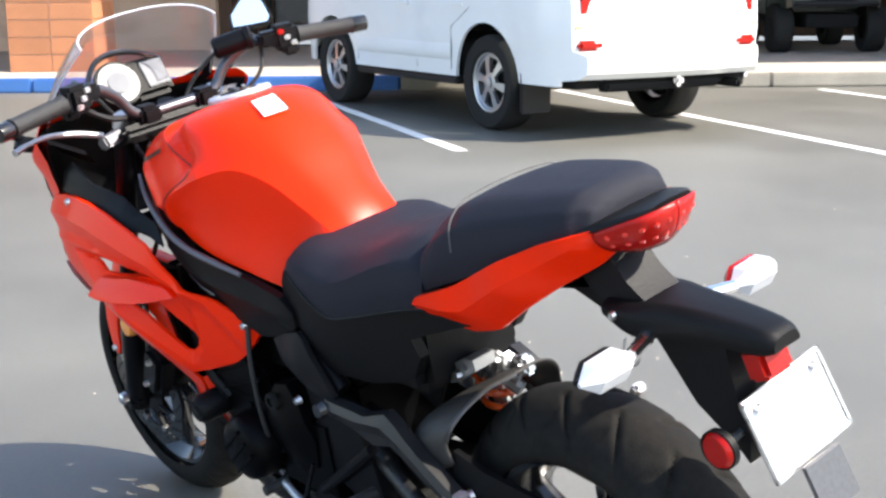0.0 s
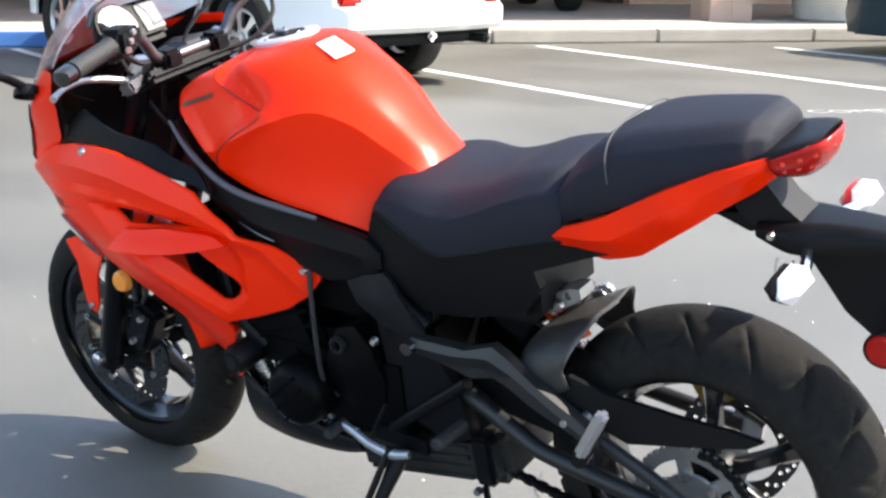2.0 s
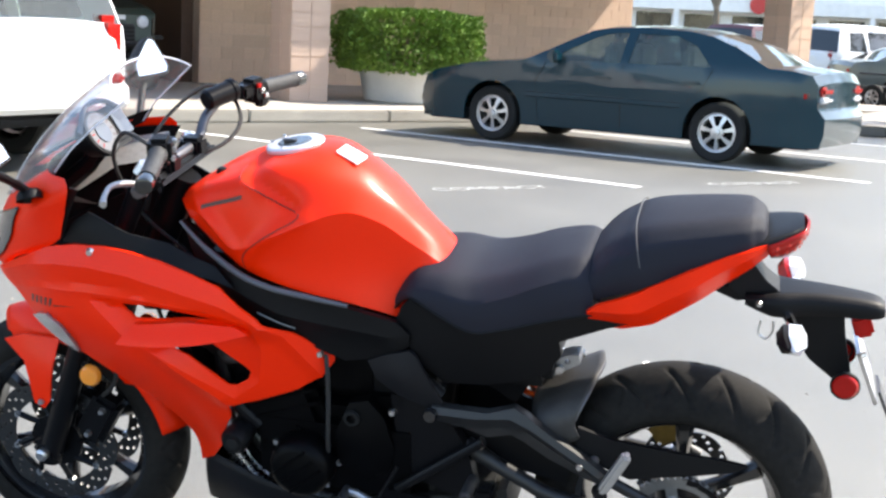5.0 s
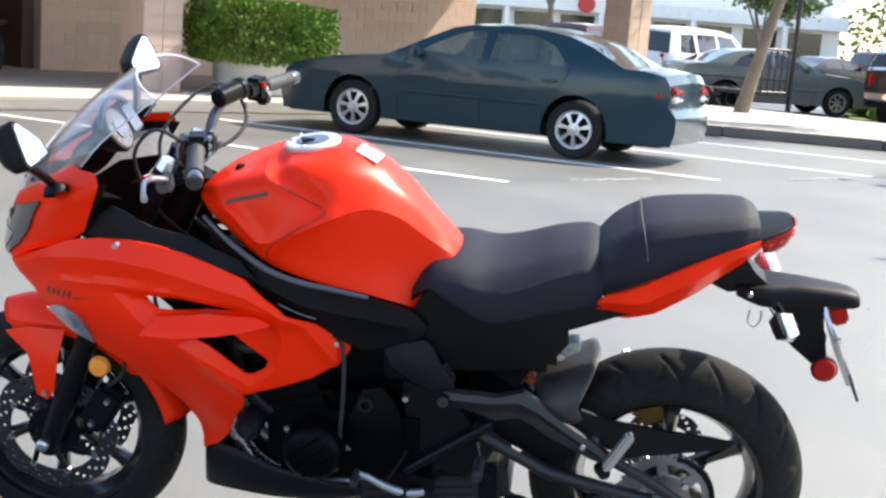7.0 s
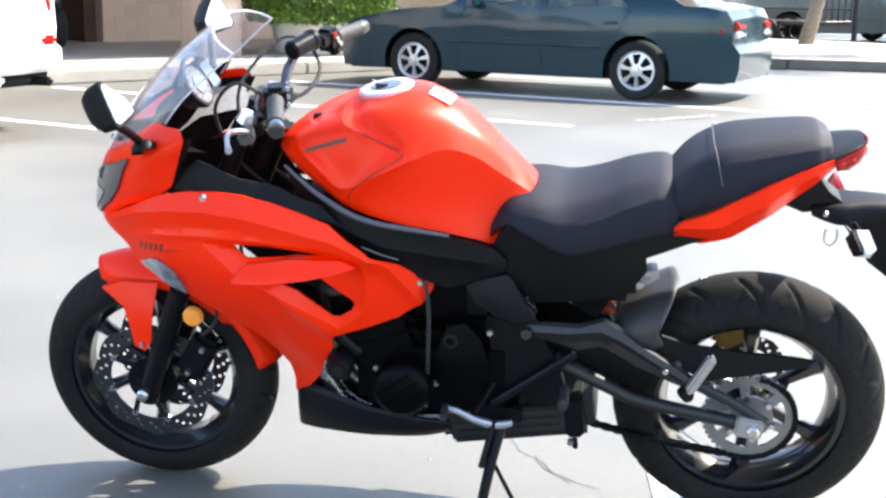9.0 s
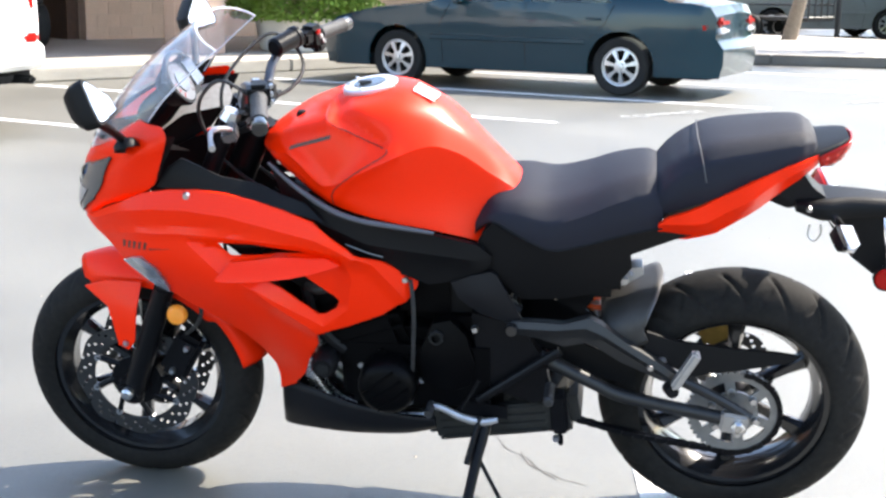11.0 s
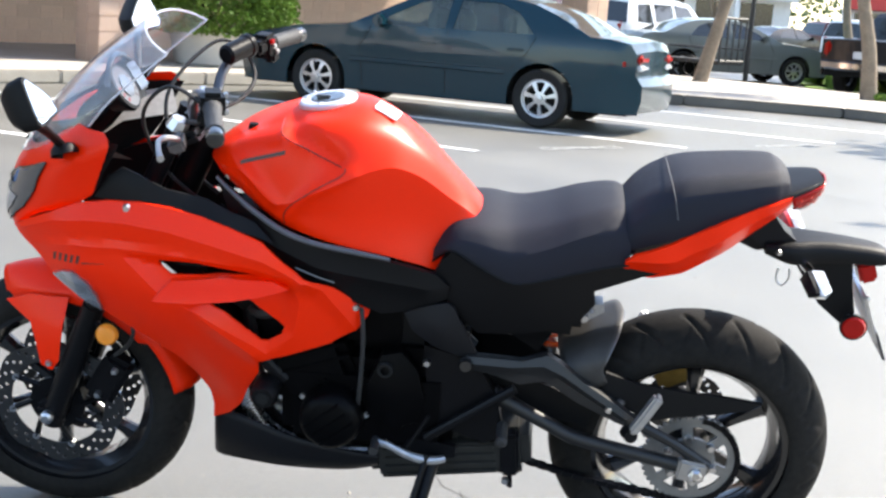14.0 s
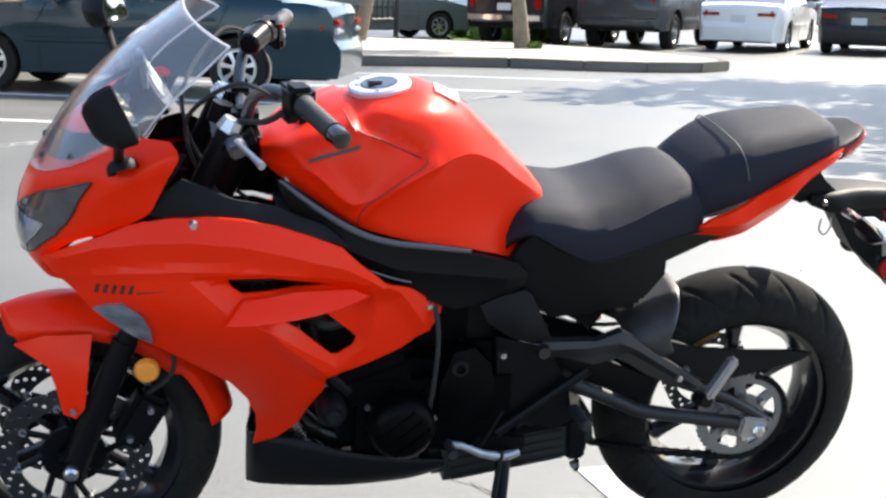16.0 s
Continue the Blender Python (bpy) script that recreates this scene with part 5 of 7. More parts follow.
def on_tank(x, zfrac):
    """A point on the tank's left skin: at the height zfrac."""
    rows = spline([[s[0], *s[1], *s[2], *s[3], *s[4], s[5]] for s in TANK], 200)
    r = rows[np.argmin(abs(rows[:, 0] - x))]
    pts = np.concatenate([spline([(r[1], r[2]), (r[3], r[4]), (r[5], r[6])], 12), spline([(r[5], r[6]), (r[7], r[8]), (r[7] * 0.5, r[8] + (r[9] - r[8]) * 0.8), (0, r[9])], 25)[1:]])
    for (y0, z0), (y1, z1) in zip(pts[:-1], pts[1:]):
        if z0 <= zfrac <= z1:
            k = (zfrac - z0) / max(z1 - z0, 1e-9)
            return x, -float(y0 + (y1 - y0) * k) - 0.0008, float(zfrac)
    i = int(np.argmin(abs(pts[:, 1] - zfrac)))
    return x, -float(pts[i, 0]) - 0.0008, float(pts[i, 1])


seam = [tank_skin(*on_tank(x, f)) for x, f in ((-0.869, 0.804), (-0.868, 0.829), (-0.856, 0.850), (-0.828, 0.874), (-0.801, 0.893), (-0.758, 0.918), (-0.749, 0.930), (-0.760, 0.938), (-0.793, 0.951), (-0.831, 0.964), (-0.872, 0.978), (-0.885, 0.987), (-0.890, 0.996))]
part("tank_seam", tube(seam, 0.0014, 5, 90), SEAM_RED, tank)
logo = [tank_skin(*on_tank(x, f)) for x, f in zip(np.linspace(-0.960, -0.870, 16), np.linspace(0.921, 0.951, 16))]
part("tank_badge", loft([[(x, y - 0.0030, z - 0.0038), (x, y - 0.0004, z + 0.0038)] for x, y, z in logo]), BADGE, tank, "dark maker's badge bar", 0)
s0 = [(-0.712, -0.038, 1.0205), (-0.668, -0.045, 1.0005), (-0.660, 0.0, 1.0025), (-0.706, 0.006, 1.0225)]
part("sticker", ([(x, y, z + 0.0012) for x, y, z in s0] + [(x, y, z - 0.002) for x, y, z in s0], [(0, 1, 2, 3), (0, 4, 5, 1), (1, 5, 6, 2), (2, 6, 7, 3), (3, 7, 4, 0)]), WHITE_PATCH, tank, "small white patch on top of the tank", 0)
part("tank_bolt", moved(lathe([(0, -0.006), (0.006, -0.006), (0.008, 0)], 10), Matrix.Translation((-0.992, -0.108, 0.878))), STEEL, tank)
part("tank_nose", moved(lathe([(0, 0.008), (0.009, 0.007), (0.012, 0.0), (0.012, -0.006)], 14), Matrix.Translation((-0.955, -0.045, 0.964)) @ pose(0, 0, 0, 90)), BLACK_PLASTIC, tank)

# seats
seat_rows = [(-0.575, (0.118, 0.728), (0.118, 0.742), (0.112, 0.756), (0.08, 0.770), 0.778),
             (-0.535, (0.150, 0.768), (0.150, 0.776), (0.143, 0.788), (0.110, 0.806), 0.814),
             (-0.480, (0.165, 0.746), (0.164, 0.766), (0.157, 0.788), (0.126, 0.812), 0.823),
             (-0.410, (0.168, 0.716), (0.170, 0.750), (0.164, 0.778), (0.120, 0.808), 0.818),
             (-0.345, (0.162, 0.726), (0.165, 0.760), (0.160, 0.795), (0.115, 0.823), 0.832),
             (-0.280, (0.154, 0.744), (0.158, 0.785), (0.150, 0.822), (0.105, 0.848), 0.857),
             (-0.215, (0.146, 0.760), (0.148, 0.800), (0.136, 0.838), (0.095, 0.862), 0.869),
             (-0.182, (0.140, 0.765), (0.140, 0.800), (0.126, 0.830), (0.085, 0.850), 0.858)]
rider = part("rider_seat", body(seat_rows, 40, 7, 10), SEAT, bike, "black vinyl rider seat", 40)
edge = [(x, -(w[0] + 0.0005), w[1] + 0.004) for x, w, *_ in seat_rows]
for sgn in (-1, 1):
    part("seat_piping", tube([(x, -sgn * y, z) for x, y, z in edge], 0.0030, 6, 40), BLACK_PLASTIC, rider)
pillion_rows = [(-0.196, (0.128, 0.792), (0.130, 0.812), (0.122, 0.836), (0.08, 0.856), 0.862),
                (-0.170, (0.136, 0.802), (0.140, 0.832), (0.130, 0.862), (0.09, 0.886), 0.892),
                (-0.135, (0.138, 0.815), (0.142, 0.850), (0.132, 0.886), (0.095, 0.912), 0.920),
                (-0.080, (0.136, 0.836), (0.138, 0.872), (0.128, 0.910), (0.095, 0.936), 0.944),
                (0.020, (0.122, 0.875), (0.122, 0.900), (0.112, 0.930), (0.085, 0.952), 0.960),
                (0.085, (0.104, 0.900), (0.104, 0.920), (0.095, 0.942), (0.070, 0.960), 0.966),
                (0.106, (0.092, 0.907), (0.088, 0.925), (0.080, 0.944), (0.056, 0.957), 0.962),
                (0.120, (0.080, 0.912), (0.076, 0.925), (0.068, 0.939), (0.045, 0.949), 0.953),
                (0.126, (0.060, 0.916), (0.058, 0.923), (0.050, 0.931), (0.034, 0.937), 0.940)]
pillion = part("pillion_seat", body(pillion_rows, 44, 7, 10), SEAT, bike, "black vinyl passenger seat", 40)
part("seat_stitching", tube([(-0.098, 0.136, 0.872), (-0.106, 0.126, 0.908), (-0.112, 0.095, 0.930), (-0.115, 0.05, 0.936), (-0.115, 0, 0.9375), (-0.115, -0.05, 0.936), (-0.112, -0.095, 0.930), (-0.106, -0.128, 0.908), (-0.098, -0.139, 0.872)], 0.0014, 6, 40), SEAT_THREAD, pillion)
# strap gap between the seats
part("seat_bridge", box(-0.20, -0.17, -0.11, 0.11, 0.77, 0.825, 0.01), SEAT, bike)

# tail: red side panels, black cap, lens
tail_out = [(-0.190, 0.782), (-0.172, 0.798), (-0.099, 0.824), (-0.012, 0.871), (0.060, 0.902), (0.126, 0.920), (0.138, 0.900), (0.128, 0.880), (0.098, 0.853), (0.045, 0.822), (-0.010, 0.785), (-0.070, 0.742), (-0.130, 0.726), (-0.168, 0.734), (-0.190, 0.753)]
tail_y = tps([(-0.19, 0.79, 0.150), (-0.15, 0.734, 0.104), (-0.048, 0.735, 0.078), (0.03, 0.780, 0.058), (0.085, 0.83, 0.044), (0.132, 0.864, 0.021), (0.143, 0.922, 0.068), (0.10, 0.885, 0.082), (0.04, 0.884, 0.116), (-0.07, 0.839, 0.140), (-0.12, 0.785, 0.144), (0.0, 0.82, 0.122)])
TAIL_FOLD = [(-0.186, 0.783), (-0.092, 0.786), (0.000, 0.842), (0.112, 0.902)]
tail_fold = ridge(TAIL_FOLD, 0.013, 0.032)
mirrored("tail_panel", panel(tail_out, lambda x, z: tail_y(x, z) + tail_fold(x, z), 0.012, (), (TAIL_FOLD,), 0.012), RED, bike, "glossy red tail side panel", 22)
part("tail_core", body([(-0.18, (0.07, 0.760), (0.085, 0.775), (0.105, 0.79), (0.09, 0.80), 0.80), (-0.06, (0.045, 0.772), (0.065, 0.795), (0.104, 0.832), (0.09, 0.838), 0.838), (0.03, (0.028, 0.818), (0.048, 0.84), (0.09, 0.872), (0.08, 0.88), 0.88), (0.10, (0.025, 0.862), (0.04, 0.88), (0.065, 0.905), (0.05, 0.91), 0.912)], 16, 5, 6), BLACK_PLASTIC, bike)
part("tail_cap", body([(0.05, (0.112, 0.890), (0.112, 0.894), (0.110, 0.898), (0.07, 0.904), 0.906), (0.11, (0.094, 0.911), (0.093, 0.915), (0.088, 0.920), (0.06, 0.924), 0.925), (0.165, (0.066, 0.930), (0.065, 0.933), (0.061, 0.936), (0.045, 0.938), 0.939), (0.190, (0.042, 0.938), (0.041, 0.940), (0.038, 0.943), (0.028, 0.944), 0.945)], 16, 4, 6), BLACK_PLASTIC, bike, "black plastic tail cap")


def tail_lens(sgn):
    """One half of the wrapped lens: a bulged three-cornered patch from the side's front corner to the middle of the tail."""
    front, mid, tip = Vector((0.124, 0.080, 0.916)), Vector((0.184, 0.052, 0.936)), Vector((0.197, 0.0, 0.942))
    low_front, low_mid, low = Vector((0.134, 0.056, 0.886)), Vector((0.162, 0.032, 0.882)), Vector((0.172, 0.0, 0.882))
    upper, lower = spline([front, mid, tip], 13), spline([low_front, low_mid, low], 13)
    rows = []
    for i in range(13):
        p, q, u = Vector(upper[i]), Vector(lower[i]), i / 12
        rows.append([p.lerp(q, v) + Vector((0.010 * u, 0.010 * (1 - u), 0)) * (4 * v * (1 - v)) for v in np.linspace(0, 1, 7)])
    data = [tuple(p) for r in rows for p in r], grid_faces(13, 7)
    return (data if sgn > 0 else both_sides(data)), rows


for sgn in (-1, 1):
    data, lens_rows = tail_lens(sgn)
    lens = part("tail_light", data, TAIL_RED, bike, "red ribbed tail light lens wrapped round the tail", 50)
    thick = lens.modifiers.new("thickness", "SOLIDIFY")
    thick.thickness = 0.004
    for u in (2, 4, 6, 8, 10):
        for v in (2, 4):
            p = lens_rows[u][v]
            part("led", moved(lathe([(0, -0.004), (0.004, -0.003), (0.006, 0.001)], 8), Matrix.Translation((p.x + 0.001, sgn * (p.y + 0.001), p.z)) @ pose(0, 0, 0, 0, 0, 35 if sgn < 0 else 145)), LED_RED, lens)

# rear mudguard, lamps, plate
guard = part("mudguard", body([(0.096, (0.052, 0.782), (0.055, 0.788), (0.055, 0.796), (0.045, 0.802), 0.803), (0.15, (0.060, 0.766), (0.064, 0.776), (0.062, 0.794), (0.05, 0.806), 0.808), (0.20, (0.050, 0.768), (0.053, 0.780), (0.050, 0.796), (0.038, 0.808), 0.810), (0.26, (0.042, 0.770), (0.045, 0.782), (0.042, 0.796), (0.03, 0.806), 0.808), (0.33, (0.034, 0.768), (0.036, 0.778), (0.033, 0.790), (0.024, 0.798), 0.800), (0.352, (0.026, 0.772), (0.026, 0.779), (0.022, 0.786), (0.015, 0.789), 0.790)], 30, 6, 8), BLACK_PLASTIC, bike, "black plastic rear mudguard")
part("guard_screw", moved(lathe([(0, -0.006), (0.005, -0.006), (0.007, 0)], 10), pose(0.122, -0.060, 0.790)), STEEL, guard)
part("tail_arm", loft([[(x - 0.03, -0.038, z), (x + 0.035, -0.036, z + 0.02), (x + 0.035, 0.036, z + 0.02), (x - 0.03, 0.038, z)] for x, z in ((0.06, 0.855), (0.095, 0.81), (0.14, 0.775))], True), GREY_PLASTIC, bike, "grey plastic arm under the tail")
part("arm_cover", loft([[(x - 0.03, -0.036, z - 0.010), (x + 0.018, -0.036, z), (x + 0.018, 0.036, z), (x - 0.03, 0.036, z - 0.010)] for x, z in ((-0.02, 0.800), (0.06, 0.812), (0.11, 0.792))], True), BLACK_PLASTIC, bike)
leg = [(0.155, 0.772), (0.280, 0.772), (0.286, 0.725), (0.306, 0.640), (0.302, 0.606), (0.284, 0.626), (0.224, 0.673)]
part("plate_arm", moved(flat_plate(leg, 0.062, (), 0.06), Matrix()), BLACK_PLASTIC, bike, "black plastic arm that carries the plate", 30)
plate_m = pose(0.330, 0.036, 0.655, 3, -22, 0)
plate = part("number_plate", moved(box(-0.002, 0.002, -0.083, 0.083, -0.054, 0.054, 0.0015), plate_m), PLATE_WHITE, bike, "white metal number plate in a steel frame", 30)
part("plate_frame", moved(join(box(-0.003, 0.0045, -0.087, 0.087, 0.049, 0.058, 0.002), box(-0.003, 0.0045, -0.087, 0.087, -0.058, -0.049, 0.002), box(-0.003, 0.0045, -0.087, -0.078, -0.058, 0.058, 0.002), box(-0.003, 0.0045, 0.078, 0.087, -0.058, 0.058, 0.002)), plate_m), STEEL, plate)
for k in range(6):
    part("plate_bar", moved(box(0.002, 0.0028, -0.062 + k * 0.022, -0.048 + k * 0.022, -0.022, 0.022), plate_m), PLATE_BAR, plate, smooth=0)
for y in (-0.062, 0.062):
    part("plate_bolt", moved(lathe([(0, -0.012), (0.006, -0.012), (0.007, 0)], 8), plate_m @ pose(0, y, 0.040, 0, 0, 90)), STEEL, plate)
part("plate_lamp", moved(box(-0.018, 0.018, -0.028, 0.028, -0.022, 0.022, 0.006), pose(0.316, 0.004, 0.745, 0, -20)), TAIL_RED, bike, "small red lamp above the plate")
part("mud_tongue", moved(box(-0.003, 0.003, -0.04, 0.04, -0.07, 0.0, 0.002), pose(0.362, 0.035, 0.605, 0, -24)), GUNMETAL, bike)
for sgn in (-1, 1):
    side_ref = part("reflector", moved(lathe([(0, -0.010), (0.021, -0.009), (0.025, -0.004), (0.026, 0.004)], 24), pose(0.292, sgn * 0.076, 0.646, 0, 0, 0 if sgn < 0 else 180) @ pose(0, 0, 0, 0, 0, -8)), TAIL_RED, bike, "round red reflector")
    part("reflector_rim", moved(lathe([(0.025, -0.004), (0.0275, -0.004), (0.0275, 0.006), (0.018, 0.006)], 24), pose(0.292, sgn * 0.076, 0.646)), BLACK_PLASTIC, side_ref)
    part("reflector_arm", tube([(0.292, sgn * 0.074, 0.646), (0.292, sgn * 0.02, 0.65)], 0.006, 6), STEEL, side_ref)


def turn_lamp(x, y, z, sgn):
    """Wedge-shaped clear indicator on a short stalk."""
    rows = []
    for t, s in ((-0.052, 0.15), (-0.028, 0.95), (0.022, 1.0), (0.045, 0.30)):
        rows.append([(0.019 * s * math.cos(a) * 1.2, t, 0.023 * s * math.sin(a)) for a in np.linspace(0, 2 * math.pi, 7)[:-1]])
    m = pose(x, y, z, 0, 0, 0)
    home = part("turn_signal", moved(loft(rows, True), m), LAMP_WHITE, bike, "clear wedge-shaped turn signal", 20)
    part("turn_back", moved(loft([[(p[0] - 0.010, p[1] * 0.96, p[2] * 0.96) for p in r] for r in rows], True), m), TAIL_RED if sgn > 0 else BLACK_PLASTIC, home)
    part("turn_stalk", tube([(x, y - sgn * 0.045, z), (x - 0.012, sgn * 0.058, z + 0.005)], [0.009, 0.011], 8), CHROME, home)


turn_lamp(0.188, -0.150, 0.765, -1)
turn_lamp(0.188, 0.158, 0.778, 1)
part("helmet_hook", tube([(0.128, -0.05, 0.752), (0.126, -0.052, 0.728), (0.140, -0.052, 0.716), (0.152, -0.05, 0.732), (0.150, -0.048, 0.752)], 0.0022, 6, 20), STEEL, bike)

# side fairing
fair_out = [(-1.424, 0.755), (-1.348, 0.795), (-1.273, 0.831), (-1.206, 0.846), (-1.142, 0.850), (-1.082, 0.844), (-1.023, 0.830), (-0.966, 0.809), (-0.904, 0.782), (-0.865, 0.744), (-0.821, 0.707), (-0.765, 0.679), (-0.730, 0.650), (-0.695, 0.622),
            (-0.697, 0.610), (-0.719, 0.580), (-0.772, 0.546), (-0.858, 0.516), (-0.918, 0.499), (-0.921, 0.465), (-0.947, 0.418), (-0.966, 0.366), (-1.000, 0.320), (-1.043, 0.289), (-1.038, 0.329), (-1.041, 0.373), (-1.062, 0.432), (-1.096, 0.484), (-1.157, 0.531),
            (-1.209, 0.567), (-1.239, 0.590), (-1.272, 0.607), (-1.305, 0.634), (-1.342, 0.661), (-1.372, 0.697), (-1.403, 0.724)]
fair_y = tps([(-1.405, 0.765, 0.155), (-1.339, 0.804, 0.185), (-1.238, 0.84, 0.21), (-1.157, 0.854, 0.222), (-1.048, 0.838, 0.225), (-0.944, 0.812, 0.215), (-0.888, 0.778, 0.208), (-0.834, 0.716, 0.195), (-0.768, 0.661, 0.17),
              (-0.691, 0.613, 0.138), (-0.776, 0.538, 0.155), (-0.902, 0.491, 0.168), (-0.939, 0.401, 0.138), (-0.98, 0.317, 0.095), (-1.037, 0.291, 0.06), (-1.036, 0.362, 0.085), (-1.064, 0.422, 0.115), (-1.156, 0.534, 0.168),
              (-1.219, 0.599, 0.19), (-1.332, 0.669, 0.18), (-1.27, 0.70, 0.222), (-1.10, 0.74, 0.240), (-1.08, 0.65, 0.245), (-0.98, 0.60, 0.222), (-1.0, 0.72, 0.236)])
SHOULDER = [(-1.400, 0.757), (-1.326, 0.790), (-1.247, 0.806), (-1.169, 0.811), (-1.083, 0.802), (-1.002, 0.781), (-0.899, 0.747), (-0.825, 0.700)]
WAIST = [(-1.383, 0.723), (-1.277, 0.748), (-1.184, 0.756), (-1.086, 0.753), (-1.003, 0.743), (-0.900, 0.722)]
HEEL = [(-0.815, 0.700), (-0.786, 0.678), (-0.719, 0.580)]
LOWER = [(-1.035, 0.638), (-0.982, 0.579), (-0.919, 0.512)]
shoulder, waist, heel, lower_fold = ridge(SHOULDER, 0.017, 0.045), ridge(WAIST, 0.006, 0.016), ridge(HEEL, 0.011, 0.028), ridge(LOWER, 0.012, 0.030)
vent_1 = [(-1.108, 0.735), (-1.027, 0.735), (-0.978, 0.723), (-0.915, 0.708), (-0.990, 0.7045), (-1.034, 0.704), (-1.082, 0.703), (-1.100, 0.716)]
vent_2 = [(-1.026, 0.659), (-0.954, 0.6655), (-0.939, 0.660), (-0.864, 0.583), (-0.871, 0.566), (-0.898, 0.549), (-0.912, 0.552), (-0.980, 0.624)]


POCKET = [(-1.184, 0.746), (-1.050, 0.749), (-0.930, 0.731), (-0.845, 0.704), (-0.832, 0.640), (-0.845, 0.565), (-0.900, 0.522), (-1.028, 0.634), (-1.100, 0.664)]


def pocket(x, z):
    """How far the skin steps in round the two vents."""
    inside, near = False, 9.0
    for i in range(len(POCKET)):
        (x1, z1), (x2, z2) = POCKET[i], POCKET[i - 1]
        if (z1 > z) != (z2 > z) and x < (x2 - x1) * (z - z1) / (z2 - z1) + x1:
            inside = not inside
        t = min(1.0, max(0.0, ((x - x1) * (x2 - x1) + (z - z1) * (z2 - z1)) / ((x2 - x1) ** 2 + (z2 - z1) ** 2)))
        near = min(near, math.hypot(x - x1 - t * (x2 - x1), z - z1 - t * (z2 - z1)))
    return 0.020 * min(1.0, near / 0.030) if inside else 0.0


def fair_depth(x, z):
    return fair_y(x, z) + max(shoulder(x, z), waist(x, z)) + max(heel(x, z), lower_fold(x, z)) - pocket(x, z)


fair_folds = (SHOULDER, WAIST, HEEL, LOWER, POCKET + POCKET[:1])
fairing_data = panel(fair_out, fair_depth, 0.006, (vent_1, vent_2), fair_folds, 0.014)
for sgn in (-1, 1):
    data = fairing_data if sgn < 0 else both_sides(fairing_data)
    fairing = part("side_fairing", data, RED, bike, "glossy red side fairing with two vents", 24)
    strake = [(-1.112, 0.660), (-1.080, 0.696), (-0.985, 0.705), (-0.880, 0.698), (-0.850, 0.684), (-0.905, 0.673), (-0.954, 0.666), (-1.026, 0.661)]
    part("strake", panel(strake, lambda x, z: fair_y(x, z) - 0.004 + 0.026 * min(1, max(0, 1 - (z - 0.660 - (x + 1.11) * 0.055) / 0.034)), 0.03, (), (), 0.012, sgn), RED, fairing, smooth=24)
    if sgn > 0:
        part("fairing_lining", panel(fair_out, lambda x, z: fair_y(x, z) - 0.034, 0.004, (vent_1, vent_2), (), 0.05, sgn), BLACK_PLASTIC, fairing)
    for vent, dy in ((vent_1, 0.03), (vent_2, 0.035)):
        part("vent_lining", panel([(x, z) for x, z in vent], lambda x, z: fair_y(x, z) - dy - 0.035, 0.004, (), (), 0.05, sgn), BLACK_PLASTIC, fairing)
    lens = [(-1.339, 0.664), (-1.312, 0.680), (-1.286, 0.687), (-1.254, 0.665), (-1.240, 0.630), (-1.237, 0.594), (-1.269, 0.610), (-1.302, 0.637)]
    part("front_turn_signal", panel(lens, lambda x, z: fair_y(x, z) + 0.010, 0.02, (), (), 0.02, sgn), FRONT_LENS, fairing, "clear turn signal set into the fairing")
    # dark letters of the maker's mark, as plain strokes, and the line behind them
    for k in range(5):
        x = -1.335 + k * 0.0145
        part("badge_bar", panel([(x, 0.699 + k * 0.002), (x + 0.0065, 0.699 + k * 0.002), (x + 0.0115, 0.717 + k * 0.002), (x + 0.005, 0.717 + k * 0.002)], lambda p, q: fair_depth(p, q) + 0.0012, 0.002, (), (), 0.03, sgn), BADGE, fairing, smooth=0)
    part("badge_bar", panel([(-1.262, 0.709), (-1.212, 0.717), (-1.262, 0.7125)], lambda p, q: fair_depth(p, q) + 0.0012, 0.002, (), (), 0.03, sgn), BADGE, fairing, smooth=0)
    for bx, bz in ((-0.722, 0.630), (-1.165, 0.838)):
        part("fairing_bolt", moved(lathe([(0, -0.006), (0.006, -0.006), (0.009, 0.002)], 10), pose(bx, sgn * (fair_depth(bx, bz)), bz, 0, 0, 0 if sgn < 0 else 180)), STEEL, fairing)
    cover = [(-1.238, 0.846), (-1.212, 0.888), (-1.182, 0.908), (-1.150, 0.898), (-1.095, 0.872), (-1.018, 0.850), (-0.928, 0.808), (-0.885, 0.772), (-0.992, 0.806), (-1.109, 0.842)]
    cov_y = tps([(-1.238, 0.846, 0.205), (-1.163, 0.94, 0.205), (-1.107, 0.888, 0.20), (-1.018, 0.86, 0.175), (-0.928, 0.81, 0.17), (-0.885, 0.772, 0.19), (-0.992, 0.806, 0.212), (-1.109, 0.842, 0.216)])
    part("inner_cover", panel(cover, lambda x, z: cov_y(x, z) - 9 * max(0, z - 0.868 + 0.30 * max(0, x + 1.12)) ** 2, 0.004, (), (), 0.02, sgn), BLACK_PLASTIC, bike, "black plastic cover between fairing and tank")

# nose: cowl, headlights, screen
NOSE = [(0.690, -1.436, -1.385, 0.115), (0.725, -1.458, -1.390, 0.138), (0.770, -1.470, -1.392, 0.158), (0.815, -1.466, -1.30, 0.192), (0.850, -1.455, -1.242, 0.212), (0.885, -1.436, -1.224, 0.224), (0.925, -1.400, -1.205, 0.234), (0.965, -1.350, -1.180, 0.240), (0.990, -1.300, -1.200, 0.226)]
nose_rows = spline(NOSE, 120)


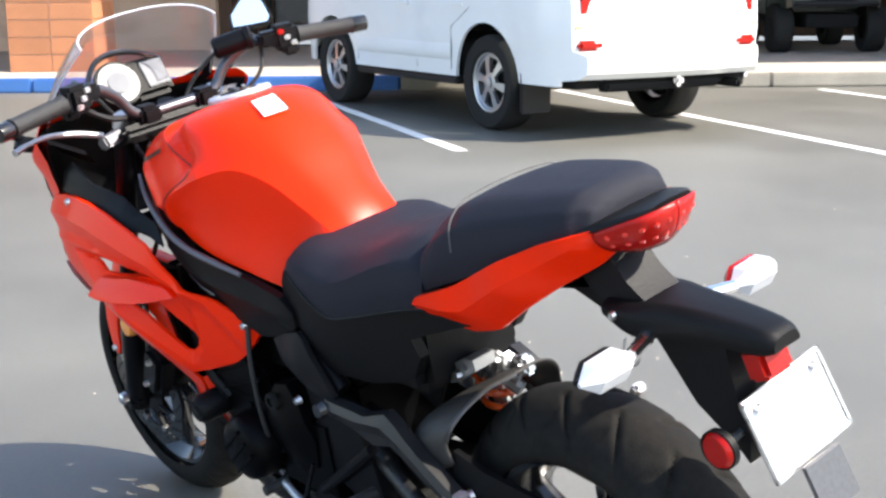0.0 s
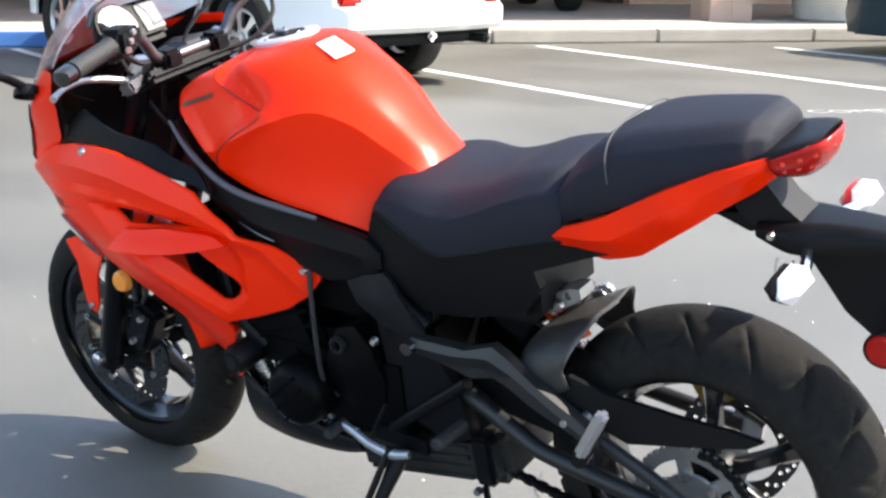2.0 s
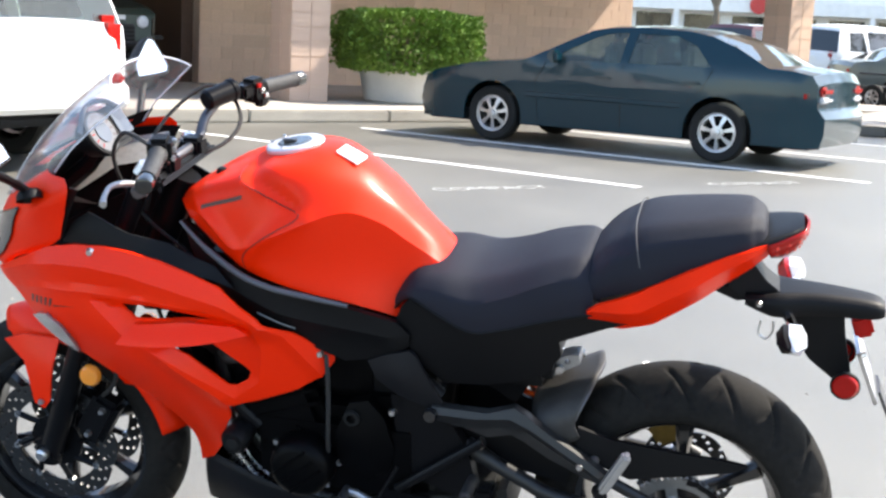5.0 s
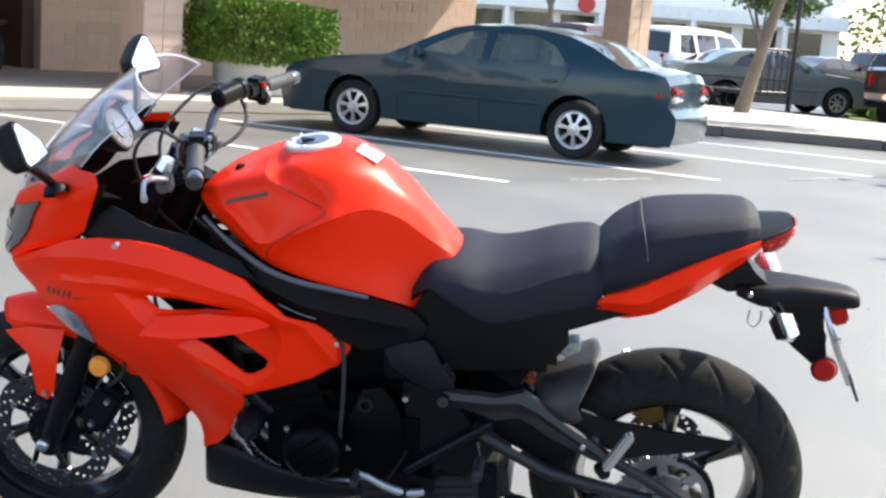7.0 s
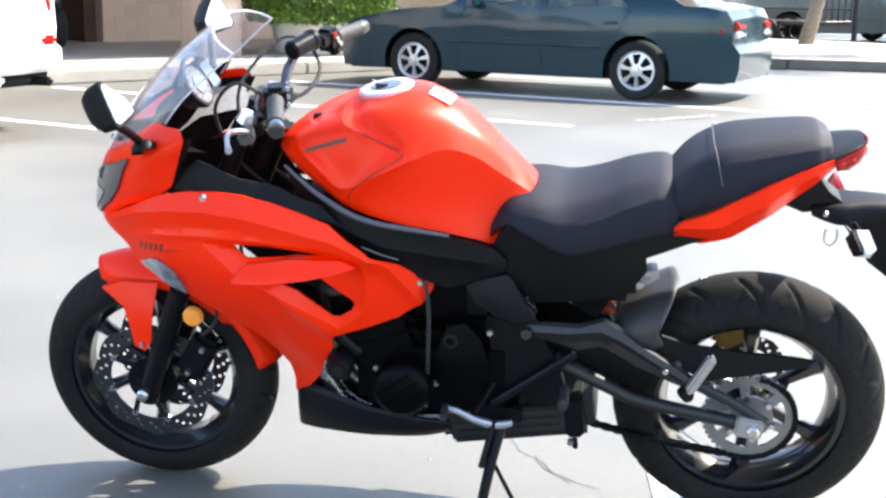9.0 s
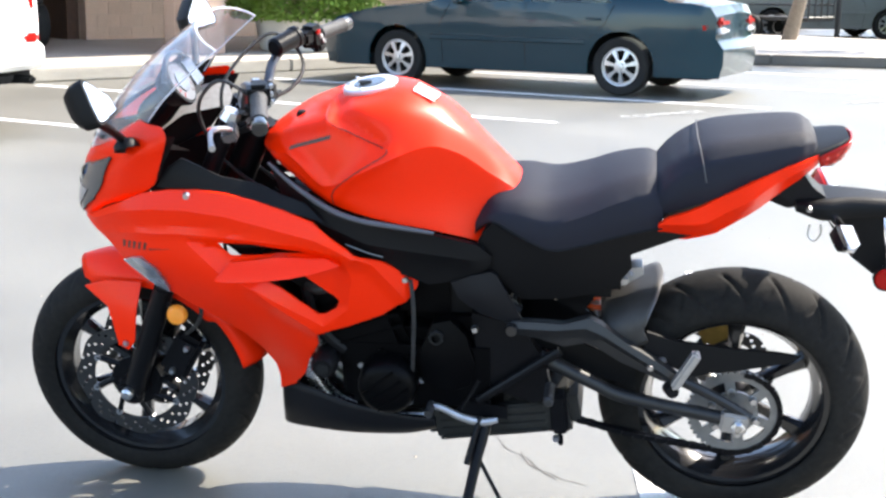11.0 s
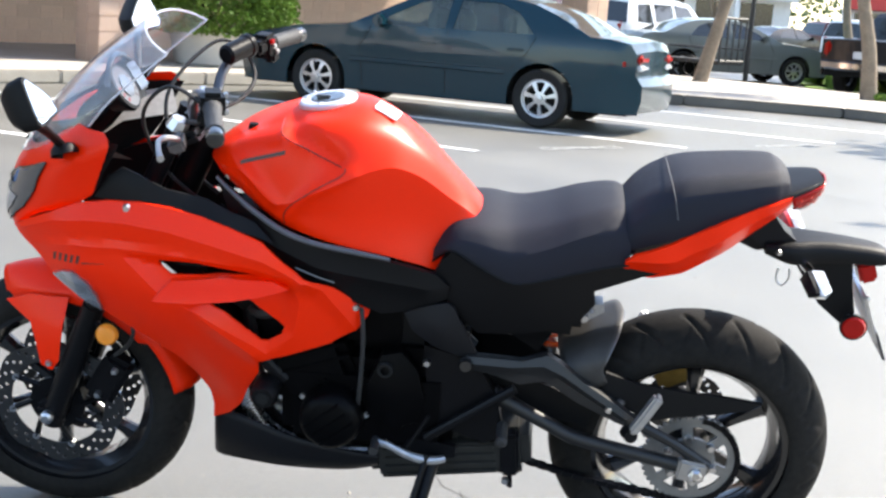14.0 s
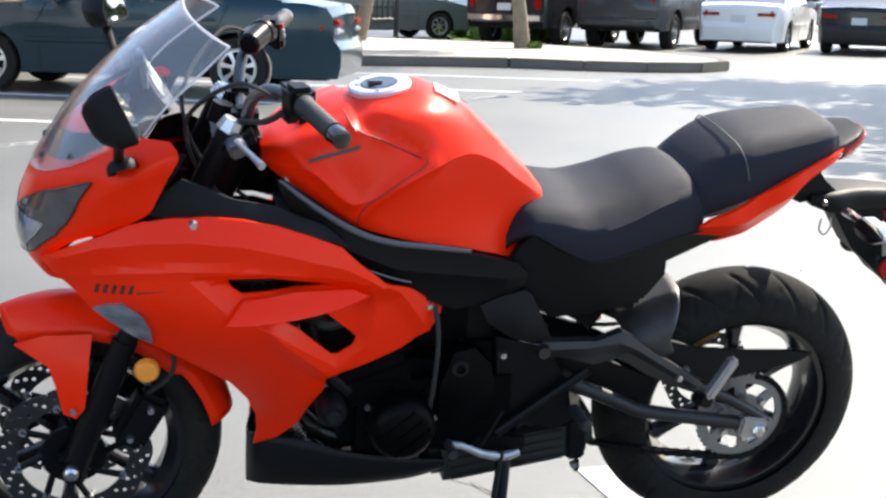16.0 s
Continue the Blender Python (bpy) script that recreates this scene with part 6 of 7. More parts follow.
def nose(t, z, out=0.0):
    """A point of the nose at height z; t runs from -1 (left rim) over 0 (tip) to 1."""
    r = nose_rows[np.argmin(abs(nose_rows[:, 0] - z))]
    a = t * math.pi / 2
    w = r[3] + out
    return (r[1] - out + (r[2] - r[1]) * (1 - math.cos(a)) ** 1.15, w * math.sin(a), z)


zs = np.linspace(0.692, 0.988, 30)
def cowl_fold(t, z):
    """The crease that runs forward and down from the cowl's rear corner."""
    u = max(0.0, (abs(t) - 0.68) / 0.32)
    k = max(0.0, 1 - abs(z - 0.882 - 0.080 * u) / 0.045)
    return 0.010 * min(1, u * 2.5) * k


cowl_rows = [[nose(t, z, cowl_fold(t, z)) for t in np.linspace(-1, 1, 41)] for z in zs]
cowl = part("front_cowl", loft(cowl_rows), RED, bike, "glossy red front cowl", 30)
part("cowl_lining", loft([[nose(t, z, -0.006) for t in np.linspace(-1, 1, 21)] for z in zs[::3]]), BLACK_PLASTIC, cowl)
for sgn in (-1, 1):
    rows = []
    for z in np.linspace(0.745, 0.906, 30):
        t0 = float(np.interp(z, [0.745, 0.800, 0.838, 0.870, 0.886, 0.906], [0.10, 0.12, 0.28, 0.42, 0.54, 0.650]))
        t1 = float(np.interp(z, [0.745, 0.752, 0.760, 0.772, 0.785, 0.818, 0.858, 0.906], [0.46, 0.62, 0.71, 0.765, 0.765, 0.705, 0.655, 0.662]))
        rows.append([nose(sgn * (t0 + (t1 - t0) * u), z, 0.003 + cowl_fold(t0 + (t1 - t0) * u, z)) for u in np.linspace(0, 1, 14)])
    lamp = part("headlight", loft(rows), LENS, cowl, "dark clear headlight lens swept back along the cowl", 50)
    rim = [*rows[0], *[r[-1] for r in rows], *reversed([r[0] for r in rows])]
    part("headlight_rim", tube(rim, 0.0018, 6), BLACK_GLOSS, lamp)
    low = [[nose(sgn * t, z, 0.0045) for t in np.linspace(0.14, 0.62 - 1.6 * abs(z - 0.785), 10)] for z in np.linspace(0.752, 0.815, 9)]
    part("lower_lamp", loft(low), FRONT_LENS, lamp, "silvery lower lamp bowl", 50)


def screen_point(t, s):
    c = spline([(-1.440, 0.880), (-1.370, 0.985), (-1.275, 1.085), (-1.170, 1.165)], 21)[int(round(s * 20))]
    e = spline([(-1.245, 0.192, 0.985), (-1.205, 0.186, 1.035), (-1.150, 0.172, 1.085), (-1.100, 0.150, 1.128)], 21)[int(round(s * 20))]
    a = t * math.pi / 2
    k = (1 - math.cos(a)) ** 1.1
    return (c[0] + (e[0] - c[0]) * k, e[1] * math.sin(a), c[1] + (e[2] - c[1]) * k)


ss = np.linspace(0, 1, 21)
rows = [[screen_point(t, s) for t in np.linspace(-1, 1, 33)] for s in ss]
screen = part("windscreen", loft(rows), SCREEN, bike, "clear smoked plastic windscreen", 60)
thick = screen.modifiers.new("thickness", "SOLIDIFY")
thick.thickness = 0.003
screen.visible_shadow = True
part("screen_edge", tube([*[r[0] for r in rows], *rows[-1], *reversed([r[-1] for r in rows])], 0.0022, 6), clear("screen_edge", (0.85, 0.86, 0.9), 0.5), screen)
part("screen_mask", loft([[tuple(Vector(screen_point(t, s)) + Vector((0.004, 0, -0.002))) for t in np.linspace(-1, 1, 33)] for s in (0, 0.05, 0.1, 0.15, 0.2, 0.25)]), BLACK_PLASTIC, screen)
for t in (-0.55, -0.2, 0.2, 0.55):
    part("screen_bolt", moved(lathe([(0, -0.004), (0.006, -0.004), (0.007, 0.002)], 10), Matrix.Translation(screen_point(t, 0.1))), BLACK_GLOSS, screen)

# mirrors
for sgn in (-1, 1):
    m = pose(-1.290, -0.368, 1.078, 0, -26, 1) if sgn < 0 else pose(-1.318, 0.360, 1.082, 0, -20, -26)
    shape = [(-0.047, -0.038), (-0.042, -0.044), (0.036, -0.046), (0.048, -0.040), (0.051, -0.024), (0.032, 0.038), (0.024, 0.046), (0.010, 0.045), (-0.040, -0.004), (-0.047, -0.016)]
    rows = []
    for deep, k in ((0.022, 0.96), (0.016, 1.0), (-0.010, 0.94), (-0.030, 0.66), (-0.038, 0.40)):
        rows.append([tuple(m @ Vector((deep, sgn * p[0] * k, p[1] * k + 0.010 * (1 - k)))) for p in spline(shape, 36, True)])
    mir = part("mirror", loft(rows, True), BLACK_PLASTIC, bike, "black wing mirror", 28)
    part("mirror_glass", ([tuple(m @ Vector((0.0232, sgn * p[0] * 0.84, p[1] * 0.84))) for p in spline(shape, 36, True)], [tuple(range(36))]), MIRROR, mir, "bright mirror glass", 0)
    base = Vector((-1.281, sgn * 0.233, 0.949))
    tip = m @ Vector((-0.01, 0, -0.035))
    part("mirror_stalk", tube([base, base + Vector((-0.004, sgn * 0.02, 0.022)), base.lerp(tip, 0.6) + Vector((0, 0, 0.006)), tip], [0.011, 0.009, 0.009, 0.011], 10, 14), BLACK_PLASTIC, mir)
    part("mirror_foot", moved(lathe([(0.0, 0.012), (0.018, 0.010), (0.026, 0.0), (0.027, -0.012)], 24), Matrix.Translation(base) @ pose(0, 0, 0, 90 + 25 * sgn, -18, 0)), BLACK_PLASTIC, mir)

# dash
dash_m = pose(-1.228, -0.020, 1.020, 0, 58, 0)
dash = part("instrument_panel", moved(join(tube([(0, -0.015, -0.035), (0, -0.015, 0.0), (0, -0.015, 0.008)], [0.036, 0.052, 0.050], 28), box(-0.045, 0.045, 0.01, 0.105, -0.025, 0.004, 0.012)), dash_m), BLACK_PLASTIC, bike, "black instrument panel with a round white dial")
part("dial", moved(tube([(0, -0.015, 0.0085), (0, -0.015, 0.010)], 0.044, 36), dash_m), DIAL, dash, "white tachometer face", 30)
part("dial_hub", moved(tube([(0, -0.015, 0.010), (0, -0.015, 0.0125)], 0.024, 24), dash_m), LCD, dash)
for k in range(12):
    a = radians(40 + k * 25)
    c = Vector((0.036 * math.cos(a), -0.015 + 0.036 * math.sin(a), 0.0105))
    part("dial_mark", moved(box(-0.005, 0.005, -0.0012, 0.0012, 0, 0.0006), dash_m @ Matrix.Translation(c) @ Matrix.Rotation(a, 4, "Z")), BADGE if k < 9 else TAIL_RED, dash, smooth=0)
part("lcd", moved(box(-0.032, 0.028, 0.045, 0.098, 0.004, 0.008, 0.003), dash_m), LCD, dash, "pale liquid crystal display")
part("dash_visor", moved(tube([(-0.02, -0.075, 0.0), (-0.05, -0.05, 0.015), (-0.062, -0.01, 0.018), (-0.055, 0.05, 0.01), (-0.03, 0.10, 0.0)], 0.006, 8, 24), dash_m), BLACK_GLOSS, dash)
part("dash_bracket", tube([(-1.24, 0, 0.99), (-1.28, 0, 0.94), (-1.33, 0, 0.90)], 0.02, 8), BLACK_PLASTIC, dash)
for sgn in (-1, 1):
    # the right panel's colour is lightened as if sunlit; the left stays black
    part("inner_panel", loft([[(x, sgn * y, z), (x + 0.03, sgn * (y - 0.06), z - 0.04)] for x, y, z in ((-1.40, 0.12, 0.88), (-1.31, 0.18, 0.94), (-1.20, 0.225, 0.955))]), BLACK_PLASTIC if sgn < 0 else SUNLIT_PLASTIC, bike)

# steering
for sgn in (-1, 1):
    fork = part("fork_leg", tube([(-1.392, sgn * 0.105, 0.266), (-1.382, sgn * 0.105, 0.305), (-1.285, sgn * 0.105, 0.560)], [0.024, 0.026, 0.024], 18), BLACK_METAL, bike, "black fork leg")
    part("fork_tube", tube([(-1.285, sgn * 0.105, 0.555), (-1.105, sgn * 0.105, 0.950), (-1.094, sgn * 0.105, 0.972)], [0.0205, 0.0205, 0.0205], 16), BLACK_METAL, fork)
    part("fork_cap", tube([(-1.098, sgn * 0.105, 0.966), (-1.088, sgn * 0.105, 0.986)], [0.024, 0.019], 8), STEEL, fork, "bright fork cap")
    part("axle_nut", moved(lathe([(0, -0.018), (0.009, -0.018), (0.014, -0.014), (0.015, 0)], 12), pose(-1.392, sgn * 0.130, 0.296, 0, 0, 0 if sgn < 0 else 180)), STEEL, fork)
    part("fork_foot", moved(box(-0.026, 0.026, -0.024, 0.024, -0.034, 0.03, 0.012), pose(-1.392, sgn * 0.107, 0.296, 0, -24.5)), BLACK_METAL, fork)
    caliper = part("brake_caliper", moved(box(-0.034, 0.034, -0.030, 0.022, -0.060, 0.060, 0.012), pose(-1.262, sgn * 0.088, 0.385, 0, 30)), BLACK_METAL, bike, "black brake caliper")
    for k in (-1, 1):
        part("caliper_bolt", moved(lathe([(0, -0.010), (0.006, -0.010), (0.008, 0)], 8), pose(-1.262 + k * 0.02, sgn * 0.118, 0.385 + k * 0.03, 0, 0, 0 if sgn < 0 else 180)), STEEL, caliper)
    part("brake_hose", tube([(-1.25, sgn * 0.10, 0.44), (-1.20, sgn * 0.12, 0.50), (-1.20, sgn * 0.10, 0.60), (-1.12, sgn * 0.06, 0.75)], 0.005, 6, 20), RUBBER, caliper)
    part("fork_reflector", moved(lathe([(0, -0.010), (0.019, -0.009), (0.023, -0.004), (0.024, 0.006)], 24), pose(-1.248, sgn * 0.142, 0.512, 0, 0, 0 if sgn < 0 else 180)), AMBER, bike, "round amber reflector")
    part("reflector_bracket", tube([(-1.248, sgn * 0.140, 0.512), (-1.285, sgn * 0.110, 0.53)], 0.006, 6), BLACK_METAL, bike)
part("lower_clamp", moved(box(-0.035, 0.035, -0.135, 0.135, -0.016, 0.016, 0.01), pose(-1.195, 0, 0.735, 0, -24.5)), BLACK_METAL, bike)
part("upper_clamp", moved(box(-0.040, 0.045, -0.132, 0.132, -0.012, 0.012, 0.01), pose(-1.085, 0, 0.945, 0, -24.5)), BLACK_METAL, bike, "black top clamp")
part("head_stock", tube([(-1.155, 0, 0.72), (-1.058, 0, 0.935)], 0.034, 16), BLACK_METAL, bike)
part("ignition_lock", tube([(-1.11, 0, 0.95), (-1.10, 0, 0.985)], [0.022, 0.020], 16), BLACK_METAL, bike)
bar = [(-0.952, 0.378, 1.052), (-0.985, 0.262, 1.060), (-1.030, 0.180, 1.062), (-1.058, 0.125, 1.030), (-1.065, 0.085, 0.985), (-1.065, 0.0, 0.98)]
bar += [(x, -y, z) for x, y, z in reversed(bar[:-1])]
handlebar = part("handlebar", tube(bar, 0.011, 12, 50), GUNMETAL, bike, "dark grey metal handlebar")
for sgn in (-1, 1):
    a, b = Vector((-0.985, sgn * 0.262, 1.060)), Vector((-0.952, sgn * 0.378, 1.052))
    d = (b - a).normalized()
    grip = part("grip", tube([a, a.lerp(b, 0.05), a.lerp(b, 0.95), b], [0.019, 0.0165, 0.0165, 0.018], 16), RUBBER, bike, "black rubber handlebar grip")
    part("bar_end", tube([b, b + d * 0.006, b + d * 0.030, b + d * 0.033], [0.015, 0.017, 0.016, 0.011], 16), BLACK_GLOSS, grip)
    m = Matrix.Translation(a - d * 0.028) @ pose(0, 0, 0, 0, 0, math.degrees(math.atan2(d.y, d.x)))
    sw = part("switch_box", moved(join(box(-0.026, 0.026, -0.022, 0.024, -0.026, 0.026, 0.009), box(-0.012, 0.020, -0.028, 0.0, -0.036, -0.012, 0.006)), m), BLACK_PLASTIC, bike, "black switch housing")
    for k in range(3):
        part("switch", moved(box(-0.007, 0.007, 0.0, 0.008, -0.005, 0.005, 0.002), m @ Matrix.Translation((-0.012 + 0.012 * k, -0.028 if sgn > 0 else 0.022, 0.014 - 0.013 * k))), TAIL_RED if (k == 0 and sgn > 0) else STEEL, sw)
    perch = a - d * 0.06
    part("lever_perch", moved(box(-0.022, 0.022, -0.018, 0.018, -0.014, 0.016, 0.006), Matrix.Translation(perch) @ pose(0, 0, 0, 0, 0, math.degrees(math.atan2(d.y, d.x)))), BLACK_METAL, bike)
    if sgn < 0:
        part("clutch_bracket", moved(box(-0.018, 0.015, -0.026, 0.020, -0.013, 0.013, 0.005), pose(-1.086, -0.140, 0.950, 10, -20, 8)), GUNMETAL, bike, "bright cast clutch bracket")
        part("lever", tube([(-1.080, -0.160, 0.962), (-1.090, -0.205, 0.978), (-1.088, -0.262, 0.990), (-1.074, -0.312, 0.990), (-1.061, -0.345, 0.985)], [0.006, 0.0065, 0.0055, 0.005, 0.007], 10, 24), ALU, bike, "bare metal clutch lever")
    else:
        part("lever", tube([perch + Vector((-0.02, 0, -0.004)), perch + Vector((-0.048, 0.03, -0.010)), perch + Vector((-0.040, 0.09, -0.022)), perch + Vector((-0.022, 0.155, -0.030))], [0.007, 0.007, 0.005, 0.006], 10, 24), BLACK_METAL, bike, "black brake lever")
    part("bar_clamp", moved(box(-0.024, 0.024, -0.022, 0.022, -0.02, 0.02, 0.008), Matrix.Translation((-1.066, sgn * 0.065, 0.978))), BLACK_METAL, bike)
    part("cable", tube([tuple(perch + Vector((-0.02, 0, -0.01))), tuple(perch + Vector((-0.09, -sgn * 0.02, 0.01))), (-1.17, sgn * 0.09, 0.98), (-1.14, sgn * 0.05, 0.86), (-1.05, sgn * 0.04, 0.78)], 0.0042, 6, 30), RUBBER, bike)
pot = part("brake_reservoir", moved(lathe([(0.0, -0.040), (0.017, -0.040), (0.022, -0.034), (0.0225, 0.026), (0.025, 0.028), (0.025, 0.038), (0.020, 0.043), (0.0, 0.044)], 24), pose(-1.030, 0.135, 1.072, 8, 0, -28)), BLACK_METAL, bike, "black brake fluid reservoir")
part("reservoir_bracket", tube([(-1.02, 0.15, 1.06), (-1.005, 0.19, 1.062), (-1.0, 0.22, 1.063)], 0.007, 8), BLACK_METAL, pot)
part("brake_line", tube([(-1.03, 0.20, 1.06), (-1.0, 0.17, 1.01), (-1.02, 0.12, 0.97), (-1.10, 0.05, 0.93), (-1.13, 0.02, 0.82)], 0.0045, 6, 30), RUBBER, bike)
part("wire_loom", tube([(-1.01, -0.22, 1.04), (-1.04, -0.16, 1.0), (-1.10, -0.06, 0.96), (-1.14, -0.03, 0.86)], 0.006, 6, 24), RUBBER, bike)

# front mudguard
rows = []
for a in np.linspace(radians(112), radians(12), 34):
    r = 0.314
    half_w = 0.074 - 0.03 * max(0, (a - radians(92)) / radians(20)) ** 1.5
    drop = 0.055 if a > radians(40) else 0.04
    ring = []
    for t in np.linspace(-1, 1, 13):
        rr = r - drop * abs(t) ** 2.6 + 0.004 * (1 - abs(t))
        ring.append((-1.395 + rr * math.cos(a), half_w * t, 0.290 + rr * math.sin(a)))
    rows.append(ring)
fender = part("front_mudguard", loft(rows), RED, bike, "glossy red front mudguard", 40)
thick = fender.modifiers.new("thickness", "SOLIDIFY")
thick.thickness = 0.004
stay = [(-1.485, 0.545), (-1.43, 0.565), (-1.345, 0.565), (-1.352, 0.52), (-1.362, 0.430), (-1.378, 0.408), (-1.402, 0.418), (-1.412, 0.47), (-1.425, 0.51)]
stay_y = tps([(-1.49, 0.54, 0.082), (-1.40, 0.57, 0.088), (-1.34, 0.56, 0.09), (-1.36, 0.5, 0.118), (-1.38, 0.41, 0.126), (-1.42, 0.50, 0.112)])
mirrored("mudguard_stay", panel(stay, stay_y, 0.006, (), (), 0.015), RED, bike, "red mudguard side arm")
for sgn in (-1, 1):
    part("stay_bolt", moved(lathe([(0, -0.006), (0.006, -0.006), (0.008, 0)], 8), pose(-1.383, sgn * 0.128, 0.425, 0, 0, 0 if sgn < 0 else 180)), STEEL, fender)

# frame and covers
rail = [(-1.010, 0.140, 0.884), (-0.969, 0.158, 0.856), (-0.929, 0.168, 0.829), (-0.870, 0.176, 0.795), (-0.810, 0.177, 0.775), (-0.739, 0.176, 0.764), (-0.655, 0.170, 0.750)]
for sgn in (-1, 1):
    pts = [(x, sgn * y, z) for x, y, z in rail]
    # thin grey tube drawn as the rail's bright upper reflection
    part("frame_rail", tube(pts, [0.003, 0.0045, 0.006, 0.0065, 0.006, 0.006, 0.004], 10, 40), RAIL_SHEEN, bike, "grey strip for the sheen on the frame rail below the tank")
    part("frame_tube", tube([(-1.02, sgn * 0.10, 0.80), (-0.90, sgn * 0.125, 0.72), (-0.76, sgn * 0.130, 0.68), (-0.60, sgn * 0.125, 0.645), (-0.48, sgn * 0.12, 0.55)], 0.016, 12, 30), BLACK_METAL, bike)
    cover = [(-1.015, 0.878), (-0.972, 0.850), (-0.925, 0.818), (-0.872, 0.787), (-0.812, 0.766), (-0.740, 0.756), (-0.656, 0.743), (-0.561, 0.720), (-0.534, 0.695), (-0.539, 0.666), (-0.584, 0.635), (-0.670, 0.619), (-0.754, 0.655), (-0.839, 0.690), (-0.904, 0.740), (-0.980, 0.800)]
    cover_fold = ridge([(-0.90, 0.765), (-0.80, 0.722), (-0.66, 0.700), (-0.56, 0.685)], 0.010, 0.030)
    cover_y = tps([(-1.01, 0.87, 0.125), (-0.93, 0.80, 0.158), (-0.765, 0.71, 0.168), (-0.58, 0.69, 0.155), (-0.62, 0.645, 0.148), (-0.845, 0.695, 0.160)])
    part("frame_cover", panel(cover, lambda x, z: cover_y(x, z) + cover_fold(x, z), 0.016, (), ([(-0.90, 0.765), (-0.80, 0.722), (-0.66, 0.700), (-0.56, 0.685)],), 0.025, sgn), BLACK_PLASTIC, bike, "black plastic frame cover", 25)
    part("cover_seam", tube([(-0.845, sgn * 0.170, 0.716), (-0.80, sgn * 0.172, 0.700), (-0.765, sgn * 0.170, 0.690)], 0.002, 5, 10), GUNMETAL, bike)
    knee = [(-0.622, 0.628), (-0.580, 0.646), (-0.537, 0.659), (-0.522, 0.650), (-0.495, 0.598), (-0.470, 0.548), (-0.480, 0.538), (-0.508, 0.540), (-0.561, 0.560), (-0.604, 0.591)]
    part("side_plate", panel(knee, tps([(-0.63, 0.628, 0.152), (-0.594, 0.644, 0.150), (-0.50, 0.606, 0.156), (-0.47, 0.552, 0.150), (-0.572, 0.56, 0.152), (-0.55, 0.60, 0.170)]), 0.010, (), ([(-0.62, 0.618), (-0.48, 0.555)],), 0.02, sgn), GREY_PLASTIC, bike, "dark grey plastic side plate", 25)
    under = [(-0.569, 0.712), (-0.552, 0.750), (-0.532, 0.772), (-0.468, 0.737), (-0.396, 0.717), (-0.269, 0.749), (-0.194, 0.762), (-0.150, 0.752), (-0.112, 0.744), (-0.152, 0.733), (-0.243, 0.702), (-0.239, 0.668), (-0.269, 0.623), (-0.310, 0.607), (-0.381, 0.590), (-0.471, 0.585), (-0.527, 0.642)]
    part("under_seat_cover", panel(under, tps([(-0.57, 0.72, 0.145), (-0.48, 0.748, 0.162), (-0.41, 0.718, 0.165), (-0.29, 0.744, 0.152), (-0.15, 0.738, 0.115), (-0.25, 0.66, 0.125), (-0.43, 0.578, 0.125), (-0.50, 0.66, 0.15)]), 0.02, (), (), 0.03, sgn), BLACK_PLASTIC, bike, "black plastic cover under the seat")
part("inner_frame", box(-0.56, -0.26, -0.11, 0.11, 0.58, 0.74, 0.02), BLACK_PLASTIC, bike)
part("inner_tray", box(-0.66, -0.50, -0.095, 0.095, 0.50, 0.755, 0.02), BLACK_PLASTIC, bike)
# added block, keeps daylight from showing through above the engine
part("throttle_body", box(-0.95, -0.60, -0.100, 0.100, 0.50, 0.70, 0.03), ENGINE, bike)
part("seat_base", box(-0.55, -0.19, -0.12, 0.12, 0.73, 0.765, 0.01), BLACK_PLASTIC, bike)
part("airbox", box(-0.94, -0.62, -0.108, 0.108, 0.64, 0.775, 0.03), BLACK_PLASTIC, bike)

# engine
engine = part("crankcase", moved(box(-0.20, 0.17, -0.140, 0.140, -0.11, 0.10, 0.03), pose(-0.68, 0, 0.395)), ENGINE, bike, "black engine crankcase")
part("cylinder_block", moved(box(-0.085, 0.085, -0.138, 0.138, -0.02, 0.25, 0.02), pose(-0.80, 0, 0.43, 0, -20)), ENGINE, engine)
part("gearbox", box(-0.66, -0.49, -0.115, 0.115, 0.36, 0.56, 0.03), ENGINE, engine)
for k in range(6):
    part("cooling_fin", moved(box(-0.092, 0.092, -0.143, 0.143, 0.05 + k * 0.030, 0.058 + k * 0.030, 0.003), pose(-0.80, 0, 0.43, 0, -20)), ENGINE, engine)
